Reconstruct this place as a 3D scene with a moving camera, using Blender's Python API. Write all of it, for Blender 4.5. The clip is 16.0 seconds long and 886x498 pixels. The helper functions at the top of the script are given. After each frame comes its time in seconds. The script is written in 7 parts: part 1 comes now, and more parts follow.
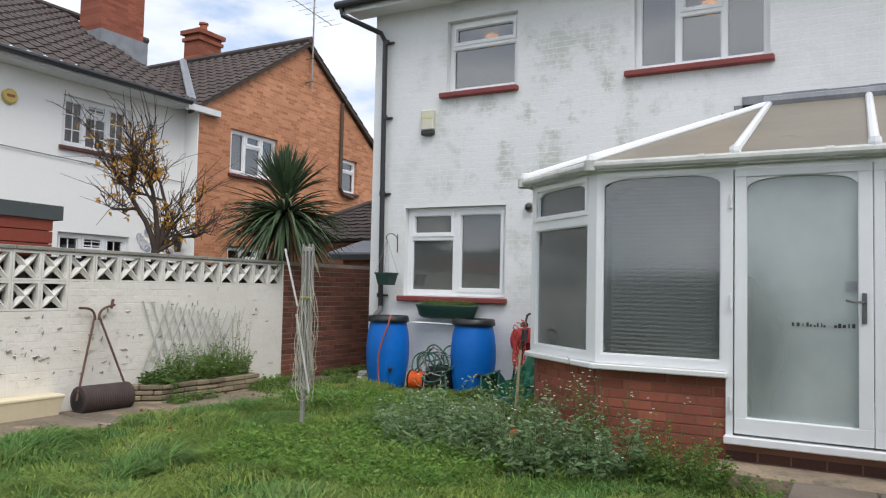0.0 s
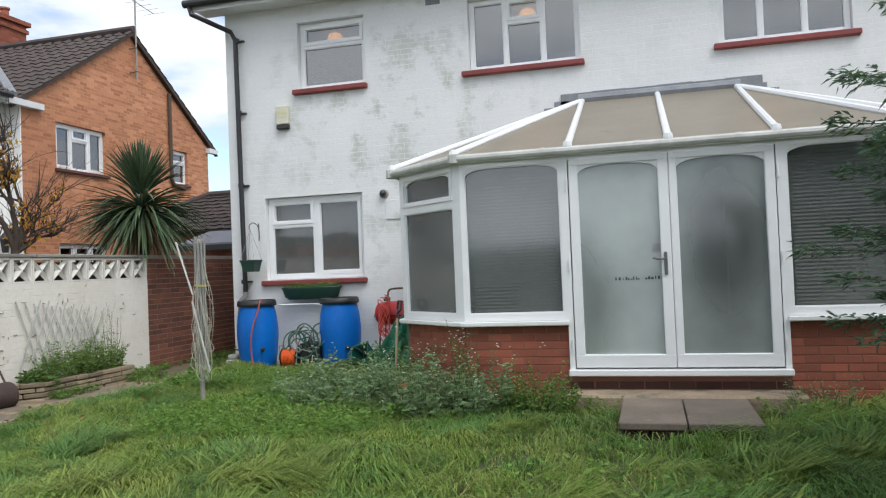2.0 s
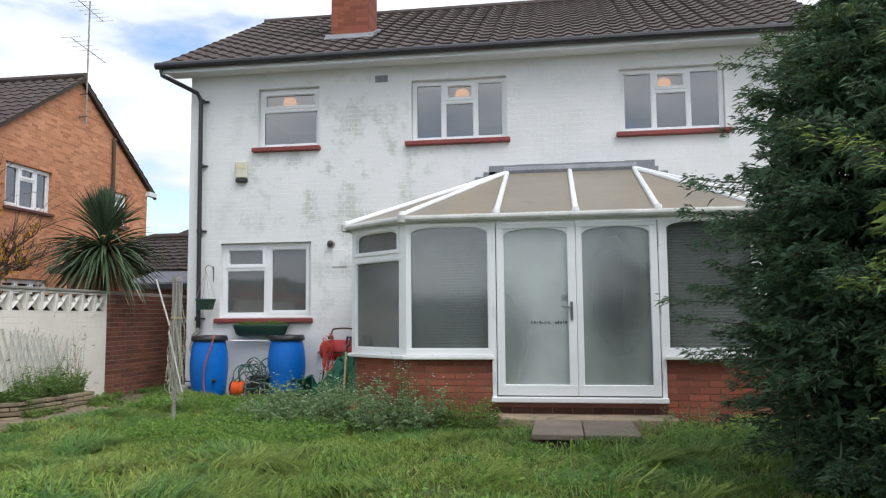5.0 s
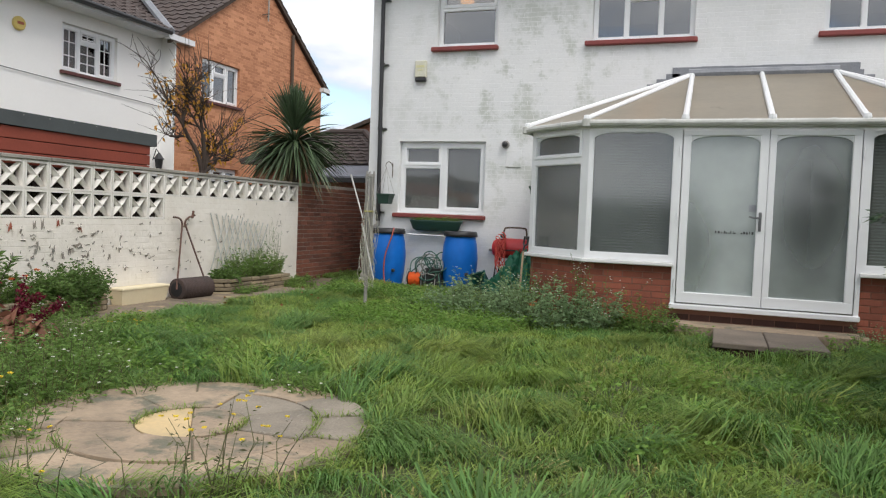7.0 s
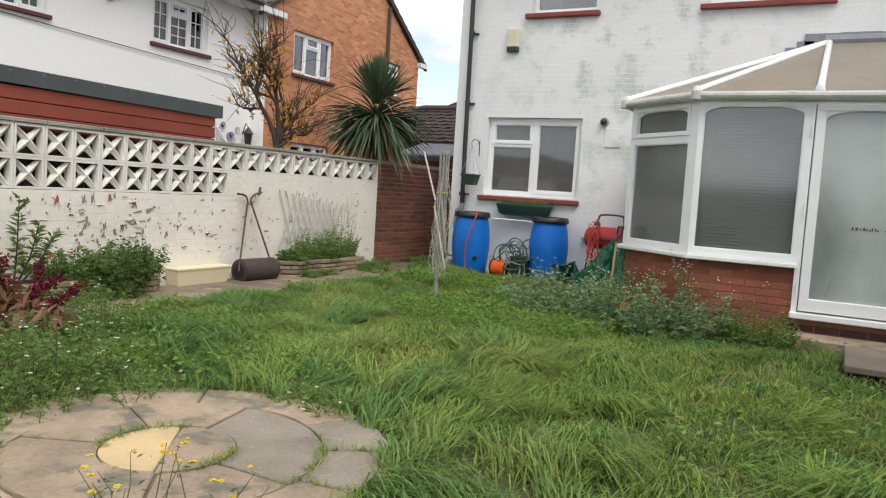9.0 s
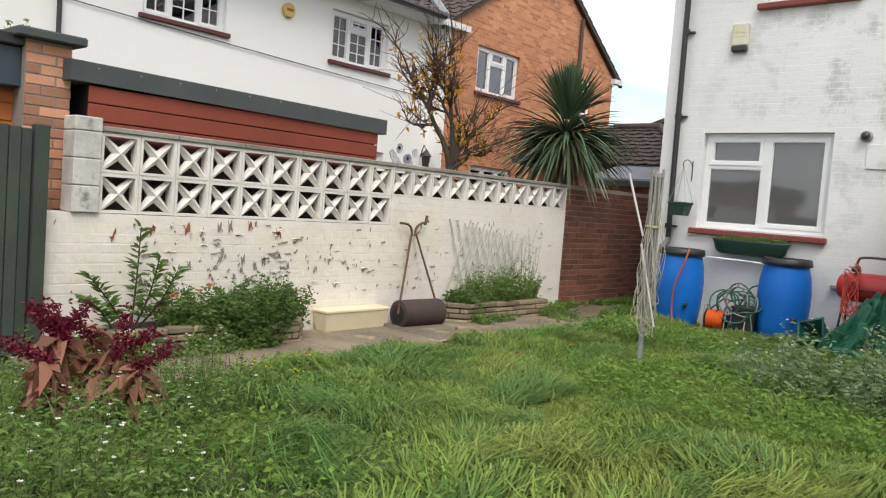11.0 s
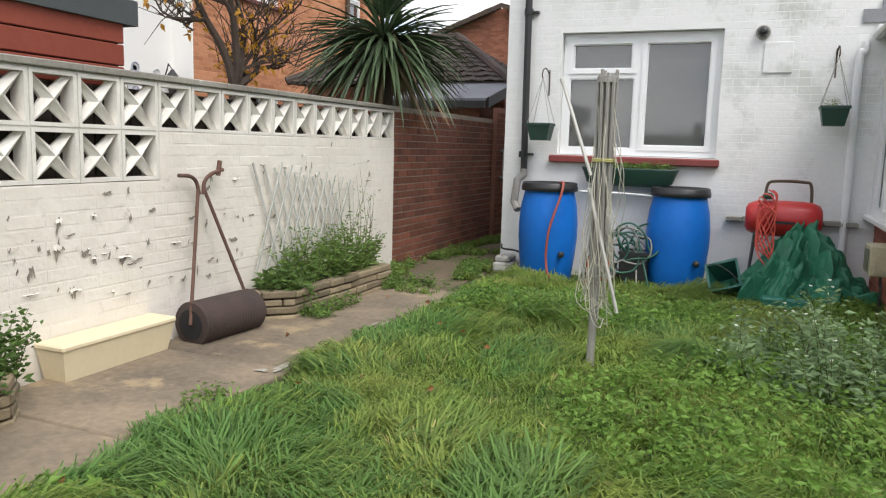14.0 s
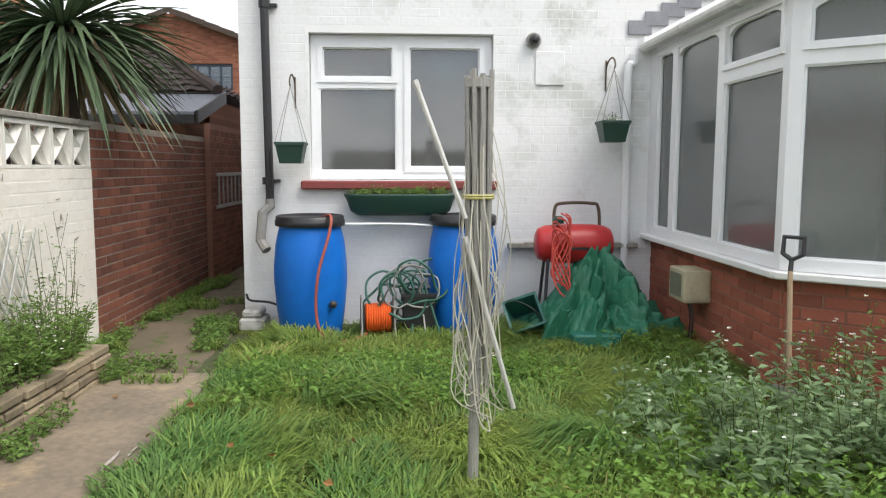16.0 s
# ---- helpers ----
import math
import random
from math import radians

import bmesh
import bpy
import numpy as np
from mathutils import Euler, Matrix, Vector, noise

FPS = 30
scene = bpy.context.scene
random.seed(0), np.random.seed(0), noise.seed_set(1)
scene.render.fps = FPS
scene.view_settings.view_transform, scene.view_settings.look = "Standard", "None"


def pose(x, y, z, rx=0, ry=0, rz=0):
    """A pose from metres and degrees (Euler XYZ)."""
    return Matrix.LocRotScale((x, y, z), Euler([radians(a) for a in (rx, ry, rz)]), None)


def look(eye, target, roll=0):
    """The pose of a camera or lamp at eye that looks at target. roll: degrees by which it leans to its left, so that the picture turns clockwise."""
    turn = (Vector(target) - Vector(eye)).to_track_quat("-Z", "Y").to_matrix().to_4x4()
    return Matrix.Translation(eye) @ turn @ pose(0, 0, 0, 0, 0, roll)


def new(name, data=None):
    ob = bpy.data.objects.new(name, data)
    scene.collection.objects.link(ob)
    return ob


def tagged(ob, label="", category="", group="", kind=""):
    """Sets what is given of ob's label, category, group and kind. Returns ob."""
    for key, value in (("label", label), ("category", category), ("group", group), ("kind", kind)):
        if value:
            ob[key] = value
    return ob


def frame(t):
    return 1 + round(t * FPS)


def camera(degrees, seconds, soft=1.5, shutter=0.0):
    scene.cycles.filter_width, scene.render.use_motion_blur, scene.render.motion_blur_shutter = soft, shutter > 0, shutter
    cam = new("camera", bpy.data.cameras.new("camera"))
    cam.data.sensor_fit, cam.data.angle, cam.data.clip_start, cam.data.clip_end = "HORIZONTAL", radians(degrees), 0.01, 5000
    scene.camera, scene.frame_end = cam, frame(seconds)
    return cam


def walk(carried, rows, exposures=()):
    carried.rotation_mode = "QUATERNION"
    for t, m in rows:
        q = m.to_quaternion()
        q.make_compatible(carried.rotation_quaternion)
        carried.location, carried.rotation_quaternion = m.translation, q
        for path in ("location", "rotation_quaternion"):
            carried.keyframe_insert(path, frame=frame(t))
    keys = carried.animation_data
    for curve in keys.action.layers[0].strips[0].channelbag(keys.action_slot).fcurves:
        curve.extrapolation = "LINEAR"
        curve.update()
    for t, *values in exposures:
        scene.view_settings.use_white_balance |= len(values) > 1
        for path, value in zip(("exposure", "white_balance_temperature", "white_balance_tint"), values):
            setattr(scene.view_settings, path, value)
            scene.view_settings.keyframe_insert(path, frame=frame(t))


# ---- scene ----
cam = camera(60.8, 16.0, soft=1.2)
PATH = [
    (0, (6.348, -9.063, 1.327), (5.378, -7.317, 1.429), 1.3),
    (0.5, (6.287, -9.418, 1.309), (5.42, -7.619, 1.408), 0.7),
    (1, (6.175, -9.651, 1.309), (5.442, -7.792, 1.389), -0.1),
    (1.5, (6.162, -9.919, 1.323), (5.546, -8.017, 1.394), -1.2),
    (2, (6.202, -10.263, 1.285), (5.681, -8.332, 1.336), -2.3),
    (2.5, (6.285, -10.61, 1.225), (5.821, -8.664, 1.25), -2.7),
    (3, (6.288, -10.879, 1.188), (5.84, -8.93, 1.202), -2.5),
    (3.5, (6.234, -11.146, 1.194), (5.797, -9.194, 1.198), -2.5),
    (4, (6.293, -11.434, 1.188), (5.913, -9.473, 1.294), -1.9),
    (4.2, (6.314, -11.503, 1.186), (5.977, -9.541, 1.372), -1.5),
    (6.3, (5.983, -12.067, 1.174), (5.656, -10.101, 1.345), 0.8),
    (6.5, (5.949, -12.085, 1.186), (5.497, -10.138, 1.258), 1.3),
    (7, (5.916, -12.101, 1.199), (5.239, -10.221, 1.108), 2.2),
    (7.5, (5.947, -12.03, 1.201), (5.165, -10.193, 1.076), 2.7),
    (8, (5.952, -11.809, 1.198), (5.124, -9.995, 1.046), 3.0),
    (8.2, (5.965, -11.663, 1.202), (5.122, -9.856, 1.045), 3.0),
    (10.3, (5.293, -10.077, 1.272), (4.114, -8.466, 1.148), 4.9),
    (10.5, (5.2, -9.934, 1.266), (3.97, -8.362, 1.142), 4.8),
    (11, (4.82, -9.598, 1.274), (3.495, -8.105, 1.152), 4.4),
    (11.5, (4.447, -9.261, 1.229), (3.057, -7.828, 1.114), 3.5),
    (12, (4.069, -8.958, 1.246), (2.631, -7.573, 1.136), 2.8),
    (12.5, (3.681, -8.692, 1.246), (2.261, -7.287, 1.127), 1.8),
    (13, (3.302, -8.369, 1.23), (2.09, -6.787, 1.066), 1.2),
    (13.5, (2.943, -8.087, 1.232), (1.927, -6.378, 1.01), 1.0),
    (14, (2.604, -7.816, 1.26), (1.859, -5.98, 0.99), 1.6),
    (14.5, (2.299, -7.53, 1.265), (1.726, -5.638, 0.962), 1.4),
    (15, (1.968, -7.168, 1.281), (1.533, -5.238, 0.986), 0.8),
    (15.5, (1.728, -6.822, 1.283), (1.515, -4.85, 1.023), 0.4),
    (16, (1.539, -6.531, 1.324), (1.627, -4.544, 1.107), 0.2),
]
EXPOSURES = [(0, 0.62, 6350, 10), (1.5, 0.65, 6250, 8), (3, 0.78, 6500, 10), (4.2, 0.82, 6500, 10), (6.3, 0.48, 5950, 8), (6.8, 0.60, 6600, 10), (8.2, 0.70, 6700, 10), (10.3, 0.82, 6850, 10), (13, 0.94, 6750, 10), (14.5, 1.00, 6650, 10), (16, 1.18, 6650, 10)]
walk(cam, [(t, look(eye, target, roll)) for t, eye, target, roll in PATH], EXPOSURES)

# ---- light ----
world = bpy.data.worlds.new("overcast_sky")
scene.world = world
world.use_nodes = True
wn, wl = world.node_tree.nodes, world.node_tree.links
sky = wn.new("ShaderNodeTexSky")
sky.sky_type, sky.sun_disc = "NISHITA", False
sky.sun_elevation, sky.sun_rotation = radians(54), radians(131)
w_co = wn.new("ShaderNodeTexCoord")
w_map = wn.new("ShaderNodeMapping")
w_map.inputs["Scale"].default_value = (1.6, 1.6, 4.5)
w_noise = wn.new("ShaderNodeTexNoise")
w_noise.inputs["Scale"].default_value, w_noise.inputs["Detail"].default_value = 2.6, 7
w_ramp = wn.new("ShaderNodeValToRGB")
w_ramp.color_ramp.elements[0].position, w_ramp.color_ramp.elements[0].color = 0.36, (0.40, 0.44, 0.52, 1)
w_ramp.color_ramp.elements[1].position, w_ramp.color_ramp.elements[1].color = 0.62, (0.72, 0.73, 0.755, 1)
w_thin = wn.new("ShaderNodeValToRGB")
w_thin.color_ramp.elements[0].position, w_thin.color_ramp.elements[1].position = 0.30, 0.42
w_dim = wn.new("ShaderNodeVectorMath")
w_dim.operation = "SCALE"
w_dim.inputs["Scale"].default_value = 0.12
w_mix = wn.new("ShaderNodeMix")
w_mix.data_type = "RGBA"
wl.new(w_co.outputs["Generated"], w_map.inputs["Vector"])
wl.new(w_map.outputs[0], w_noise.inputs["Vector"])
wl.new(w_noise.outputs["Fac"], w_ramp.inputs[0])
wl.new(w_noise.outputs["Fac"], w_thin.inputs[0])
wl.new(sky.outputs[0], w_dim.inputs[0])
wl.new(w_thin.outputs[0], w_mix.inputs["Factor"])
wl.new(w_dim.outputs[0], w_mix.inputs["A"])
wl.new(w_ramp.outputs[0], w_mix.inputs["B"])
wl.new(w_mix.outputs["Result"], wn["Background"].inputs["Color"])
wn["Background"].inputs["Strength"].default_value = 1.17
sun = new("sun", bpy.data.lights.new("sun", "SUN"))
sun.data.energy, sun.data.angle, sun.data.color = 1.38, radians(35), (1.0, 0.97, 0.93)
sun.matrix_world = look((5.8, -5.0, 10.6), (0, 0, 0))

# ---- materials ----


def mat(name, a, b=None, rough=0.8, metal=0.0, big=1.5, fine=40.0, bump=0.2, mix=0.5, rand=0.0, spec=0.5, stain=None, stain_at=0.62, stain_scale=2.5, island=0.0, sub=0.0, dist=0.01, around=None):
    """A surface of two tones mixed by coarse and fine noise, with fine relief, optional stains and tone per piece."""
    m = bpy.data.materials.new(name)
    m.use_nodes = True
    n, l = m.node_tree.nodes, m.node_tree.links
    bsdf = n["Principled BSDF"]
    b = b or tuple(c * 0.75 for c in a)
    co = n.new("ShaderNodeTexCoord")
    n1, n2 = n.new("ShaderNodeTexNoise"), n.new("ShaderNodeTexNoise")
    n1.inputs["Scale"].default_value, n1.inputs["Detail"].default_value = big, 5
    n2.inputs["Scale"].default_value, n2.inputs["Detail"].default_value = fine, 4
    geo = n.new("ShaderNodeNewGeometry")
    for t in (n1, n2):
        l.new(geo.outputs["Position"], t.inputs["Vector"])
    add = n.new("ShaderNodeMath")
    add.operation = "MULTIPLY_ADD"
    l.new(n2.outputs["Fac"], add.inputs[0])
    add.inputs[1].default_value = 0.5
    l.new(n1.outputs["Fac"], add.inputs[2])
    ramp = n.new("ShaderNodeMapRange")
    ramp.inputs["From Min"].default_value, ramp.inputs["From Max"].default_value = 0.75 - mix * 0.6, 0.75 + (1 - mix) * 0.6
    l.new(add.outputs[0], ramp.inputs["Value"])
    col = n.new("ShaderNodeMix")
    col.data_type = "RGBA"
    col.inputs["A"].default_value, col.inputs["B"].default_value = (*a, 1), (*b, 1)
    l.new(ramp.outputs[0], col.inputs["Factor"])
    out = col.outputs["Result"]
    if stain:
        n3 = n.new("ShaderNodeTexNoise")
        n3.inputs["Scale"].default_value, n3.inputs["Detail"].default_value, n3.inputs["Roughness"].default_value = stain_scale, 8, 0.68
        l.new(geo.outputs["Position"], n3.inputs["Vector"])
        r3 = n.new("ShaderNodeMapRange")
        r3.inputs["From Min"].default_value, r3.inputs["From Max"].default_value = stain_at, stain_at + 0.1
        l.new(n3.outputs["Fac"], r3.inputs["Value"])
        c3 = n.new("ShaderNodeMix")
        c3.data_type = "RGBA"
        if around:
            far, fade, both = n.new("ShaderNodeVectorMath"), n.new("ShaderNodeMapRange"), n.new("ShaderNodeMath")
            far.operation, both.operation = "DISTANCE", "MULTIPLY"
            far.inputs[1].default_value = around[:3]
            fade.inputs["From Min"].default_value, fade.inputs["From Max"].default_value = around[3], around[4]
            fade.inputs["To Min"].default_value, fade.inputs["To Max"].default_value = 1.0, 0.2
            l.new(geo.outputs["Position"], far.inputs[0])
            l.new(far.outputs["Value"], fade.inputs["Value"])
            l.new(r3.outputs[0], both.inputs[0])
            l.new(fade.outputs[0], both.inputs[1])
            l.new(both.outputs[0], c3.inputs["Factor"])
        else:
            l.new(r3.outputs[0], c3.inputs["Factor"])
        l.new(out, c3.inputs["A"])
        c3.inputs["B"].default_value = (*stain, 1)
        out = c3.outputs["Result"]
    if rand or island:
        hsv = n.new("ShaderNodeHueSaturation")
        mr = n.new("ShaderNodeMapRange")
        k = rand or island
        mr.inputs["To Min"].default_value, mr.inputs["To Max"].default_value = 1 - k, 1 + k
        if rand:
            info = n.new("ShaderNodeObjectInfo")
            l.new(info.outputs["Random"], mr.inputs["Value"])
        else:
            l.new(geo.outputs["Random Per Island"], mr.inputs["Value"])
        l.new(mr.outputs[0], hsv.inputs["Value"])
        l.new(out, hsv.inputs["Color"])
        out = hsv.outputs[0]
    l.new(out, bsdf.inputs["Base Color"])
    bsdf.inputs["Roughness"].default_value, bsdf.inputs["Metallic"].default_value = rough, metal
    bsdf.inputs["Specular IOR Level"].default_value = spec
    if bump:
        bp = n.new("ShaderNodeBump")
        bp.inputs["Strength"].default_value, bp.inputs["Distance"].default_value = bump, dist
        l.new(add.outputs[0], bp.inputs["Height"])
        l.new(bp.outputs[0], bsdf.inputs["Normal"])
    if sub:
        tr = n.new("ShaderNodeBsdfTranslucent")
        l.new(out, tr.inputs["Color"])
        mx = n.new("ShaderNodeMixShader")
        mx.inputs[0].default_value = sub
        l.new(bsdf.outputs[0], mx.inputs[1])
        l.new(tr.outputs[0], mx.inputs[2])
        l.new(mx.outputs[0], n["Material Output"].inputs["Surface"])
    return m


def brick_mat(name, a, b, mortar, bl=0.225, bh=0.075, axis="x", rough=0.85):
    """Brickwork too far off for single bricks."""
    m = mat(name, a, b, rough, big=0.8, fine=25, bump=0.0)
    n, l = m.node_tree.nodes, m.node_tree.links
    bsdf = n["Principled BSDF"]
    src = bsdf.inputs["Base Color"].links[0].from_socket
    geo = n.new("ShaderNodeNewGeometry")
    sep, com = n.new("ShaderNodeSeparateXYZ"), n.new("ShaderNodeCombineXYZ")
    l.new(geo.outputs["Position"], sep.inputs[0])
    l.new(sep.outputs["X" if axis == "x" else "Y"], com.inputs[0])
    l.new(sep.outputs["Z"], com.inputs[1])
    bt = n.new("ShaderNodeTexBrick")
    bt.inputs["Scale"].default_value = 1.0
    bt.inputs["Brick Width"].default_value, bt.inputs["Row Height"].default_value = bl, bh
    bt.inputs["Mortar Size"].default_value, bt.inputs["Mortar Smooth"].default_value = 0.006, 0.3
    bt.inputs["Color1"].default_value, bt.inputs["Color2"].default_value = (1, 1, 1, 1), (0.62, 0.55, 0.5, 1)
    bt.inputs["Mortar"].default_value = (*mortar, 1)
    l.new(com.outputs[0], bt.inputs["Vector"])
    mul = n.new("ShaderNodeMix")
    mul.data_type, mul.blend_type = "RGBA", "MULTIPLY"
    mul.inputs["Factor"].default_value = 1
    l.new(src, mul.inputs["A"])
    l.new(bt.outputs["Color"], mul.inputs["B"])
    l.new(mul.outputs["Result"], bsdf.inputs["Base Color"])
    bp = n.new("ShaderNodeBump")
    bp.inputs["Strength"].default_value, bp.inputs["Distance"].default_value, bp.invert = 0.6, 0.008, True
    l.new(bt.outputs["Fac"], bp.inputs["Height"])
    l.new(bp.outputs[0], bsdf.inputs["Normal"])
    return m


def glass_mat(name, film=None, film_amount=0.0, gloss=0.1, rough=0.02, tint=(0.85, 0.9, 0.88), clear_at=None, clear_by=0.0):
    """A pane: see-through, with a reflection that grows at a slant, and a film of condensation where there is one."""
    m = bpy.data.materials.new(name)
    m.use_nodes = True
    n, l = m.node_tree.nodes, m.node_tree.links
    n.remove(n["Principled BSDF"])
    clear, shine, fres, add = n.new("ShaderNodeBsdfTransparent"), n.new("ShaderNodeBsdfGlossy"), n.new("ShaderNodeFresnel"), n.new("ShaderNodeMath")
    clear.inputs["Color"].default_value = (*tint, 1)
    shine.inputs["Roughness"].default_value = rough
    fres.inputs["IOR"].default_value = 1.45
    add.inputs[1].default_value = gloss
    l.new(fres.outputs[0], add.inputs[0])
    body = clear.outputs[0]
    if film:
        geo, noi, ran = n.new("ShaderNodeNewGeometry"), n.new("ShaderNodeTexNoise"), n.new("ShaderNodeMapRange")
        noi.inputs["Scale"].default_value, noi.inputs["Detail"].default_value = 1.7, 4
        ran.inputs["From Min"].default_value, ran.inputs["From Max"].default_value = 0.3, 0.7
        ran.inputs["To Min"].default_value, ran.inputs["To Max"].default_value = film_amount - 0.1, film_amount + 0.1
        l.new(geo.outputs["Position"], noi.inputs["Vector"])
        l.new(noi.outputs["Fac"], ran.inputs["Value"])
        milk, fm = n.new("ShaderNodeBsdfDiffuse"), n.new("ShaderNodeMixShader")
        milk.inputs["Color"].default_value = (*film, 1)
        amount = ran.outputs[0]
        # The film thins smoothly towards clear_at, so the pane darkens there.
        if clear_at:
            scl, far, fade, less = n.new("ShaderNodeVectorMath"), n.new("ShaderNodeVectorMath"), n.new("ShaderNodeMapRange"), n.new("ShaderNodeMath")
            scl.operation, far.operation, less.operation = "MULTIPLY", "DISTANCE", "SUBTRACT"
            scl.inputs[1].default_value = (2.3, 0.0, 1.0)
            far.inputs[1].default_value = (2.3 * clear_at[0], 0.0, clear_at[1])
            fade.interpolation_type = "SMOOTHSTEP"
            fade.inputs["From Min"].default_value, fade.inputs["From Max"].default_value = 0.30, 1.15
            fade.inputs["To Min"].default_value, fade.inputs["To Max"].default_value = clear_by, 0.0
            l.new(geo.outputs["Position"], scl.inputs[0])
            l.new(scl.outputs[0], far.inputs[0])
            l.new(far.outputs["Value"], fade.inputs["Value"])
            l.new(amount, less.inputs[0])
            l.new(fade.outputs[0], less.inputs[1])
            amount = less.outputs[0]
        l.new(amount, fm.inputs[0])
        l.new(body, fm.inputs[1])
        l.new(milk.outputs[0], fm.inputs[2])
        body = fm.outputs[0]
    mx = n.new("ShaderNodeMixShader")
    l.new(add.outputs[0], mx.inputs[0])
    l.new(body, mx.inputs[1])
    l.new(shine.outputs[0], mx.inputs[2])
    l.new(mx.outputs[0], n["Material Output"].inputs["Surface"])
    return m


M_WHITE_BRICK = mat("white_painted_brick", (0.80, 0.80, 0.80), (0.68, 0.69, 0.69), 0.7, big=0.9, fine=26, bump=0.45, stain=(0.52, 0.54, 0.50), stain_at=0.505, stain_scale=1.9, around=(2.9, 0.0, 3.3, 0.9, 2.6))
M_WHITE_MORTAR = mat("white_painted_joint", (0.80, 0.80, 0.80), (0.70, 0.71, 0.70), 0.75, bump=0.2)
M_OLD_WHITE = mat("old_white_paint", (0.83, 0.785, 0.72), (0.73, 0.68, 0.605), 0.75, big=2.2, fine=11, bump=0.8, dist=0.022, stain=(0.47, 0.42, 0.35), stain_at=0.635, stain_scale=6.5)
M_BLOCK = mat("painted_concrete_block", (0.83, 0.80, 0.75), (0.66, 0.63, 0.58), 0.8, big=2.2, fine=45, bump=0.4, stain=(0.30, 0.29, 0.25), stain_at=0.66, stain_scale=4.0)
M_PILASTER = mat("weathered_white_block", (0.70, 0.69, 0.65), (0.40, 0.39, 0.36), 0.85, big=3.0, fine=30, bump=0.6, stain=(0.20, 0.20, 0.17), stain_at=0.56, stain_scale=4.0)
M_COPING = mat("weathered_coping", (0.36, 0.34, 0.30), (0.16, 0.15, 0.13), 0.9, bump=0.5, stain=(0.55, 0.53, 0.48), stain_scale=6)
M_BRICK_RED = mat("red_brick", (0.35, 0.105, 0.062), (0.23, 0.072, 0.045), 0.85, big=2, fine=60, bump=0.4, rand=0.25)
M_BRICK_RED_ALL = mat("red_brick_rest", (0.35, 0.105, 0.062), (0.23, 0.072, 0.045), 0.85, big=2, fine=60, bump=0.4, island=0.25)
M_BRICK_ALLEY = mat("alley_brick", (0.20, 0.070, 0.040), (0.11, 0.040, 0.026), 0.9, big=1.5, fine=60, bump=0.4, rand=0.3)
M_BRICK_ALLEY_ALL = mat("alley_brick_rest", (0.20, 0.070, 0.040), (0.11, 0.040, 0.026), 0.9, big=1.5, fine=60, bump=0.4, island=0.3)
M_MORTAR = mat("grey_mortar", (0.34, 0.30, 0.26), (0.22, 0.19, 0.16), 0.95, bump=0.3)
M_MORTAR_RED = mat("dark_mortar", (0.29, 0.14, 0.10), (0.20, 0.10, 0.07), 0.95, bump=0.3)
M_PIER = mat("pier_brick", (0.58, 0.31, 0.19), (0.40, 0.18, 0.11), 0.85, fine=60, bump=0.4, rand=0.38)
M_GABLE = brick_mat("orange_brickwork", (0.67, 0.325, 0.18), (0.50, 0.22, 0.115), (0.98, 0.96, 0.92), axis="y")
M_FAR_BRICK = brick_mat("brown_brickwork", (0.30, 0.12, 0.07), (0.22, 0.09, 0.055), (0.9, 0.85, 0.8), axis="x")
M_CHIMNEY = brick_mat("chimney_brickwork", (0.36, 0.11, 0.06), (0.24, 0.08, 0.05), (0.8, 0.75, 0.7), axis="y")
M_RENDER = mat("white_render", (0.88, 0.87, 0.85), (0.83, 0.82, 0.80), 0.85, big=0.6, fine=25, bump=0.3)
M_UPVC = mat("white_upvc", (0.82, 0.83, 0.84), (0.77, 0.78, 0.79), 0.28, big=2, fine=8, bump=0.02)
M_UPVC_OLD = mat("weathered_upvc", (0.60, 0.60, 0.57), (0.42, 0.42, 0.39), 0.45, big=4, fine=20, bump=0.08, stain=(0.30, 0.30, 0.26), stain_at=0.66, stain_scale=7)
M_SILL_DARK = mat("dark_red_sill", (0.13, 0.035, 0.032), (0.08, 0.026, 0.024), 0.6, big=3, fine=30, bump=0.15)
M_SILL = mat("red_painted_sill", (0.27, 0.055, 0.048), (0.17, 0.038, 0.034), 0.6, big=3, fine=30, bump=0.15)
M_TILE = mat("brown_roof_tile", (0.095, 0.070, 0.062), (0.050, 0.039, 0.036), 0.85, big=2, fine=30, bump=0.4, stain=(0.10, 0.085, 0.06), stain_at=0.6, stain_scale=4)
M_BLACK = mat("black_plastic", (0.018, 0.018, 0.020), (0.030, 0.030, 0.032), 0.4, bump=0.05)
M_LEAD = mat("lead_flashing", (0.17, 0.18, 0.20), (0.27, 0.28, 0.30), 0.55, big=5, bump=0.25)
M_POLY = mat("bronze_polycarbonate", (0.42, 0.37, 0.29), (0.34, 0.30, 0.24), 0.35, big=1.2, fine=14, bump=0.04, sub=0.35, stain=(0.22, 0.20, 0.15), stain_at=0.68)
M_PANE = glass_mat("window_glass", None, 0, 0.20, 0.015, tint=(0.36, 0.40, 0.42))
M_MIST = glass_mat("misted_glass", (0.22, 0.24, 0.24), 0.46, 0.08, 0.14, tint=(0.7, 0.74, 0.73))
M_MIST_THIN = glass_mat("lightly_misted_glass", (0.20, 0.22, 0.22), 0.30, 0.09, 0.10, tint=(0.75, 0.79, 0.78))
M_MIST_LIGHT = glass_mat("heavily_misted_glass", (0.50, 0.55, 0.54), 0.66, 0.06, 0.2, clear_at=(5.55, 0.9), clear_by=0.38)
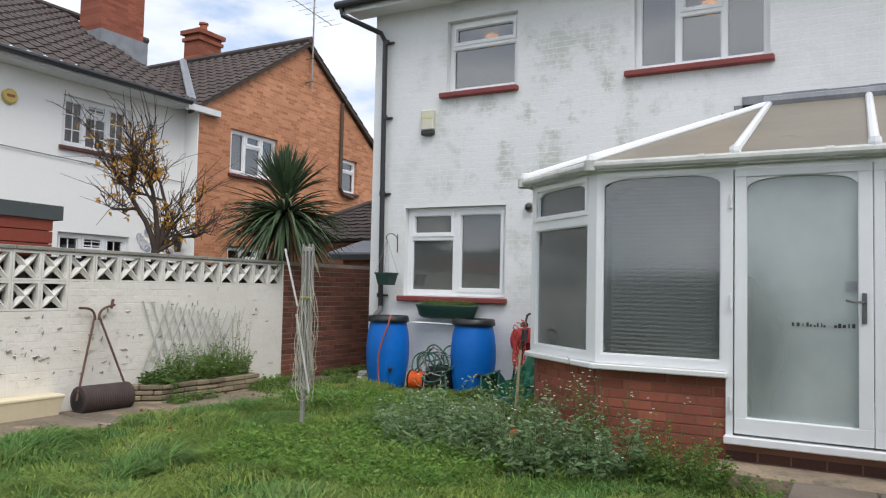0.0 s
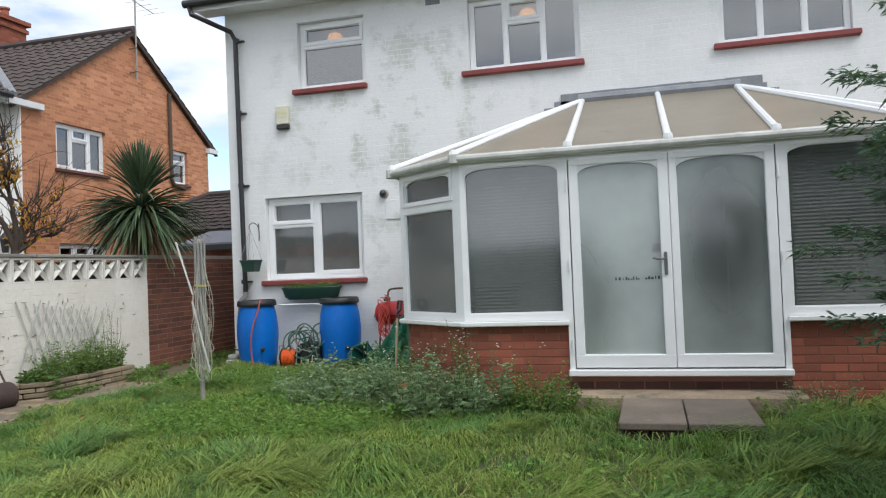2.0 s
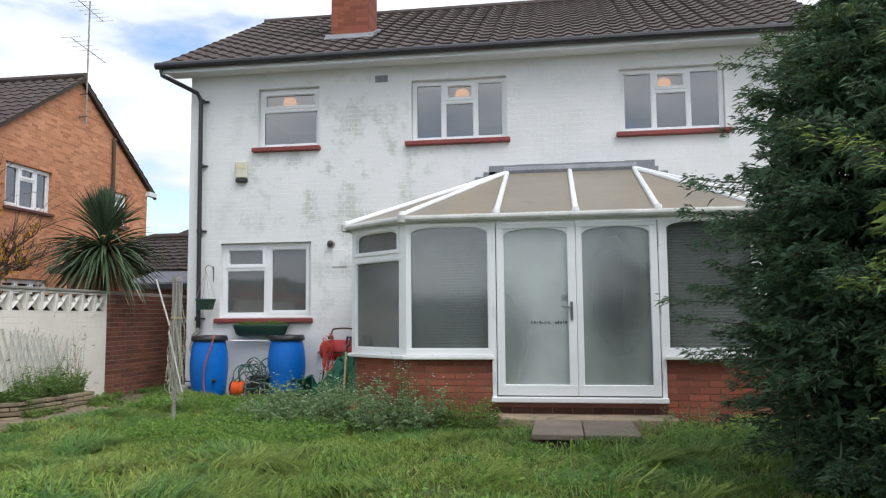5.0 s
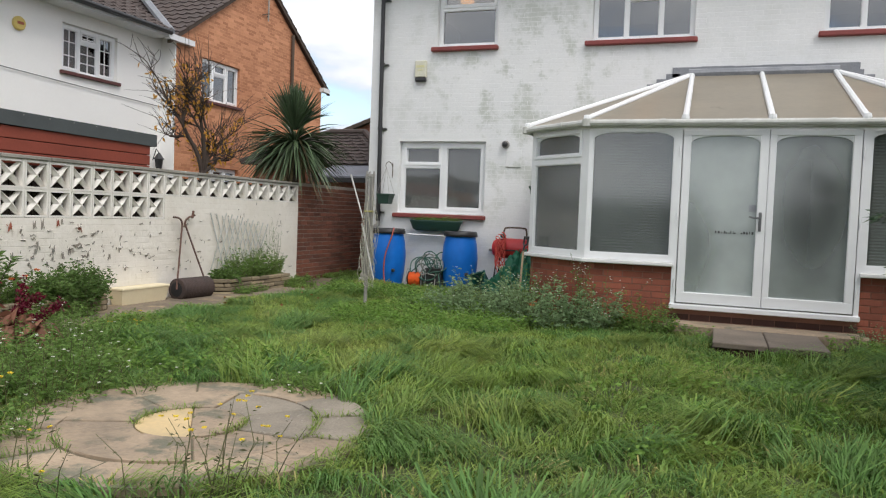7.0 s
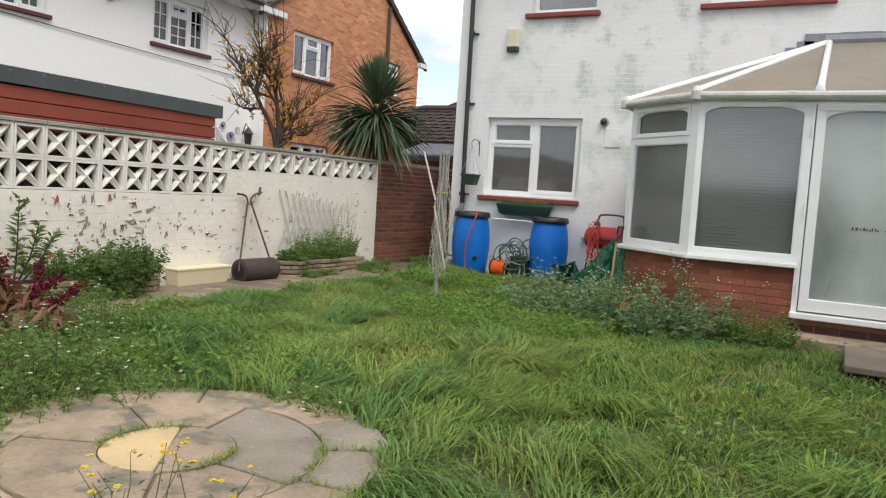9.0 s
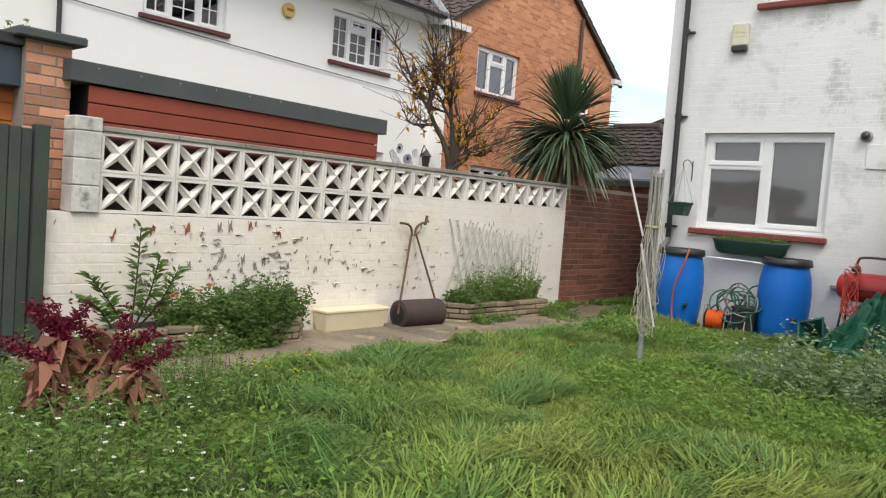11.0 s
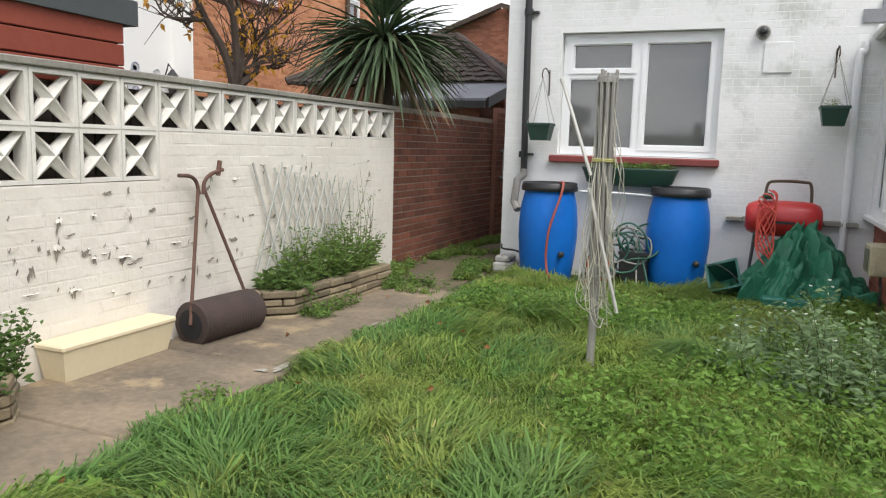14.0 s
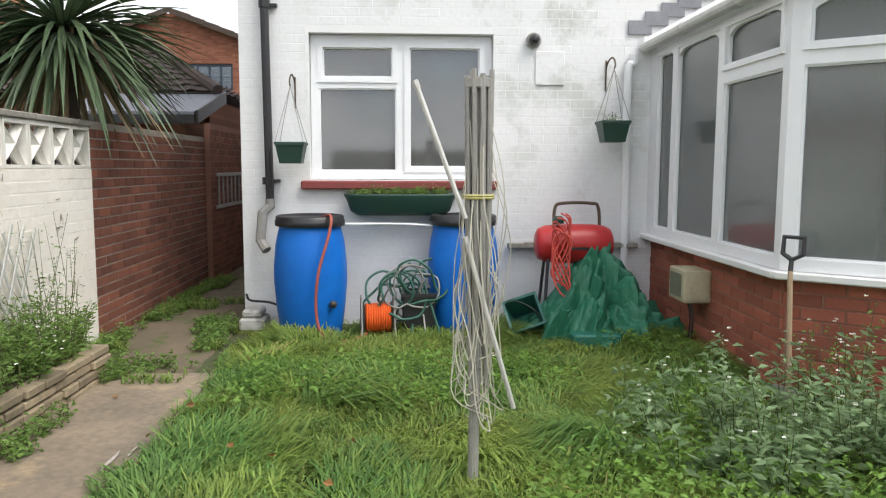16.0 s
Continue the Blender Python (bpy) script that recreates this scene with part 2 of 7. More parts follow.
# Thin film mid-pane stands in for the dark doorway blurred behind it.
M_MIST_DOOR = glass_mat("misted_door_glass", (0.36, 0.40, 0.39), 0.62, 0.06, 0.12, tint=(0.55, 0.58, 0.57), clear_at=(6.88, 1.38), clear_by=0.44)
M_MIST_CLEAR = glass_mat("hardly_misted_glass", (0.20, 0.22, 0.22), 0.14, 0.07, 0.06, tint=(0.8, 0.84, 0.83))
M_OBSCURE = glass_mat("obscured_glass", (0.15, 0.155, 0.15), 0.55, 0.1, 0.06, tint=(0.6, 0.62, 0.6))
M_ROOM = mat("room_plaster", (0.30, 0.29, 0.27), (0.25, 0.24, 0.22), 0.9, bump=0.05)
M_ROOM_FLOOR = mat("room_floor", (0.16, 0.12, 0.09), None, 0.6, bump=0.05)
M_BLIND = mat("white_blind", (0.52, 0.52, 0.50), (0.46, 0.46, 0.44), 0.6, bump=0.02)
M_CONCRETE = mat("path_concrete", (0.33, 0.255, 0.175), (0.12, 0.098, 0.075), 0.8, big=1.4, fine=26, bump=0.5, mix=0.62, stain=(0.37, 0.28, 0.17), stain_at=0.57, stain_scale=1.7, rand=0.12)
M_FLAG = mat("paving_flag", (0.22, 0.175, 0.135), (0.11, 0.09, 0.072), 0.85, big=3, fine=45, bump=0.4, stain=(0.26, 0.22, 0.17), stain_scale=5, rand=0.12)
M_CIRCLE = mat("circle_paving", (0.42, 0.315, 0.215), (0.21, 0.165, 0.12), 0.9, big=3.2, fine=34, bump=0.9, dist=0.02, stain=(0.15, 0.14, 0.10), stain_at=0.51, stain_scale=3.4, rand=0.20)
M_CIRCLE_GREY = mat("gritty_grey_stone", (0.30, 0.255, 0.20), (0.16, 0.14, 0.11), 0.95, big=4, fine=70, bump=0.9, stain=(0.42, 0.38, 0.33), stain_at=0.60, stain_scale=40, rand=0.12)
M_CIRCLE_PALE = mat("pale_circle_stone", (0.66, 0.48, 0.24), (0.44, 0.34, 0.20), 0.9, big=3, fine=40, bump=0.3)
M_SOIL = mat("soil", (0.075, 0.055, 0.038), (0.045, 0.035, 0.025), 0.95, big=3, fine=50, bump=0.8)
M_STONE = mat("walling_stone", (0.33, 0.26, 0.165), (0.17, 0.14, 0.095), 0.9, big=6, fine=40, bump=0.7, rand=0.38)
M_CREAM = mat("cream_plastic", (0.80, 0.70, 0.49), (0.71, 0.61, 0.41), 0.45, big=3, fine=30, bump=0.05)
M_RUST = mat("rusty_iron", (0.070, 0.045, 0.038), (0.038, 0.028, 0.026), 0.8, big=5, fine=60, bump=0.4)
M_RUST_ROD = mat("rusty_rod", (0.15, 0.075, 0.055), (0.08, 0.045, 0.035), 0.8, big=5, fine=60, bump=0.3)
M_BLUE = mat("blue_barrel_plastic", (0.006, 0.160, 0.60), (0.005, 0.12, 0.48), 0.42, big=2, fine=12, bump=0.04, spec=0.3)
M_GREEN_POT = mat("dark_green_plastic", (0.016, 0.055, 0.040), (0.012, 0.04, 0.03), 0.45, bump=0.05)
M_GREEN = mat("green_plastic", (0.020, 0.17, 0.12), (0.015, 0.12, 0.085), 0.5, bump=0.05)
M_TARP = mat("green_tarpaulin", (0.030, 0.20, 0.115), (0.018, 0.12, 0.07), 0.5, big=6, fine=70, bump=0.4)
M_RED = mat("red_enamel", (0.50, 0.028, 0.030), (0.40, 0.022, 0.024), 0.35, bump=0.05)
M_ORANGE = mat("orange_cable", (0.75, 0.13, 0.025), (0.6, 0.10, 0.02), 0.45, bump=0.05)
M_HOSE = mat("faded_red_hose", (0.42, 0.10, 0.075), (0.34, 0.08, 0.06), 0.5, bump=0.03)
M_GREEN_HOSE = mat("green_hose", (0.04, 0.14, 0.10), (0.03, 0.10, 0.075), 0.5, bump=0.03)
M_STEEL = mat("dull_galvanised_steel", (0.40, 0.385, 0.36), (0.26, 0.25, 0.23), 0.6, 0.4, big=6, fine=50, bump=0.15)
M_ALU = mat("pale_aluminium_tube", (0.58, 0.57, 0.54), (0.44, 0.43, 0.40), 0.5, 0.3, big=6, bump=0.1)
M_CORD = mat("old_washing_line", (0.58, 0.55, 0.46), (0.40, 0.38, 0.31), 0.8, bump=0.1)
M_WOOD_RED = mat("red_stained_board", (0.27, 0.055, 0.030), (0.19, 0.038, 0.022), 0.7, big=2, fine=35, bump=0.3, rand=0.12)
M_FELT = mat("grey_roof_felt", (0.075, 0.085, 0.088), (0.055, 0.062, 0.065), 0.85, big=3, fine=60, bump=0.3)
M_FENCE = mat("dark_green_board", (0.050, 0.068, 0.052), (0.032, 0.042, 0.033), 0.8, big=3, fine=40, bump=0.4, rand=0.2)
M_ORANGE_WOOD = mat("orange_stained_board", (0.58, 0.19, 0.035), (0.46, 0.14, 0.025), 0.6, bump=0.2)
M_BLUE_GREY = mat("blue_grey_fascia", (0.045, 0.060, 0.085), (0.035, 0.045, 0.065), 0.6, bump=0.1)
M_SLATE = mat("grey_sheet_roof", (0.22, 0.23, 0.26), (0.16, 0.165, 0.19), 0.6, big=2, bump=0.2)
M_BARK = mat("bark", (0.085, 0.060, 0.045), (0.045, 0.033, 0.027), 0.95, big=8, fine=50, bump=0.8)
M_YELLOW = mat("yellow_alarm_case", (0.72, 0.55, 0.16), None, 0.5, bump=0.02)
M_PALE_YELLOW = mat("pale_yellow_label", (0.78, 0.74, 0.42), None, 0.5, bump=0.02)
M_WOOD = mat("worn_ash_handle", (0.42, 0.31, 0.20), (0.30, 0.21, 0.13), 0.7, fine=60, bump=0.2)
M_DARK = mat("dark_void", (0.02, 0.02, 0.02), None, 0.9, bump=0)
M_BRACKET = mat("rusted_bracket", (0.10, 0.07, 0.05), None, 0.8, bump=0.2)
M_BRICK_POT = mat("terracotta", (0.58, 0.26, 0.15), (0.45, 0.19, 0.11), 0.85, fine=50, bump=0.2)
M_FASCIA = mat("white_fascia_board", (0.74, 0.75, 0.76), (0.66, 0.67, 0.68), 0.5, big=2, bump=0.05)


def glow_mat(name, colour, strength):
    m = bpy.data.materials.new(name)
    m.use_nodes = True
    b = m.node_tree.nodes["Principled BSDF"]
    b.inputs["Base Color"].default_value = (*colour, 1)
    b.inputs["Emission Color"].default_value, b.inputs["Emission Strength"].default_value = (*colour, 1), strength
    return m


M_LAMP = glow_mat("lit_lampshade", (1.0, 0.36, 0.07), 3.2)

# ---- building helpers ----


def over(ob):
    """The pose of ob in the world, before the scene is evaluated."""
    if ob is None:
        return Matrix()
    return over(ob.parent) @ ob.matrix_parent_inverse @ ob.matrix_basis if ob.parent else ob.matrix_basis.copy()


def thing(name, loc=(0, 0, 0), label="", category="", group="", kind=""):
    ob = new(name)
    ob.empty_display_size = 0.1
    ob.matrix_basis = Matrix.Translation(loc)
    return tagged(ob, label, category, group, kind)


def part(name, bm, material, parent=None, label="", smooth=False):
    """Links a bmesh or mesh, in world places, as one object under its parent."""
    if isinstance(bm, bmesh.types.BMesh):
        me = bpy.data.meshes.new(name)
        bmesh.ops.recalc_face_normals(bm, faces=bm.faces)
        bm.to_mesh(me)
        bm.free()
    else:
        me = bm
    if not me.materials:
        me.materials.append(material)
    if smooth:
        me.polygons.foreach_set("use_smooth", [True] * len(me.polygons))
    ob = new(name, me)
    if parent:
        ob.parent = parent
        ob.matrix_parent_inverse = over(parent).inverted()
    return tagged(ob, label)


def mesh_np(name, verts, quads, material):
    """A mesh from arrays of corners and four-sided (or three-sided) faces."""
    me = bpy.data.meshes.new(name)
    verts, quads = np.asarray(verts, np.float32), np.asarray(quads, np.int32)
    k = quads.shape[1]
    me.vertices.add(len(verts))
    me.vertices.foreach_set("co", verts.ravel())
    me.loops.add(quads.size)
    me.loops.foreach_set("vertex_index", quads.ravel())
    me.polygons.add(len(quads))
    me.polygons.foreach_set("loop_start", np.arange(0, quads.size, k, dtype=np.int32))
    me.polygons.foreach_set("use_smooth", np.zeros(len(quads), dtype=bool))
    me.update(calc_edges=True)
    me.materials.append(material)
    return me


def box(bm, x0, x1, y0, y1, z0, z1, bevel=0.0, m=None):
    vs = [bm.verts.new(v) for v in ((x0, y0, z0), (x1, y0, z0), (x1, y1, z0), (x0, y1, z0), (x0, y0, z1), (x1, y0, z1), (x1, y1, z1), (x0, y1, z1))]
    fs = [bm.faces.new([vs[i] for i in f]) for f in ((3, 2, 1, 0), (4, 5, 6, 7), (0, 1, 5, 4), (1, 2, 6, 5), (2, 3, 7, 6), (3, 0, 4, 7))]
    if bevel:
        es = list({e for f in fs for e in f.edges})
        r = bmesh.ops.bevel(bm, geom=es, offset=bevel, segments=1, affect="EDGES")
        vs = list({v for f in r["faces"] for v in f.verts} | {v for v in vs if v.is_valid})
    if m is not None:
        bmesh.ops.transform(bm, matrix=m, verts=vs)
    return bm


def prism(bm, pts, d):
    """A flat outline pushed along the vector d."""
    a = [bm.verts.new(p) for p in pts]
    b = [bm.verts.new(Vector(p) + Vector(d)) for p in pts]
    n = len(pts)
    bm.faces.new(a[::-1])
    bm.faces.new(b)
    for i in range(n):
        bm.faces.new((a[i], a[(i + 1) % n], b[(i + 1) % n], b[i]))
    return bm


def sweep(bm, pts, r, n=7, r1=None, caps=True):
    """A round bar along a line of points."""
    pts = [Vector(p) for p in pts]
    rings, side = [], None
    for i, p in enumerate(pts):
        d = (pts[min(i + 1, len(pts) - 1)] - pts[max(i - 1, 0)]).normalized()
        if side is None:
            side = d.orthogonal().normalized()
        side = (side - d * side.dot(d)).normalized()
        up = d.cross(side)
        rr = r + ((r1 if r1 is not None else r) - r) * i / max(len(pts) - 1, 1)
        rings.append([bm.verts.new(p + rr * (math.cos(2 * math.pi * k / n) * side + math.sin(2 * math.pi * k / n) * up)) for k in range(n)])
    for a, b in zip(rings, rings[1:]):
        for k in range(n):
            bm.faces.new((a[k], a[(k + 1) % n], b[(k + 1) % n], b[k]))
    if caps:
        bm.faces.new(rings[0][::-1])
        bm.faces.new(rings[-1])
    return bm


def lathe(bm, profile, at=(0, 0, 0), n=28, m=None):
    """A turned body: radius and height, from bottom to top."""
    rings = []
    for r, z in profile:
        rings.append([bm.verts.new((at[0] + r * math.cos(2 * math.pi * k / n), at[1] + r * math.sin(2 * math.pi * k / n), at[2] + z)) for k in range(n)])
    for a, b in zip(rings, rings[1:]):
        for k in range(n):
            bm.faces.new((a[k], a[(k + 1) % n], b[(k + 1) % n], b[k]))
    bm.faces.new(rings[0][::-1])
    bm.faces.new(rings[-1])
    if m is not None:
        bmesh.ops.transform(bm, matrix=m, verts=[v for r in rings for v in r])
    return bm


def plane_pose(o, u, nrm):
    """Local x along u, local y out of the face along nrm, local z up."""
    u, nrm = Vector(u).normalized(), Vector(nrm).normalized()
    return Matrix(((u.x, nrm.x, 0, o[0]), (u.y, nrm.y, 0, o[1]), (0, 0, 1, o[2]), (0, 0, 0, 1)))


def wall_panel(bm, m, w, h, holes, d):
    """A wall with rectangular holes through it: d thick behind its face."""
    us = sorted({0.0, w, *[v for q in holes for v in q[:2] if 0 < v < w]})
    vs = sorted({0.0, h, *[v for q in holes for v in q[2:] if 0 < v < h]})
    nu, nv, made = len(us) - 1, len(vs) - 1, {}

    def solid(i, j):
        if not (0 <= i < nu and 0 <= j < nv):
            return False
        a, c = (us[i] + us[i + 1]) / 2, (vs[j] + vs[j + 1]) / 2
        return not any(q[0] < a < q[1] and q[2] < c < q[3] for q in holes)

    def at(i, j, k):
        if (i, j, k) not in made:
            made[i, j, k] = bm.verts.new(m @ Vector((us[i], -d * k, vs[j])))
        return made[i, j, k]

    for i in range(nu):
        for j in range(nv):
            if not solid(i, j):
                continue
            for k in (0, 1):
                bm.faces.new([at(*p, k) for p in ((i, j), (i + 1, j), (i + 1, j + 1), (i, j + 1))])
            for di, dj, e in ((-1, 0, ((i, j), (i, j + 1))), (1, 0, ((i + 1, j), (i + 1, j + 1))), (0, -1, ((i, j), (i + 1, j))), (0, 1, ((i, j + 1), (i + 1, j + 1)))):
                if not solid(i + di, j + dj):
                    bm.faces.new((at(*e[0], 0), at(*e[1], 0), at(*e[1], 1), at(*e[0], 1)))
    return bm


def brickwork(parent, m, w, h, holes, single, rest, near=None, bl=0.225, bh=0.075, joint=0.010, proud=0.006, uneven=0.0015, seed=1):
    """Courses of bricks standing proud of a wall's face: those in the near stretch one by one, the others joined."""
    rnd = random.Random(seed)
    verts, quads, shared, count = [], [], {}, 0
    rows = int(h / bh)
    for r in range(rows):
        v0, v1 = r * bh + joint / 2, (r + 1) * bh - joint / 2
        u = -bl / 2 if r % 2 else 0.0
        while u < w:
            a, b = max(u + joint / 2, 0.0), min(u + bl - joint / 2, w)
            u += bl
            if b - a < 0.03:
                continue
            pieces = [(a, b)]
            for q in holes:
                if q[2] < v1 and v0 < q[3]:
                    cut = []
                    for s, e in pieces:
                        if q[0] < e and s < q[1]:
                            cut += [(s, min(e, q[0])), (max(s, q[1]), e)]
                        else:
                            cut.append((s, e))
                    pieces = [(s, e) for s, e in cut if e - s > 0.03]
            for s, e in pieces:
                d = proud + rnd.uniform(-uneven, uneven)
                c = 0.003
                if near and count < 300 and near[0] <= s and e <= near[1] and near[2] <= v0 and v1 <= near[3]:
                    key = round(e - s, 2)
                    if key not in shared:
                        x, z = key / 2, (v1 - v0) / 2
                        vv = [(-x, 0, -z), (x, 0, -z), (x, 0, z), (-x, 0, z), (-x + c, proud, -z + c), (x - c, proud, -z + c), (x - c, proud, z - c), (-x + c, proud, z - c)]
                        shared[key] = mesh_np("brick", vv, [(4, 5, 6, 7), (0, 1, 5, 4), (1, 2, 6, 5), (2, 3, 7, 6), (3, 0, 4, 7)], single)
                    ob = new("brick", shared[key])
                    ob.parent = parent
                    ob.matrix_parent_inverse = over(parent).inverted()
                    ob.matrix_basis = m @ Matrix.Translation(((s + e) / 2, d - proud, (v0 + v1) / 2))
                    count += 1
                    continue
                k = len(verts)
                verts += [m @ Vector(p) for p in ((s, 0, v0), (e, 0, v0), (e, 0, v1), (s, 0, v1), (s + c, d, v0 + c), (e - c, d, v0 + c), (e - c, d, v1 - c), (s + c, d, v1 - c))]
                quads += [(k + 4, k + 5, k + 6, k + 7), (k, k + 1, k + 5, k + 4), (k + 1, k + 2, k + 6, k + 5), (k + 2, k + 3, k + 7, k + 6), (k + 3, k, k + 4, k + 7)]
    if verts:
        ob = part("brick_courses", mesh_np("brick_courses", verts, quads, rest), rest, parent)
        tagged(ob, kind="stuff")


def ring(bm, m, u0, u1, v0, v1, t, d0, d1):
    """A rectangular frame of bars t wide."""
    box(bm, u0, u1, d0, d1, v0, v0 + t, m=m)
    box(bm, u0, u1, d0, d1, v1 - t, v1, m=m)
    box(bm, u0, u0 + t, d0, d1, v0 + t, v1 - t, m=m)
    box(bm, u1 - t, u1, d0, d1, v0 + t, v1 - t, m=m)
    return bm


def arch(bm, m, u0, u1, v1, rise, d0, d1, n=24):
    """The filling above a pane whose head is a flat arc with rounded corners."""
    def low(k):
        s = abs(2 * k / n - 1)
        return v1 - rise * (0.55 * s ** 2 + 0.75 * s ** 9) - 0.002
    for k in range(n):
        a, b = u0 + (u1 - u0) * k / n, u0 + (u1 - u0) * (k + 1) / n
        pts = [(a, d1, low(k)), (b, d1, low(k + 1)), (b, d1, v1), (a, d1, v1)]
        prism(bm, [m @ Vector(p) for p in pts], m.to_3x3() @ Vector((0, d0 - d1, 0)))
    return bm


def window(parent, m, w, h, lights, pane=None, frame_mat=None, sash_t=0.045, rise=0.0, name="window", depth=0.07, bars=(), arched=None):
    """A white framed window: lights are (u0, u1, v0, v1, opens) within the frame. Panes are parts of it."""
    bm = bmesh.new()
    wall_panel(bm, m, w, h, [l[:4] for l in lights], depth)
    fm_ = frame_mat or M_UPVC
    win = part(name, bm, fm_, parent)
    for i, (u0, u1, v0, v1, opens) in enumerate(lights):
        t = 0.0
        bm = bmesh.new()
        if opens:
            ring(bm, m, u0 - 0.012, u1 + 0.012, v0 - 0.012, v1 + 0.012, sash_t, -0.03, 0.014)
            t = sash_t - 0.012
        ring(bm, m, u0 + t, u1 - t, v0 + t, v1 - t, 0.012, -0.032, -0.012)
        if rise and (arched is None or i in arched):
            arch(bm, m, u0 + t, u1 - t, v1 - t, rise, -0.034, -0.008)
        part("sash" if opens else "bead", bm, fm_, win)
        bm = bmesh.new()
        box(bm, u0 + t, u1 - t, -0.042, -0.036, v0 + t, v1 - t, m=m)
        p = part("pane", bm, pane[i] if isinstance(pane, (list, tuple)) else (pane or M_PANE), win)
        p.visible_shadow = False
        for kind, count in bars:
            for k in range(1, count):
                bm = bmesh.new()
                if kind == "v":
                    c = u0 + (u1 - u0) * k / count
                    box(bm, c - 0.009, c + 0.009, -0.034, -0.02, v0 + t + 0.013, v1 - t - 0.013, m=m)
                else:
                    c = v0 + (v1 - v0) * k / count
                    box(bm, u0 + t + 0.013, u1 - t - 0.013, -0.033, -0.021, c - 0.009, c + 0.009, m=m)
                part("glazing_bar", bm, fm_, win)
    return win


def tile_roof(name, o, u, up, w, l, parent, material, tw=0.30, th=0.33):
    """Courses of rolled tiles from the eaves corner o, along u and up the slope."""
    u, up = Vector(u).normalized(), Vector(up).normalized()
    nrm = u.cross(up)
    if nrm.z < 0:
        nrm = -nrm
    nu, nr = max(int(w / tw) * 6, 6), max(int(round(l / th)), 1)
    s = np.linspace(0, w, nu + 1)
    wave = 0.036 * np.maximum(0, np.sin(2 * np.pi * s / tw)) ** 0.8 + 0.004
    verts, quads = [], []
    for r in range(nr):
        for k, lift in ((r, 0.032), (r + 1.0, 0.006)):
            base = np.array(o)[None] + s[:, None] * np.array(u) + k * l / nr * np.array(up) + (wave + lift)[:, None] * np.array(nrm)
            verts.append(base)
    verts = np.concatenate(verts)
    n = nu + 1
    for r in range(nr):
        a = 2 * r * n
        i = np.arange(nu)
        quads.append(np.stack([a + i, a + i + 1, a + n + i + 1, a + n + i], 1))
        if r:
            quads.append(np.stack([a - n + i, a - n + i + 1, a + i + 1, a + i], 1))
    return part(name, mesh_np(name, verts, np.concatenate(quads), material), material, parent)

# ---- ground ----


def lawn_z(x, y):
    """The lie of the ground: nearly level, a little lumpy on the lawn."""
    z = -0.05
    if 0.5 < x < 11 and -14 < y < -0.9:
        z += 0.035 * noise.noise(Vector((x * 0.7, y * 0.7, 0))) + 0.030 * noise.noise(Vector((x * 2.1, y * 2.1, 3)))
    return z


def steps(a, b, s):
    return list(np.arange(a, b, s))


gx = [-900, -300, -100, -40, -20, -12] + steps(-6, 13, 0.22) + [13, 16, 22, 40, 100, 300, 900]
gy = [-900, -300, -100, -40, -24] + steps(-18, 2, 0.22) + [2, 6, 12, 24, 60, 300, 900]
gv = [(x, y, lawn_z(x, y)) for y in gy for x in gx]
gn = len(gx)
gq = [(j * gn + i, j * gn + i + 1, (j + 1) * gn + i + 1, (j + 1) * gn + i) for j in range(len(gy) - 1) for i in range(gn - 1)]
M_LAWN_SOIL = mat("lawn_soil", (0.050, 0.072, 0.020), (0.060, 0.055, 0.024), 0.95, big=2.5, fine=60, bump=0.8)
ground = part("ground", mesh_np("ground", gv, gq, M_LAWN_SOIL), M_LAWN_SOIL)
tagged(ground, "overgrown garden ground under long grass", "ground", kind="structure")

# Concrete path along the garden wall, in large cast slabs.
path = thing("path", (0, -4, -0.05), "stained concrete slab path beside the wall", "path", kind="structure")
rp = random.Random(4)
ends = [(-1.62, 0.26), (-2.95, 0.20), (-4.25, 0.34), (-5.45, 0.40), (-6.55, 0.30), (-7.7, 0.25)]
for (y1, xa), (y0, xb) in zip(ends, ends[1:]):
    bm = bmesh.new()
    x1 = 0.30 + rp.uniform(-0.05, 0.08)
    box(bm, -0.80, x1, y0 + 0.008, y1 - 0.008, -0.12, -0.022 + rp.uniform(-0.004, 0.004), 0.008)
    part("slab", bm, M_CONCRETE, path)
M_SPLASH = mat("chalky_paint_splash", (0.46, 0.43, 0.39), (0.26, 0.23, 0.19), 0.9, big=20, fine=60, bump=0.2)
for cx_, cy_, lx_, ly_ in ((0.20, -4.28, 0.03, 0.13), (0.13, -4.38, 0.05, 0.03), (0.17, -3.15, 0.012, 0.16), (0.23, -3.02, 0.010, 0.09)):
    rad = [rp.uniform(0.35, 1.2) for _ in range(14)]
    bm = bmesh.new()
    prism(bm, [(cx_ + lx_ * q * math.cos(i * 0.449), cy_ + ly_ * q * math.sin(i * 0.449), -0.0165) for i, q in enumerate(rad)], (0, 0, 0.0015))
    part("paint_splash", bm, M_SPLASH, path, "chalky white paint splash")
alley_floor = bmesh.new()
box(alley_floor, -0.84, 0.10, -1.60, 5.2, -0.15, -0.035, 0.01)
M_ALLEY = mat("mossy_alley_floor", (0.17, 0.125, 0.085), (0.10, 0.085, 0.055), 0.95, big=2.5, fine=50, bump=0.6, stain=(0.07, 0.095, 0.025), stain_at=0.52, stain_scale=3)
tagged(part("pavement", alley_floor, M_ALLEY), "mossy worn side passage paving", "pavement", kind="structure")

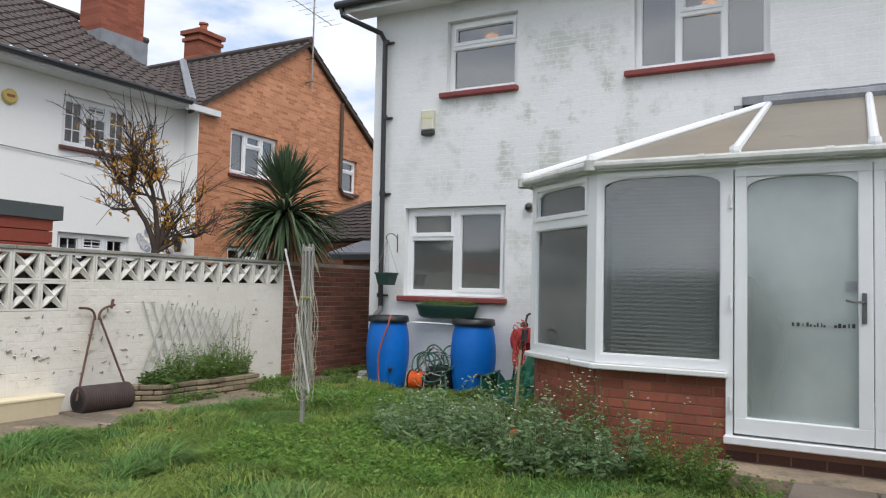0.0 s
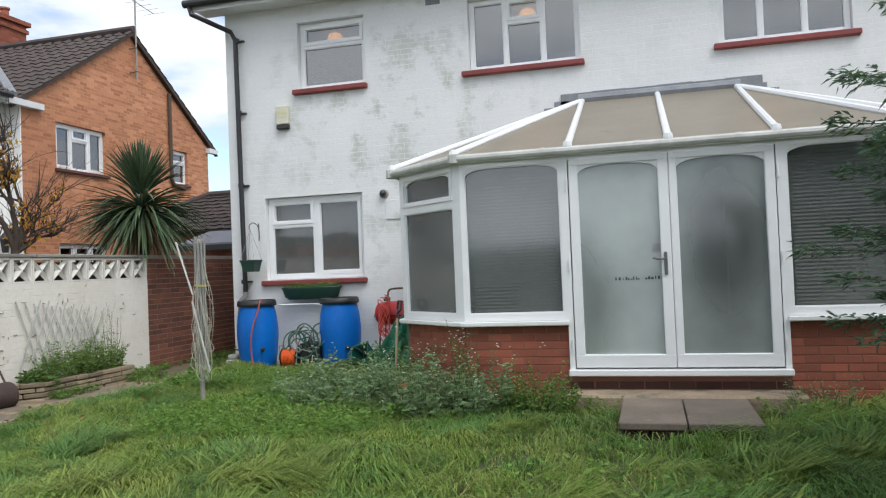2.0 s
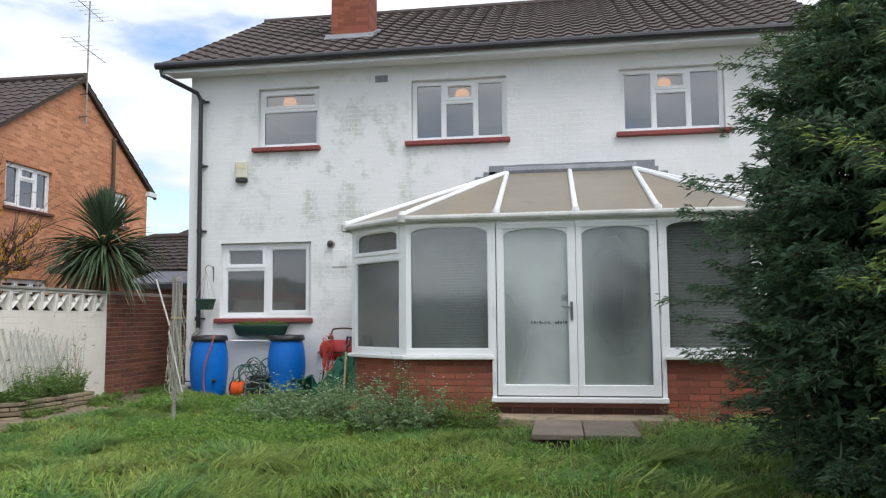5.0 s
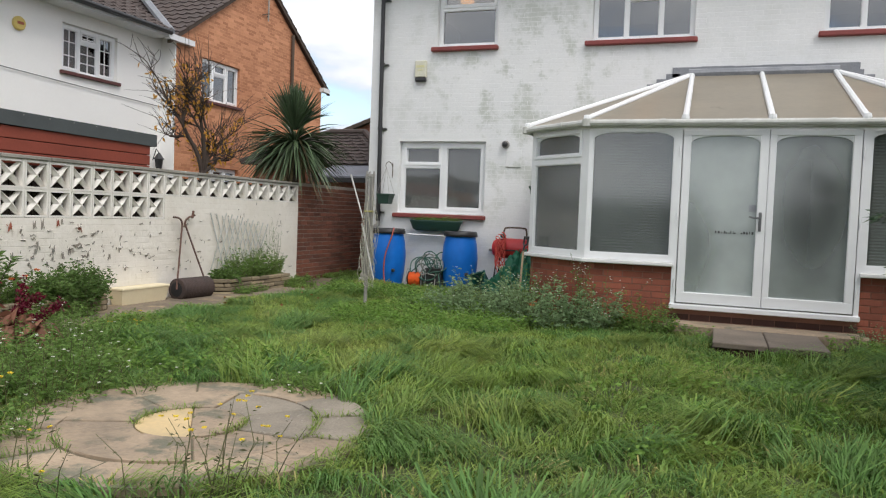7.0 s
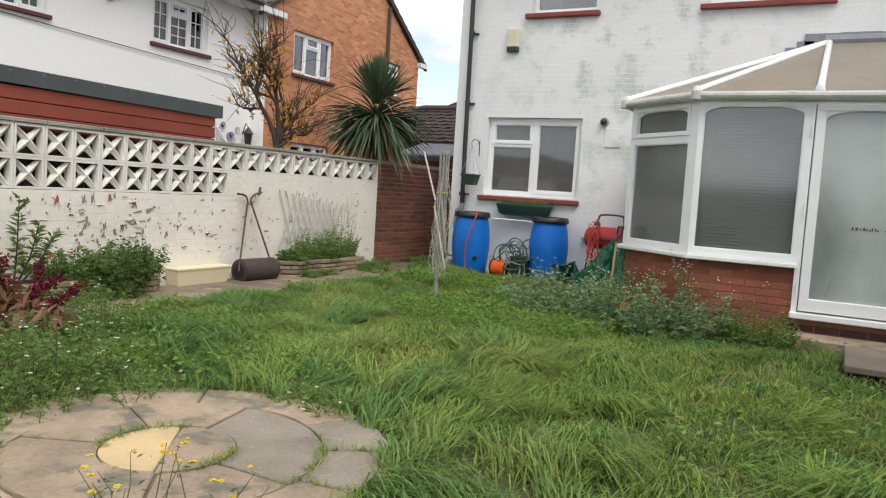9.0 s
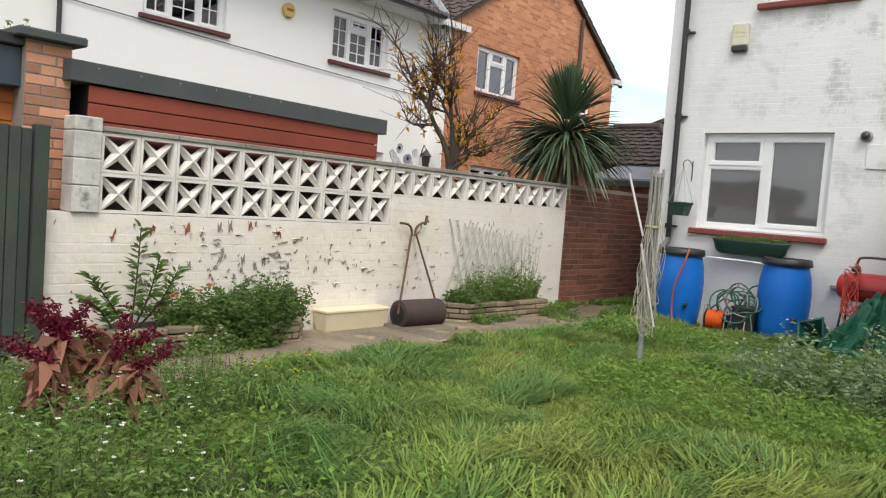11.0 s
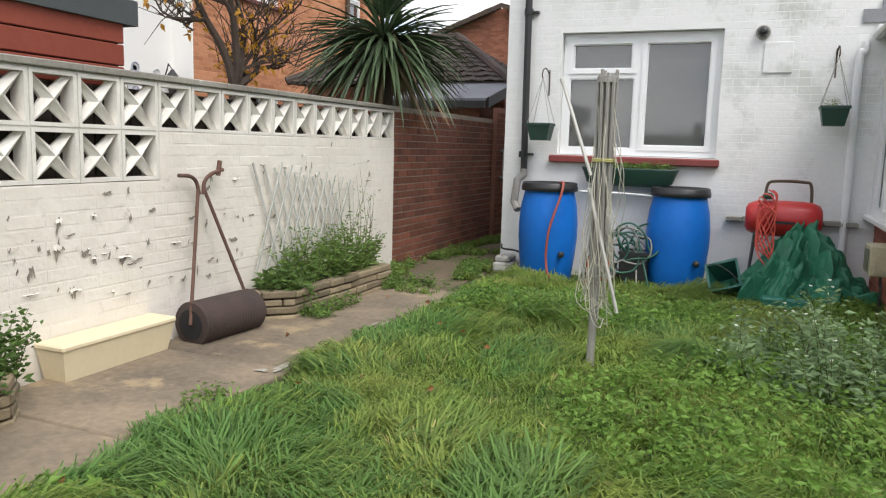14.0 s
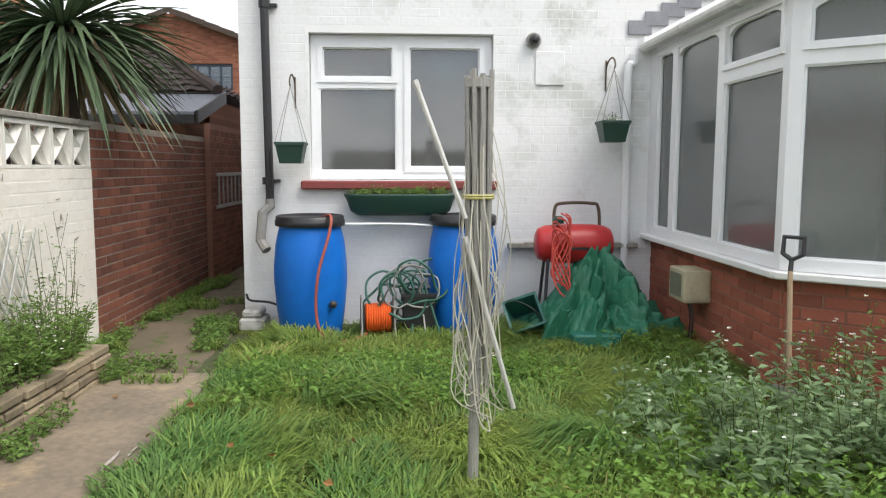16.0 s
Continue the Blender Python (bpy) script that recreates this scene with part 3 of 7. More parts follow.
# ---- the white house ----
HX0, HX1, HTOP = 0.11, 10.05, 5.29
house = thing("house", (5, 0, -0.05), "white painted brick house with red window sills", "house")
M_FRONT = plane_pose((HX0, 0, -0.05), (1, 0, 0), (0, -1, 0))
kw = (0.69, 2.25, 1.21, 2.44)
uws = [(1.31, 2.37, 4.02, 5.03), (3.92, 5.46, 4.02, 5.03), (7.22, 8.78, 4.02, 5.03)]
cdoor = (5.7, 7.2, 0.2, 2.2)
holes = [(q[0] - HX0, q[1] - HX0, q[2] + 0.05, q[3] + 0.05) for q in [kw, *uws, cdoor]]
bm = wall_panel(bmesh.new(), M_FRONT, HX1 - HX0, HTOP + 0.05, holes, 0.28)
front = part("wall", bm, M_WHITE_MORTAR, house)
for x0, x1, y0, y1 in ((HX0, HX0 + 0.28, 0.28, 7.8), (HX1 - 0.28, HX1, 0.28, 7.8), (HX0, HX1, 7.8, 8.08)):
    part("wall", box(bmesh.new(), x0, x1, y0, y1, -0.05, HTOP), M_WHITE_BRICK, house)
for x in (HX0, HX1 - 0.28):
    part("gable", prism(bmesh.new(), [(x, 0.0, HTOP), (x, 8.08, HTOP), (x, 4.04, 7.72)], (0.28, 0, 0)), M_WHITE_BRICK, house)
for z0, z1 in ((-0.05, 0.12), (2.62, 2.86)):
    part("floor", box(bmesh.new(), HX0 + 0.28, HX1 - 0.28, 0.28, 7.8, z0, z1), M_ROOM_FLOOR, house)
part("ceiling", box(bmesh.new(), HX0 + 0.28, HX1 - 0.28, 0.28, 7.8, HTOP - 0.06, HTOP), M_ROOM, house)
for z0, z1 in ((0.12, 2.62), (2.86, HTOP - 0.06)):
    for x in (3.1, 6.3):
        part("partition", box(bmesh.new(), x, x + 0.1, 0.28, 7.8, z0, z1), M_ROOM, house)
    for x0, x1 in ((HX0 + 0.28, 3.1), (3.2, 6.3), (6.4, HX1 - 0.28)):
        part("partition", box(bmesh.new(), x0, x1, 3.9, 4.0, z0, z1), M_ROOM, house)

# Kitchen window: an opening light over a fixed one, and a tall fixed one.
mk = plane_pose((kw[0] + 0.005, 0.09, kw[2] + 0.005), (1, 0, 0), (0, -1, 0))
W, H = kw[1] - kw[0] - 0.01, kw[3] - kw[2] - 0.01
window(house, mk, W, H, [(0.07, 0.73, 0.07, 0.775, False), (0.07, 0.73, 0.835, H - 0.07, True), (0.81, W - 0.07, 0.07, H - 0.07, True)], [M_OBSCURE] * 3)
mu = lambda q: plane_pose((q[0] + 0.005, 0.09, q[2] + 0.005), (1, 0, 0), (0, -1, 0))
W, H = uws[0][1] - uws[0][0] - 0.01, uws[0][3] - uws[0][2] - 0.01
window(house, mu(uws[0]), W, H, [(0.06, W - 0.06, 0.06, 0.62, False), (0.06, W - 0.06, 0.68, H - 0.06, True)])
for q in uws[1:]:
    W = q[1] - q[0] - 0.01
    window(house, mu(q), W, H, [(0.06, 0.48, 0.06, H - 0.06, False), (0.54, 1.0, 0.06, 0.62, False), (0.54, 1.0, 0.68, H - 0.06, True), (1.06, W - 0.06, 0.06, H - 0.06, False)])
for x0, x1, z in ((0.62, 2.29, 1.14), (1.23, 2.40, 3.955), (3.82, 5.51, 3.955), (7.15, 8.86, 3.955)):
    bm = bmesh.new()
    box(bm, x0, x1, -0.085, 0.02, z - 0.012, z + 0.062, 0.012)
    part("sill", bm, M_SILL, house, "red painted brick sill")

# Roof with rolled tiles, gutter, soffit and the rain pipe.
slope = Vector((0, 4.45, 7.86 - 5.38))
tile_roof("roof", (-0.22, -0.42, 5.38), (1, 0, 0), slope, 10.6, slope.length, house, M_TILE)
slope_b = Vector((0, -4.45, 7.86 - 5.38))
tile_roof("roof", (-0.22, 8.50, 5.38), (1, 0, 0), slope_b, 10.6, slope.length, house, M_TILE)
bm = bmesh.new()
sweep(bm, [(-0.24, 4.03, 7.88), (10.4, 4.03, 7.88)], 0.09, 8)
part("ridge_tile", bm, M_TILE, house)
bm = bmesh.new()
box(bm, -0.20, 10.36, -0.36, 0.0, HTOP - 0.001, HTOP + 0.02)
box(bm, -0.20, 10.36, -0.39, -0.362, HTOP - 0.03, HTOP + 0.12)
part("soffit", bm, M_FASCIA, house)
for x in (-0.26, 10.36):
    bm = bmesh.new()
    prism(bm, [(x, -0.40, 5.27), (x, 4.04, 7.75), (x, 8.48, 5.27), (x, 8.48, 5.40), (x, 4.04, 7.88), (x, -0.40, 5.40)], (0.04, 0, 0))
    part("bargeboard", bm, M_BLACK, house)
bm = bmesh.new()
sweep(bm, [(-0.30, -0.45, 5.37), (10.42, -0.45, 5.37)], 0.058, 10)
part("gutter", bm, M_BLACK, house, "black plastic gutter")
bm = bmesh.new()
sweep(bm, [(-0.22, -0.44, 5.34), (-0.20, -0.43, 5.22), (0.28, -0.13, 4.98), (0.33, -0.09, 4.86), (0.34, -0.08, 3.0), (0.36, -0.08, 1.05)], 0.036, 10)
for z in (4.85, 3.75, 2.65, 1.2):
    sweep(bm, [(0.345, -0.08, z - 0.03), (0.345, -0.08, z + 0.03)], 0.046, 10)
    box(bm, 0.30, 0.44, -0.045, 0.0, z - 0.012, z + 0.012)
part("drain_pipe", bm, M_BLACK, house, "black plastic rain pipe")
bm = bmesh.new()
sweep(bm, [(0.36, -0.08, 1.05), (0.36, -0.08, 0.99), (0.30, -0.10, 0.93), (0.28, -0.12, 0.70), (0.34, -0.17, 0.62)], 0.042, 8)
part("pipe_diverter", bm, M_STEEL, house, "grey rain diverter")
bm = bmesh.new()
box(bm, 3.32, 3.53, -0.012, 0.0, 5.03, 5.14)
for i in range(6):
    for j in range(3):
        box(bm, 3.333 + i * 0.032, 3.355 + i * 0.032, -0.016, -0.013, 5.04 + j * 0.034, 5.062 + j * 0.034)
part("air_brick", bm, M_LEAD, house, "grey air brick")
bm = bmesh.new()
box(bm, 2.24, 2.94, 1.05, 1.65, 5.7, 8.8)
part("chimney", bm, brick_mat("main_chimney_brick", (0.36, 0.11, 0.06), (0.24, 0.08, 0.05), (0.8, 0.75, 0.7), axis="x"), house, "red brick chimney stack")
bm = bmesh.new()
prism(bm, [(2.14, 0.93, 6.17), (3.04, 0.93, 6.17), (3.04, 1.06, 6.30), (2.14, 1.06, 6.30)], (0, 0.0, 0.02))
for x in (2.17, 2.945):
    prism(bm, [(x, 0.98, 6.10), (x, 1.70, 6.50), (x, 1.70, 6.62), (x, 0.98, 6.26)], (0.07, 0, 0))
part("chimney_flashing", bm, M_LEAD, house)

# ---- conservatory ----
con = thing("conservatory", (6.43, -1.5, -0.05), "white plastic conservatory on a red brick dwarf wall", "conservatory")
CX, SZ, EZ = 6.42, 0.75, 2.30
P0, P1, P2, P3 = (3.615, 0.0), (3.615, -2.41), (4.46, -3.10), (5.46, -3.10)
mir = lambda p: (2 * CX - p[0], p[1])
facets = [(P0, P1), (P1, P2), (P2, P3), (mir(P3), mir(P2)), (mir(P2), mir(P1)), (mir(P1), mir(P0))]


def facet_pose(a, b, z):
    u = Vector((b[0] - a[0], b[1] - a[1], 0))
    return plane_pose((a[0], a[1], z), u, (u.y, -u.x, 0)), u.length


M_SILLW = mat("white_cill", (0.80, 0.80, 0.79), (0.70, 0.70, 0.68), 0.35, bump=0.03)
for i, (a, b) in enumerate(facets):
    m, w = facet_pose(a, b, -0.05)
    bm = bmesh.new()
    box(bm, 0.0, w, -0.24, -0.05, 0.0, SZ + 0.05 - 0.04, m=m)
    dwarf = part("dwarf_wall", bm, M_MORTAR_RED, con)
    m2 = m @ Matrix.Translation((0, -0.05, 0))
    brickwork(dwarf, m2, w, SZ + 0.01, [], M_BRICK_RED, M_BRICK_RED_ALL, near=(0, w, 0, 1) if i in (0, 1, 2) else None, seed=20 + i)
    bm = bmesh.new()
    box(bm, -0.015, w + 0.015, -0.10, 0.055, SZ - 0.045, SZ, 0.008, m=facet_pose(a, b, 0)[0])
    part("sill", bm, M_SILLW, con, "white plastic sill")
    m3, w = facet_pose(a, b, SZ + 0.003)
    h = EZ - SZ - 0.003
    if i in (0, 5):
        ls = [(0.20, 0.54, 0.07, h - 0.055, False), (0.65, 1.43, 0.07, h - 0.055, False), (1.54, w - 0.075, 0.07, 1.125, False), (1.54, w - 0.075, 1.215, h - 0.04, True)]
        if i == 5:
            ls = [(w - l[1], w - l[0], *l[2:]) for l in ls]
        window(con, m3, w, h, ls, [M_MIST] * 4, rise=0.055, arched=(0, 1, 3), sash_t=0.036)
    elif i in (1, 4):
        ls = [(0.075, w - 0.135, 0.07, 1.125, False), (0.075, w - 0.135, 1.215, h - 0.04, True)]
        if i == 4:
            ls = [(w - l[1], w - l[0], *l[2:]) for l in ls]
        window(con, m3, w, h, ls, [M_MIST] * 2, rise=0.055, arched=(1,), sash_t=0.036)
    else:
        ls = [(0.045, w - 0.035, 0.07, h - 0.055, False)] if i == 2 else [(0.035, w - 0.045, 0.07, h - 0.055, False)]
        window(con, m3, w, h, ls, [M_MIST_THIN if i == 2 else M_MIST_CLEAR], rise=0.06)

# Double doors with one handle; the threshold stands on a brick course.
M_HANDLE = mat("dull_dark_metal", (0.13, 0.13, 0.135), (0.20, 0.20, 0.20), 0.4, 0.7, big=8, bump=0.05)
for k, (x0, x1) in enumerate(((5.465, CX), (CX, 2 * CX - 5.465))):
    m = plane_pose((x0, -3.10, 0.27), (1, 0, 0), (0, -1, 0))
    h, w = EZ - 0.27, x1 - x0
    l0, l1 = (0.002, w - 0.055) if k else (0.055, w - 0.002)
    u0, u1 = (0.072, w - 0.14) if k else (0.14, w - 0.094)
    v0, v1 = 0.155, 1.928
    bm = bmesh.new()
    box(bm, l0, l1, -0.07, 0.012, 0.035, v0, 0.006, m=m)
    box(bm, l0, l1, -0.07, 0.012, v1, v1 + 0.062, 0.006, m=m)
    box(bm, l0, u0, -0.07, 0.0115, v0 - 0.006, v1 + 0.006, 0.006, m=m)
    box(bm, u1, l1, -0.07, 0.0115, v0 - 0.006, v1 + 0.006, 0.006, m=m)
    arch(bm, m, u0, u1, v1, 0.055, -0.04, -0.002)
    door = part("door", bm, M_UPVC, con)
    bm = bmesh.new()
    box(bm, u0, u1, -0.036, -0.03, v0, v1, m=m)
    p = part("pane", bm, M_MIST_DOOR if k else M_MIST_LIGHT, door)
    p.visible_shadow = False
    if k == 0:
        bm = bmesh.new()
        box(bm, w - 0.072, w - 0.042, 0.012, 0.028, 0.875, 1.085, 0.004, m=m)
        sweep(bm, [m @ Vector(v) for v in ((w - 0.057, 0.02, 1.02), (w - 0.057, 0.06, 1.02), (w - 0.12, 0.062, 1.022), (w - 0.17, 0.06, 1.034))], 0.009, 7)
        part("handle", bm, M_HANDLE, door, "dull metal lever handle")
        bm = bmesh.new()
        box(bm, u1 - 0.078, u1 - 0.008, -0.029, -0.027, 1.09, 1.165, m=m)
        part("sticker", bm, M_LEAD, door, "small grey sticker")
        bm = bmesh.new()
        rb = random.Random(5)
        x = u0 + 0.30
        while x < u1 - 0.02:
            if u0 + 0.51 < x < u0 + 0.57:
                x = u0 + 0.57
            d = rb.uniform(0.006, 0.02)
            box(bm, x, x + d, -0.029, -0.0275, 0.838, 0.838 + rb.uniform(0.012, 0.032), m=m)
            x += d + rb.uniform(0.004, 0.02)
        part("lettering", bm, M_BLACK, door, "unreadable dark marks on the glass")
    for z in (0.25, 1.0, 1.75):
        bm = bmesh.new()
        c = 0.03 if k == 0 else w - 0.03
        sweep(bm, [m @ Vector((c, 0.014, z - 0.05)), m @ Vector((c, 0.014, z + 0.05))], 0.012, 8)
        part("hinge", bm, M_UPVC, door)
bm = bmesh.new()
md = plane_pose((5.46, -3.10, 0.27), (1, 0, 0), (0, -1, 0))
box(bm, 0.0, 0.05, -0.07, 0.0, 0.0, EZ - 0.27, m=md)
box(bm, 1.87, 1.92, -0.07, 0.0, 0.0, EZ - 0.27, m=md)
box(bm, 0.05, 1.87, -0.07, 0.0, EZ - 0.31, EZ - 0.27, m=md)
box(bm, -0.01, 1.93, -0.08, 0.05, -0.04, 0.02, 0.008, m=md)
part("door_frame", bm, M_UPVC, con)
bm = bmesh.new()
box(bm, 5.45, 7.41, -3.05, -2.86, -0.05, 0.222)
plinth = part("plinth", bm, M_MORTAR_RED, con)
M_BRICK_DARK = mat("dark_plinth_brick", (0.10, 0.045, 0.034), (0.06, 0.03, 0.024), 0.9, fine=60, bump=0.5, rand=0.25)
brickwork(plinth, plane_pose((5.45, -3.05, -0.05), (1, 0, 0), (0, -1, 0)), 1.96, 0.272, [], M_BRICK_DARK, M_BRICK_DARK, near=(0, 2, 0, 1), seed=33)

# Eaves beam, gutter, glazing bars and sheets.
eave = [P0, P1, P2, mir(P2), mir(P1), mir(P0)]
for a, b in zip(eave, eave[1:]):
    m, w = facet_pose(a, b, 0)
    bm = bmesh.new()
    box(bm, 0.0, w, -0.08, 0.012, EZ, EZ + 0.07, m=m)
    part("eaves_beam", bm, M_UPVC, con)
out = [(3.535, -0.02), (3.535, -2.45), (4.43, -3.19)]
out += [mir(p) for p in reversed(out)]
bm = bmesh.new()
for a, b in zip(out, out[1:]):
    pa, pb = Vector((*a, 2.335)), Vector((*b, 2.335))
    sweep(bm, [pa, pb], 0.040, 10)
    n = max(int((pb - pa).length / 0.9), 1)
    for k in range(1, n + 1):
        c = pa.lerp(pb, k / (n + 0.6))
        d = (pb - pa).normalized() * 0.025
        sweep(bm, [c - d, c + d], 0.047, 10)
for p in out[1:-1]:
    lathe(bm, [(0.03, -0.052), (0.055, -0.042), (0.055, 0.04), (0.045, 0.046)], (*p, 2.335), 10)
part("gutter", bm, M_UPVC_OLD, con, "weathered white plastic gutter")
RL, RR = Vector((5.47, -0.22, 3.40)), Vector((7.37, -0.22, 3.40))
foot = lambda p, z=2.38: Vector((p[0], p[1], z))
E0, E1, E2 = (3.57, -0.05), (3.57, -2.43), (4.44, -3.15)
e0, e1, e2, e2r, e1r, e0r = (foot(p) for p in (E0, E1, E2, mir(E2), mir(E1), mir(E0)))
f1, f2, f3 = foot((5.53, -3.15)), foot((6.43, -3.15)), foot((7.335, -3.15))
RM = (RL + RR) / 2
RLb, RRb = Vector((5.47, -0.03, 3.40)), Vector((7.37, -0.03, 3.40))
for corners in ((e0, e1, RL, RLb), (e1, e2, RL), (e2, f1, RL), (f1, f2, RM, RL), (f2, f3, RR, RM), (f3, e2r, RR), (e2r, e1r, RR), (e1r, e0r, RRb, RR)):
    bm = bmesh.new()
    n = (corners[1] - corners[0]).cross(corners[2] - corners[0]).normalized()
    prism(bm, [Vector(c) for c in corners], (0.025 if n.z < 0 else -0.025) * n)
    p = part("roof_panel", bm, M_POLY, con)
for a, b, r in ((e1, RL, 0.036), (e2, RL, 0.034), (f1, RL, 0.036), (f2, RM, 0.036), (f3, RR, 0.036), (e2r, RR, 0.034), (e1r, RR, 0.036), (e0, RLb, 0.03), (e0r, RRb, 0.03)):
    bm = bmesh.new()
    up = Vector((0, 0, 0.015))
    sweep(bm, [a + up - (b - a).normalized() * 0.04, b + up], r, 8)
    lathe(bm, [(r * 1.15, -0.03), (r * 1.25, 0.0), (r * 1.1, 0.035), (0.01, 0.045)], a + up - (b - a).normalized() * 0.03, 8)
    part("glazing_bar", bm, M_UPVC, con)
bm = bmesh.new()
sweep(bm, [RL + Vector((-0.05, 0, 0.03)), RR + Vector((0.05, 0, 0.03))], 0.07, 8)
part("ridge", bm, M_LEAD, con, "lead covered ridge")
for k in range(6):
    x0 = 5.17 + k * 0.42
    bm = bmesh.new()
    box(bm, x0, x0 + 0.44, -0.024 - 0.002 * (k % 2), -0.008, 3.42, 3.565 + (k % 2) * 0.006)
    part("flashing", bm, M_LEAD, con)
for side in (-1, 1):
    for k in range(13):
        bm = bmesh.new()
        x, z = CX + side * (1.24 + k * 0.14), 3.44 - k * 0.0755
        box(bm, x - 0.10, x + 0.10, -0.024 - 0.002 * (k % 2), -0.008, z - 0.085, z + 0.03)
        part("flashing", bm, M_LEAD, con)
# Inside: floor, blinds, a pale board behind one door.
bm = bmesh.new()
prism(bm, [(p[0] * 0.93 + 0.07 * CX, p[1] * 0.93 - 0.02, 0.10) for p in (P0, P1, P2, mir(P2), mir(P1), mir(P0))], (0, 0, 0.1))
part("floor", bm, M_ROOM, con)
for a, b in (facets[2], facets[3]):
    m, w = facet_pose(a, b, SZ)
    bm = bmesh.new()
    z = 0.06
    while z < 1.42:
        box(bm, 0.09, w - 0.09, -0.140, -0.134, z, z + 0.017, m=m @ Matrix.Translation((0, 0, 0)))
        z += 0.034
    box(bm, 0.09, w - 0.09, -0.16, -0.12, 1.42, 1.46, m=m)
    tagged(part("venetian_blind", bm, M_BLIND), "white slatted venetian blind half open inside window", "blind")
bm = bmesh.new()
box(bm, 5.45, 6.38, -1.5, -1.44, 0.205, 2.12, 0.01)
box(bm, 5.53, 6.30, -1.513, -1.501, 0.35, 1.98, 0.004)
tagged(part("inner_door", bm, M_FASCIA), "plain white door leaf standing in conservatory", "door")

# ---- garden wall with screen blocks ----
WX, Y0, BS = -0.82, -7.12, 0.3015
gwall = thing("garden_wall", (WX, -4, -0.05), "old white painted brick wall with pierced concrete blocks", "wall", kind="structure")
mw = plane_pose((WX, Y0 - 0.42, -0.05), (0, 1, 0), (1, 0, 0))
low = 1.0
bm = wall_panel(bmesh.new(), mw, 0.42 + 21 * BS, low + 0.05, [], 0.21)
bm2 = wall_panel(bm, mw @ Matrix.Translation((0.42 + 10 * BS, 0, low + 0.05)), 11 * BS, BS, [], 0.21)
wl_ob = part("wall", bm2, M_OLD_WHITE, gwall)
brickwork(wl_ob, mw, 0.42 + 21 * BS, low + 0.05, [], M_OLD_WHITE, M_OLD_WHITE, near=(0.6, 5.6, 0.3, 1.1), joint=0.008, proud=0.0010, uneven=0.0010, seed=7)
brickwork(wl_ob, mw @ Matrix.Translation((0.42 + 10 * BS, 0, low + 0.05)), 11 * BS, BS, [], M_OLD_WHITE, M_OLD_WHITE, joint=0.008, proud=0.0010, uneven=0.0010, seed=8)


def block_mesh():
    """A pierced block: a square rim and a ridged cross that narrows to its corners."""
    bm = bmesh.new()
    s, t, d = 0.146, 0.021, 0.05
    ring(bm, Matrix.Translation((0, 0, 0)), -s, s, -s, s, t, -d, d)
    i = s - t
    for side in (1, -1):
        for k in range(4):
            ang = math.pi / 4 + k * math.pi / 2
            c, sn = math.cos(ang), math.sin(ang)
            r = i * 1.40
            def at(a, b, dd):
                return (a * c - b * sn, dd * side, a * sn + b * c)
            hw0, hw1 = 0.036, 0.010
            lim = 0.99 * i
            v = [at(0.0, 0, 0.048), at(r, 0, 0.036), at(r - 0.02, hw1 + 0.012, 0.006), at(0.03, hw0, 0.010), at(0.03, -hw0, 0.010), at(r - 0.02, -hw1 - 0.012, 0.006)]
            v = [(max(-lim, min(lim, p[0])), p[1], max(-lim, min(lim, p[2]))) for p in v]
            q = [bm.verts.new(p) for p in v]
            bm.faces.new((q[0], q[1], q[2], q[3]))
            bm.faces.new((q[0], q[4], q[5], q[1]))
            z = [bm.verts.new((p[0], 0.0, p[2])) for p in (v[2], v[3], v[4], v[5])]
            bm.faces.new((q[3], q[2], z[0], z[1]))
            bm.faces.new((q[5], q[4], z[2], z[3]))
    me = bpy.data.meshes.new("screen_block")
    bmesh.ops.recalc_face_normals(bm, faces=bm.faces)
    bm.to_mesh(me)
    bm.free()
    me.materials.append(M_BLOCK)
    return me


blk = block_mesh()
mb = plane_pose((WX - 0.052, Y0, low), (0, 1, 0), (1, 0, 0))
for r in range(2):
    for k in range(21):
        if r == 0 and k >= 10:
            continue
        ob = new("screen_block", blk)
        ob.parent = gwall
        ob.matrix_parent_inverse = over(gwall).inverted()
        ob.matrix_basis = mb @ Matrix.Translation(((k + 0.5) * BS, 0, (r + 0.5) * BS)) @ pose(0, 0, 0, 0, rp.uniform(-0.4, 0.4), 0)
bm = bmesh.new()
for r in range(1, 3):
    box(bm, 0, 21 * BS, -0.045, 0.042, r * BS - 0.006, r * BS + 0.004, m=mb)
for k in range(22):
    box(bm, k * BS - 0.005, k * BS + 0.005, -0.045, 0.041, BS if k > 10 else 0.004, 2 * BS - 0.007, m=mb)
part("mortar", bm, M_BLOCK, gwall)
k = 0.0
while k < 21 * BS - 0.05:
    l = min(0.61, 21 * BS - k)
    bm = bmesh.new()
    box(bm, k + 0.003, k + l - 0.003, -0.075, 0.070, 2 * BS + 0.005, 2 * BS + 0.045, 0.006, m=mb)
    part("coping", bm, M_COPING, gwall)
    k += l
for r in range(4):
    bm = bmesh.new()
    z1 = min((r + 1) * 0.198, 0.70)
    box(bm, -0.205, -0.006, -0.12, 0.085, r * 0.198 + 0.003, z1, 0.008, m=mb)
    part("pilaster_block", bm, M_PILASTER, gwall)

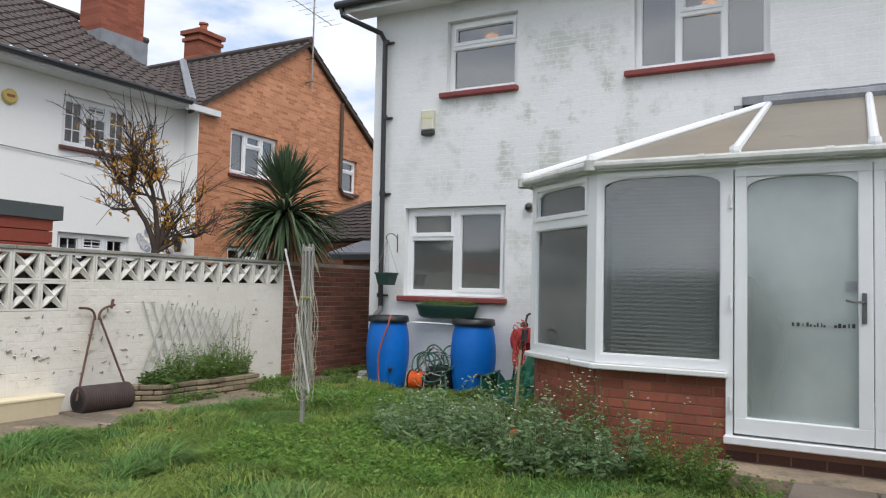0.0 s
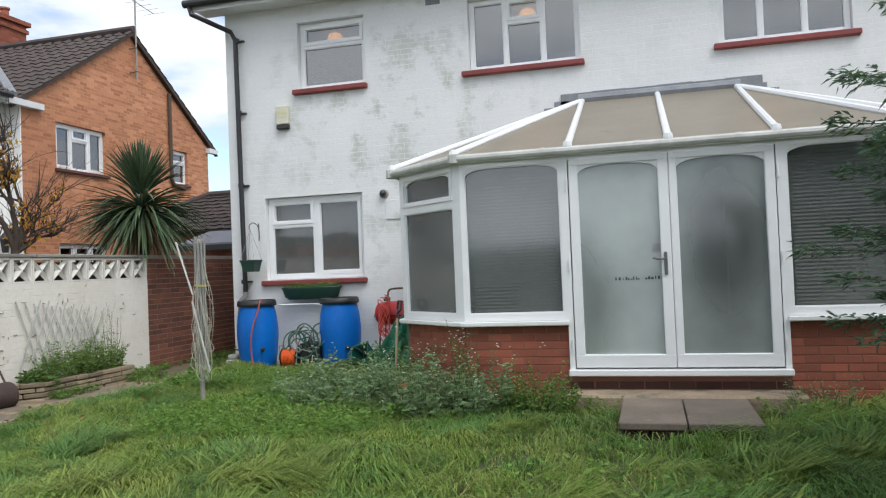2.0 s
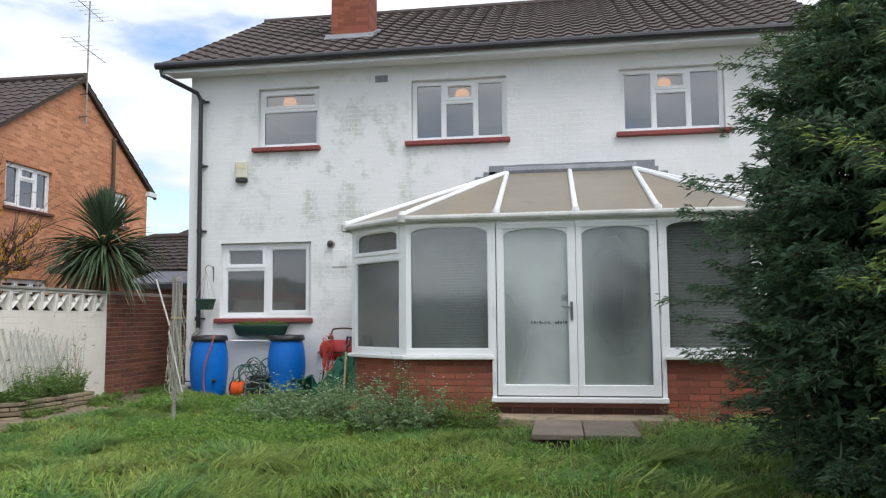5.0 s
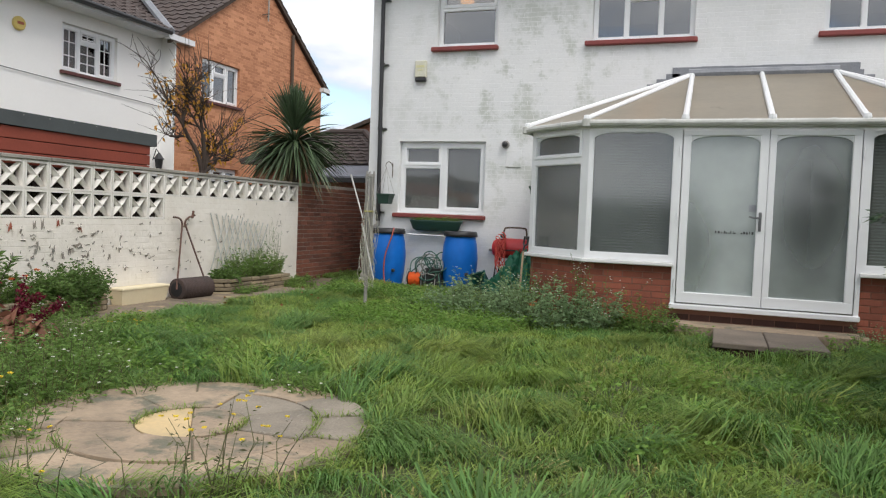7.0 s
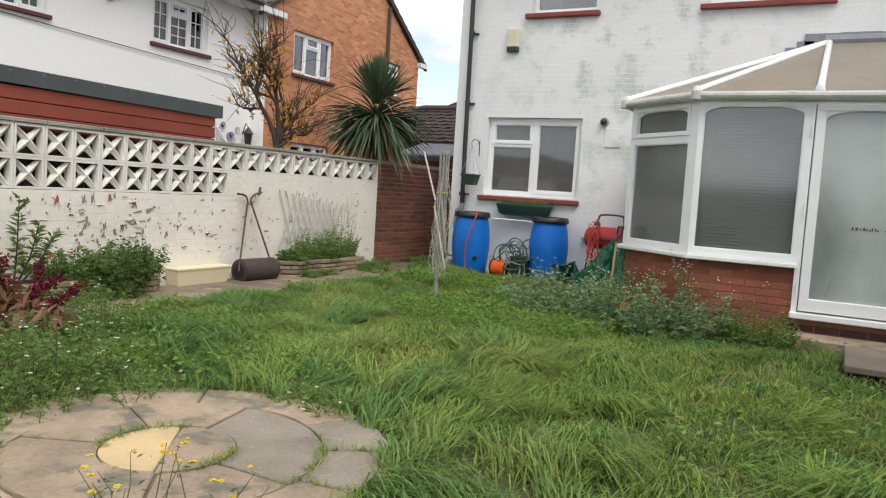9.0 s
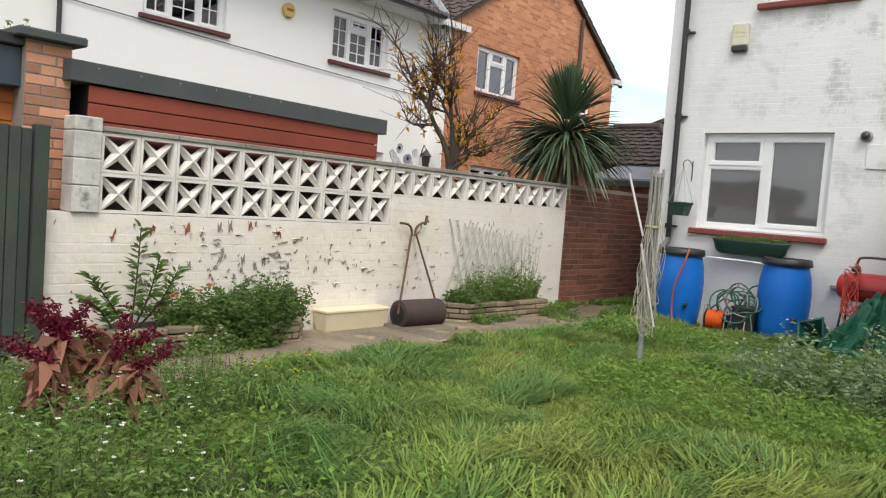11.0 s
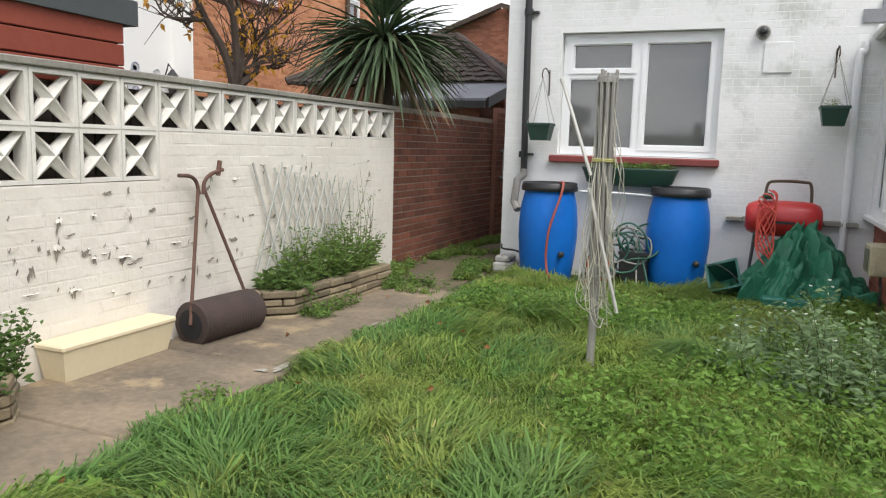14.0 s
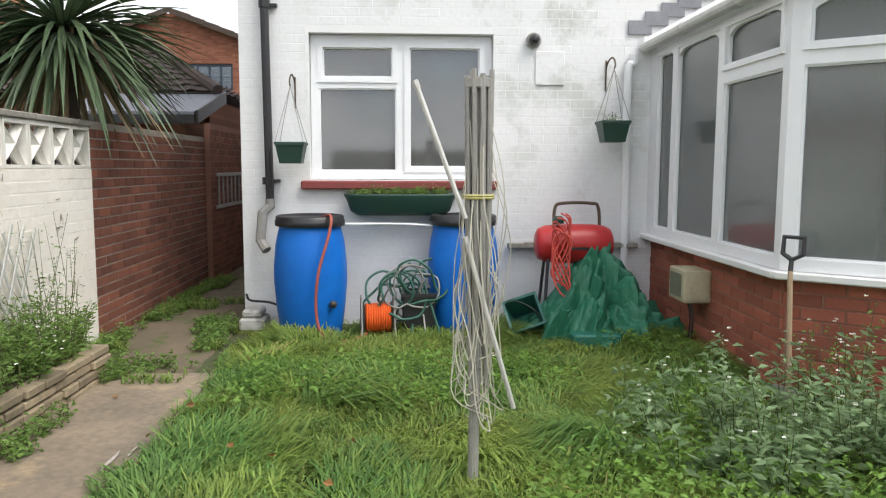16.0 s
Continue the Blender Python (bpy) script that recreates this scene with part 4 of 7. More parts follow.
# Red brick passage wall that carries the line on.
awall = thing("passage_wall", (WX, 2, -0.05), "dark red brick wall along the side passage", "wall", kind="structure")
ya, yb = Y0 + 21 * BS, 5.3
ma = plane_pose((WX - 0.01, ya, -0.05), (0, 1, 0), (1, 0, 0))
part("wall", wall_panel(bmesh.new(), ma, yb - ya, 1.70, [], 0.21), M_MORTAR, awall)
brickwork(awall, ma, yb - ya, 1.71, [], M_BRICK_ALLEY, M_BRICK_ALLEY_ALL, near=(0, 3.2, 0, 1.75), seed=9)
bm = bmesh.new()
mb2 = plane_pose((WX + 0.06, 2.35, -0.05), (0, 1, 0), (1, 0, 0))
part("wall", wall_panel(bm, mb2, yb - 2.35, 1.86, [], 0.06), M_MORTAR_RED, awall)
brickwork(awall, mb2, yb - 2.35, 1.87, [], M_BRICK_ALLEY, M_BRICK_ALLEY_ALL, seed=10)
bm = bmesh.new()
box(bm, WX - 0.2, 0.1, 5.3, 5.36, -0.05, 1.9)
tagged(part("side_gate", bm, mat("dark_gate_board", (0.05, 0.03, 0.022), None, 0.85)), "dark brown timber gate closing passage", "gate", kind="structure")
ladder = thing("ladder", (WX + 0.1, 3.3, 0.7), "short grey metal ladder hung on brick wall", "ladder")
for z in (0.84, 1.22):
    bm = bmesh.new()
    box(bm, WX + 0.075, WX + 0.10, 2.5, 4.2, z - 0.02, z + 0.02, 0.004)
    part("stile", bm, M_STEEL, ladder)
for k in range(8):
    bm = bmesh.new()
    sweep(bm, [(WX + 0.09, 2.6 + k * 0.21, 0.85), (WX + 0.09, 2.6 + k * 0.21, 1.21)], 0.013, 6)
    part("rung", bm, M_STEEL, ladder)
# Unseen fences added to close the garden and stand in the panes' reflections.
bm = bmesh.new()
box(bm, -0.8, 13.0, -16.2, -16.1, -0.05, 1.8)
box(bm, 12.9, 13.0, -16.1, 0.0, -0.05, 1.8)
tagged(part("boundary_fence", bm, M_FENCE), "unseen plain dark fence added to close the garden", "fence", kind="structure")

# ---- neighbours ----
nb = thing("neighbour_house", (-8, 0, -0.05), "white rendered house with orange brick gable wing", "house")
NX = -6.42
mn = plane_pose((NX, -14.0, -0.05), (0, 1, 0), (1, 0, 0))
NW = [(-0.51, 0.95, 3.77, 4.72), (-4.15, -2.72, 3.77, 4.72), (-0.50, 1.03, 1.15, 2.19)]
nholes = [(q[0] + 14, q[1] + 14, q[2] + 0.05, q[3] + 0.05) for q in NW]
part("wall", wall_panel(bmesh.new(), mn, 16.4, 5.15, nholes, 0.25), M_RENDER, nb)
bm = bmesh.new()
box(bm, -15, -14.7, -14, 9, -0.05, 5.1)
box(bm, -15, NX, -14.2, -14, -0.05, 5.1)
for y in (-1.6, 1.6):
    box(bm, -10, NX - 0.25, y, y + 0.1, -0.05, 5.0)
box(bm, -10.1, -10, -14, 2.2, -0.05, 5.0)
part("partition", bm, M_ROOM, nb)
for q in NW:
    m = plane_pose((NX - 0.08, q[0] + 0.004, q[2] + 0.004), (0, 1, 0), (1, 0, 0))
    w, h = q[1] - q[0] - 0.008, q[3] - q[2] - 0.008
    t = w / 3
    ls = [(0.06, t - 0.02, 0.06, h - 0.06, True), (t + 0.04, 2 * t - 0.02, 0.06, h * 0.66, False), (t + 0.04, 2 * t - 0.02, h * 0.66 + 0.06, h - 0.06, True), (2 * t + 0.04, w - 0.06, 0.06, h - 0.06, True)]
    window(nb, m, w, h, ls, bars=(("v", 2), ("h", 3)))
    bm = bmesh.new()
    box(bm, 0, 0.07, q[0] - 0.06, q[1] + 0.06, q[2] - 0.07, q[2], 0.008, m=Matrix.Translation((NX, 0, 0)))
    part("sill", bm, M_SILL_DARK, nb)
    bm = bmesh.new()
    for k in range(2):
        ya_, yb_ = (q[0] + 0.05, q[0] + 0.42) if k == 0 else (q[1] - 0.42, q[1] - 0.05)
        n = 12
        pts = [(NX - 0.30 + 0.02 * (j % 2), ya_ + (yb_ - ya_) * j / n) for j in range(n + 1)]
        for a, b in zip(pts, pts[1:]):
            prism(bm, [(*a, q[2] + 0.02), (*b, q[2] + 0.02), (*b, q[3]), (*a, q[3])], (-0.004, 0, 0))
    tagged(part("curtain", bm, M_BLIND), "pale drawn-back curtain behind window", "curtain")
OX, OY0, OY1, OZ, OPY, OPZ = -6.02, 2.35, 9.15, 5.05, 5.80, 7.40
OW = [(3.28, 4.84, 3.78, 4.80), (3.30, 4.84, 1.2, 2.16), (7.45, 8.12, 3.86, 4.78)]
mo = plane_pose((OX, OY0, -0.05), (0, 1, 0), (1, 0, 0))
part("wall", wall_panel(bmesh.new(), mo, OY1 - OY0, OZ + 0.05, [(q[0] - OY0, q[1] - OY0, q[2] + 0.05, q[3] + 0.05) for q in OW], 0.25), M_GABLE, nb)
bm = bmesh.new()
prism(bm, [(OX, OY0, OZ), (OX, OY1, OZ), (OX, OPY, OPZ - 0.02)], (-0.25, 0, 0))
part("gable", bm, M_GABLE, nb, "orange brick gable")
bm = bmesh.new()
box(bm, -14.7, OX - 0.25, OY1 - 0.25, OY1, -0.05, OZ)
part("wall", bm, M_RENDER, nb)
bm = bmesh.new()
box(bm, NX + 0.002, OX - 0.004, OY0 - 0.03, OY0 - 0.002, -0.05, OZ)
part("wall", bm, M_RENDER, nb)
for q in OW:
    m = plane_pose((OX - 0.08, q[0] + 0.004, q[2] + 0.004), (0, 1, 0), (1, 0, 0))
    w, h = q[1] - q[0] - 0.008, q[3] - q[2] - 0.008
    if w > 1:
        t = w / 3
        ls = [(0.06, t - 0.02, 0.06, h - 0.06, True), (t + 0.04, 2 * t - 0.02, 0.06, h * 0.66, False), (t + 0.04, 2 * t - 0.02, h * 0.66 + 0.06, h - 0.06, True), (2 * t + 0.04, w - 0.06, 0.06, h - 0.06, True)]
    else:
        ls = [(0.06, w - 0.06, 0.06, h * 0.6, False), (0.06, w - 0.06, h * 0.6 + 0.06, h - 0.06, True)]
    window(nb, m, w, h, ls)
    bm = bmesh.new()
    box(bm, OX, OX + 0.07, q[0] - 0.06, q[1] + 0.06, q[2] - 0.07, q[2], 0.008)
    part("sill", bm, M_SILL_DARK, nb)
s1 = Vector((-4.5, 0, 2.62))
tile_roof("roof", (-5.92, -14.2, 5.10), (0, 1, 0), s1, 16.25, s1.length, nb, M_TILE)
s2 = Vector((0, OPY - OY0 + 0.35, OPZ - OZ + 0.20))
tile_roof("roof", (-5.90, OY0 - 0.30, OZ - 0.10), (-1, 0, 0), s2, 8.0, s2.length, nb, M_TILE)
s3 = Vector((0, OPY - OY1 - 0.35, OPZ - OZ + 0.20))
tile_roof("roof", (-5.90, OY1 + 0.35, OZ - 0.10), (-1, 0, 0), s3, 8.0, s3.length, nb, M_TILE)
bm = bmesh.new()
sweep(bm, [(-5.9, OPY + 0.03, OPZ + 0.16), (-12.5, OPY + 0.03, OPZ + 0.16)], 0.09, 8)
sweep(bm, [(-10.43, -14.2, 7.76), (-10.43, 4.5, 7.76)], 0.09, 8)
part("ridge_tile", bm, M_TILE, nb)
bm = bmesh.new()
sweep(bm, [(-5.88, -14.2, 5.08), (-5.88, OY0 - 0.35, 5.08)], 0.06, 8)
sweep(bm, [(-6.36, -5.35, 5.0), (-6.36, -5.35, 0.0)], 0.035, 8)
part("gutter", bm, M_BLACK, nb)
bm = bmesh.new()
box(bm, NX, -5.94, -14.2, OY0 - 0.3, 4.98, 5.02)
box(bm, -5.97, -5.93, -14.2, OY0 - 0.3, 4.98, 5.14)
box(bm, OX, OX + 0.14, OY0 - 0.42, OY0 + 0.48, 4.93, 5.06)
box(bm, OX, OX + 0.14, OY1 - 0.1, OY1 + 0.3, 4.90, 5.03)
part("soffit", bm, M_FASCIA, nb)
for y in (OY0 - 0.32, OY1 + 0.36):
    bm = bmesh.new()
    prism(bm, [(OX + 0.005, y, OZ - 0.20), (OX + 0.005, OPY, OPZ - 0.02), (OX + 0.005, OPY, OPZ + 0.10), (OX + 0.005, y, OZ - 0.08)], (0.10, 0, 0))
    part("bargeboard", bm, M_BARK, nb)
bm = bmesh.new()
sweep(bm, [(OX + 0.06, 7.30, 6.25), (OX + 0.06, 7.30, 3.95), (OX + 0.06, 7.42, 3.80), (OX + 0.06, 7.9, 3.74)], 0.05, 8)
part("drain_pipe", bm, M_BRACKET, nb)
bm = bmesh.new()
sweep(bm, [(-5.95, OY0 - 0.28, OZ + 0.06), (-10.3, 5.62, OPZ + 0.10)], 0.10, 6)
part("valley_flashing", bm, M_LEAD, nb)


def chimney(x, y, z0, z1, wx, wy, pots):
    bm = bmesh.new()
    box(bm, x - wx / 2, x + wx / 2, y - wy / 2, y + wy / 2, z0 - 0.8, z1)
    c = part("chimney", bm, M_CHIMNEY, nb, "red brick chimney stack")
    bm = bmesh.new()
    box(bm, x - wx / 2 - 0.05, x + wx / 2 + 0.05, y - wy / 2 - 0.05, y + wy / 2 + 0.05, z1 - 0.32, z1 - 0.22)
    box(bm, x - wx / 2 - 0.09, x + wx / 2 + 0.09, y - wy / 2 - 0.09, y + wy / 2 + 0.09, z1 - 0.12, z1)
    part("corbel", bm, M_CHIMNEY, c)
    for k in range(pots):
        bm = bmesh.new()
        lathe(bm, [(0.13, 0), (0.12, 0.05), (0.105, 0.26), (0.14, 0.28), (0.14, 0.33), (0.10, 0.34)], (x, y + (k - (pots - 1) / 2) * 0.35, z1), 12)
        part("chimney_pot", bm, M_BRICK_RED, c, "terracotta pot")
    bm = bmesh.new()
    box(bm, x - wx / 2 - 0.06, x + wx / 2 + 0.10, y - wy / 2 - 0.06, y + wy / 2 + 0.06, z0 - 0.5, z0 + 0.02)
    part("chimney_flashing", bm, M_LEAD, c)


chimney(-9.0, 2.35, 6.95, 8.9, 0.75, 1.15, 2)
chimney(-10.6, 6.6, 7.62, 8.62, 0.6, 0.85, 1)
aer = thing("tv_aerial", (OX + 0.12, 5.9, 6.4), "metal rooftop television aerial on a tall pole", "aerial")
bm = bmesh.new()
sweep(bm, [(OX + 0.12, 5.9, 6.3), (OX + 0.12, 5.9, 9.6)], 0.022, 7)
part("pole", bm, M_STEEL, aer)
for z in (6.45, 7.05):
    bm = bmesh.new()
    sweep(bm, [(OX, 5.78, z), (OX + 0.14, 5.9, z + 0.05), (OX, 6.02, z)], 0.016, 6)
    part("bracket", bm, M_BRACKET, aer)
for z, l in ((8.25, 0.75), (9.35, 0.6)):
    bm = bmesh.new()
    sweep(bm, [(OX + 0.12, 5.9 - l, z + 0.1), (OX + 0.12, 5.9 + l, z - 0.05)], 0.010, 6)
    boom = part("boom", bm, M_STEEL, aer)
    for k in range(7):
        y = 5.9 - l + 2 * l * k / 6
        zz = z + 0.1 - 0.15 * k / 6
        part("rod", sweep(bmesh.new(), [(OX - 0.18, y, zz), (OX + 0.42, y, zz)], 0.005, 5), M_STEEL, boom)
for (x, y, z), lab in (((NX, -1.52, 4.43), "round yellow burglar alarm box on white wall"),):
    t = thing("alarm_box", (x, y, z), lab, "alarm")
    bm = bmesh.new()
    lathe(bm, [(0.13, 0.0), (0.13, 0.05), (0.11, 0.07)], (0, 0, 0), 16, m=Matrix.Translation((x, y, z)) @ pose(0, 0, 0, 0, 90, 0))
    part("case", bm, M_YELLOW, t)
    bm = bmesh.new()
    box(bm, x + 0.071, x + 0.075, y - 0.07, y + 0.07, z - 0.02, z + 0.03)
    part("label", bm, M_BRICK_RED, t)
wire = bmesh.new()
sweep(wire, [(NX + 0.03, -14 + k * 1.02, 4.1 - 0.045 * k + 0.3 * (k / 16 - 0.5) ** 2) for k in range(17)], 0.008, 5)
tagged(part("wall_cable", wire, M_BLACK), "thin black cable strung along white wall", "cable")
rk = random.Random(3)
for k in range(14):
    bm = bmesh.new()
    y, z, r = 1.25 + rk.random() * 0.95, 1.55 + rk.random() * 0.8, 0.06 + rk.random() * 0.05
    lathe(bm, [(r, 0.0), (r * 0.98, 0.015), (r * 0.6, 0.008)], (0, 0, 0), 12, m=Matrix.Translation((NX + 0.002, y, z)) @ pose(0, 0, 0, 0, 90, 0))
    m_ = mat("plate_glaze", (0.75 - 0.5 * (k % 3 == 0), 0.74 - 0.45 * (k % 3 == 0), 0.72 - 0.3 * (k % 3 == 0)), (0.35, 0.36, 0.42), 0.3, big=14, fine=30, bump=0.02)
    tagged(part("wall_plate", bm, m_), "patterned round ceramic plate hung on white wall", "plate", "plates on the neighbour's wall")
lan = thing("wall_lantern", (NX + 0.15, 2.15, 2.0), "dark metal wall lantern with glass sides", "lantern")
bm = bmesh.new()
lathe(bm, [(0.06, 0), (0.10, 0.26), (0.13, 0.28), (0.02, 0.42)], (NX + 0.18, 2.1, 1.95), 6)
part("body", bm, M_BLACK, lan)
bm = bmesh.new()
sweep(bm, [(NX, 2.1, 2.2), (NX + 0.1, 2.1, 2.46), (NX + 0.18, 2.1, 2.36)], 0.012, 6)
part("bracket", bm, M_BLACK, lan)

# Red timber shed behind the garden wall.
shed = thing("shed", (-2, -5.7, -0.05), "red stained timber shed with grey felt flat roof", "shed")
bm = bmesh.new()
box(bm, -3.2, -1.022, -7.12, -4.22, -0.05, 1.95)
part("body", bm, M_DARK, shed)
for k in range(15):
    bm = bmesh.new()
    z = -0.03 + k * 0.132
    box(bm, -1.020, -0.998, -7.15, -4.19, z + 0.004, z + 0.128, 0.005)
    box(bm, -3.2, -1.022, -4.218, -4.195, z + 0.004, z + 0.128, 0.005)
    part("board", bm, M_WOOD_RED, shed)
bm = bmesh.new()
prism(bm, [(-3.4, -7.30, 2.16), (-0.97, -7.30, 2.115), (-0.97, -7.30, 1.965), (-3.4, -7.30, 1.965)], (0, 3.20, -0.03))
part("felt_roof", bm, M_FELT, shed, "grey mineral felt roof")
bm = bmesh.new()
for k in range(9):
    lathe(bm, [(0.006, 0), (0.006, 0.003), (0.003, 0.004)], (0, 0, 0), 6, m=Matrix.Translation((-0.97, -7.1 + k * 0.33, 2.075)) @ pose(0, 0, 0, 0, 90, 0))
tagged(part("nail", bm, M_STEEL, shed), kind="stuff")
out2 = thing("outbuilding", (-2.6, -8.0, -0.05), "orange timber outbuilding with dark blue-grey fascia", "outbuilding")
bm = bmesh.new()
box(bm, -3.5, -1.35, -10.5, -7.54, -0.05, 1.9)
part("body", bm, M_ORANGE_WOOD, out2)
for k in range(9):
    bm = bmesh.new()
    box(bm, -1.348, -1.33, -10.5, -7.54, 0.72 + k * 0.13, 0.845 + k * 0.13, 0.005)
    part("board", bm, M_ORANGE_WOOD, out2)
bm = bmesh.new()
box(bm, -3.6, -1.18, -10.6, -7.50, 1.87, 2.16, 0.01)
part("fascia", bm, M_BLUE_GREY, out2)
bm = bmesh.new()
box(bm, -3.65, -1.14, -10.6, -7.48, 2.162, 2.25, 0.01)
part("roof_edge", bm, M_BLACK, out2)
pier = thing("brick_pier", (-1.2, -7.4, -0.05), "orange brick pier with a slate cap", "pier")
bm = bmesh.new()
box(bm, -1.42, -1.12, -7.56, -7.24, -0.05, 2.22)
core = part("core", bm, M_MORTAR, pier)
brickwork(core, plane_pose((-1.12, -7.56, -0.05), (0, 1, 0), (1, 0, 0)), 0.32, 2.27, [], M_PIER, M_PIER, near=(0, 1, 0, 3), bl=0.215, seed=12)
brickwork(core, plane_pose((-1.12, -7.24, -0.05), (-1, 0, 0), (0, 1, 0)), 0.30, 2.27, [], M_PIER, M_PIER, bl=0.215, seed=13)
bm = bmesh.new()
box(bm, -1.50, -1.03, -7.64, -7.16, 2.223, 2.29, 0.01)
part("cap", bm, M_FELT, pier)
far_roof = bmesh.new()
prism(far_roof, [(-4.6, -8.2, 2.62), (-3.3, -8.2, 2.62), (-3.3, -6.6, 2.55), (-4.6, -6.6, 2.55)], (0, 0, -0.14))
box(far_roof, -4.5, -3.4, -8.1, -6.7, -0.05, 2.42)
tagged(part("lean_to", far_roof, M_FELT), "grey flat-roofed lean-to beyond the shed", "lean-to")
# Added dark boards along all the pierced blocks; they stand in for shade there.
backing = thing("hole_backing", (-0.98, -2.5, -0.05), "dark boards added as shade behind the pierced blocks", "fence")
M_HOLE_SHADE = mat("dark_hole_shade", (0.075, 0.058, 0.045), (0.045, 0.036, 0.030), 0.9, fine=50, bump=0.4, rand=0.2)
for k in range(45):
    bm = bmesh.new()
    y = -7.12 + k * 0.14
    box(bm, -0.992, -0.972, y + 0.003, y + 0.137, -0.05, 1.555, 0.004)
    part("board", bm, M_HOLE_SHADE, backing)
# Dark green board fence at the end of the wall.
fen = thing("board_fence", (-0.75, -8.8, -0.05), "dark green upright board fence panel", "fence")
bm = bmesh.new()
box(bm, -0.83, -0.73, -7.60, -7.51, -0.05, 1.60, 0.006)
part("post", bm, M_FENCE, fen)
for k in range(36):
    bm = bmesh.new()
    y = -7.61 - k * 0.075
    box(bm, -0.79, -0.768 + 0.012 * (k % 2), y - 0.072, y, 0.0, 1.565 + 0.006 * (k % 3), 0.004)
    part("board", bm, M_FENCE, fen)

# Beyond the passage.
gs = thing("low_outhouse", (-1.5, 2.8, -0.05), "low outhouse with a grey sheet roof", "outhouse")
bm = bmesh.new()
box(bm, -2.2, -1.06, 2.45, 3.5, -0.05, 1.84)
part("wall", bm, M_FAR_BRICK, gs)
bm = bmesh.new()
prism(bm, [(-2.4, 2.25, 1.90), (-0.90, 2.25, 1.90), (-0.86, 3.45, 2.22), (-2.4, 3.45, 2.22)], (0, 0, 0.035))
part("sheet_roof", bm, M_SLATE, gs)
bm = bmesh.new()
box(bm, -2.4, -0.90, 2.235, 2.26, 1.80, 1.90)
prism(bm, [(-0.88, 2.25, 1.80), (-0.84, 3.45, 2.12), (-0.84, 3.45, 2.27), (-0.88, 2.25, 1.95)], (0.025, 0, 0))
part("fascia", bm, M_BLACK, gs)
tg = thing("tiled_garage", (-2.8, 5.0, -0.05), "brick garage with a brown hipped tile roof", "garage")
bm = bmesh.new()
box(bm, -4.6, -1.06, 3.55, 6.6, -0.05, 2.2)
part("wall", bm, M_FAR_BRICK, tg)
GE, GR = 2.24, 3.12
ga, gb, gy0, gy1, gr0, gr1, gym = -4.9, -0.90, 3.35, 6.8, -3.3, -2.35, 4.85
bm = bmesh.new()
v = [bm.verts.new(p) for p in ((ga, gy0, GE), (gb, gy0, GE), (gb, gy1, GE), (ga, gy1, GE), (gr0, gym, GR), (gr1, gym, GR))]
for f in ((0, 1, 5, 4), (1, 2, 5), (2, 3, 4, 5), (3, 0, 4), (3, 2, 1, 0)):
    bm.faces.new([v[i] for i in f])
part("roof_deck", bm, M_TILE, tg)
n = 10
for k in range(n):
    f, g = k / n, (k + 1.15) / n
    for face in range(2):
        rows_t = []
        for q, lift in ((f, 0.035), (g, 0.008)):
            if face == 0:
                p0_, p1_ = Vector((ga, gy0, GE)).lerp(Vector((gr0, gym, GR)), q), Vector((gb, gy0, GE)).lerp(Vector((gr1, gym, GR)), q)
            else:
                p0_, p1_ = Vector((gb, gy0, GE)).lerp(Vector((gr1, gym, GR)), q), Vector((gb, gy1, GE)).lerp(Vector((gr1, gym, GR)), q)
            w = (p1_ - p0_).length
            m_ = max(int(w / 0.05), 2)
            d_ = (p1_ - p0_) / m_
            rows_t.append([p0_ + d_ * i + Vector((0, 0, lift + 0.018 * max(0.0, math.sin(i * 1.05)))) for i in range(m_ + 1)])
        m_ = min(len(r) for r in rows_t)
        r0_ = rows_t[0]
        r1_ = [rows_t[1][round(i * (len(rows_t[1]) - 1) / (len(r0_) - 1))] for i in range(len(r0_))]
        L = len(r0_)
        part("tile_course", mesh_np("tile_course", r0_ + r1_, [(i, i + 1, L + i + 1, L + i) for i in range(L - 1)], M_TILE), M_TILE, tg)
for p, q in (((gb, gy0, GE), (gr1, gym, GR)), ((ga, gy0, GE), (gr0, gym, GR)), ((gr0, gym, GR), (gr1, gym, GR))):
    bm = bmesh.new()
    sweep(bm, [Vector(p) + Vector((0, 0, 0.04)), Vector(q) + Vector((0, 0, 0.04))], 0.075, 8)
    part("hip_tile", bm, M_TILE, tg)
fh = thing("far_house", (-6, 21, -0.05), "distant brown brick house with a gable end", "house")
bm = bmesh.new()
m_f = plane_pose((-11.5, 20, -0.05), (1, 0, 0), (0, -1, 0))
part("wall", wall_panel(bm, m_f, 10.2, 4.6, [(5.40, 7.02, 3.95, 4.6)], 0.3), M_FAR_BRICK, fh)
bm = bmesh.new()
prism(bm, [(-11.5, 20, 4.55), (-6.1, 20, 4.55), (-6.1, 20, 4.78), (-4.48, 20, 4.78), (-4.48, 20, 4.55), (-1.3, 20, 4.55), (-6.5, 20, 6.45)], (0, 0.3, 0))
part("gable", bm, M_FAR_BRICK, fh)
window(fh, plane_pose((-6.1, 20.05, 3.9), (1, 0, 0), (0, -1, 0)), 1.62, 0.86, [(0.06, 0.40, 0.06, 0.80, False), (0.46, 0.80, 0.06, 0.80, False), (0.86, 1.18, 0.06, 0.80, False), (1.24, 1.56, 0.06, 0.80, False)], frame_mat=M_BLUE_GREY, bars=(("h", 2),))
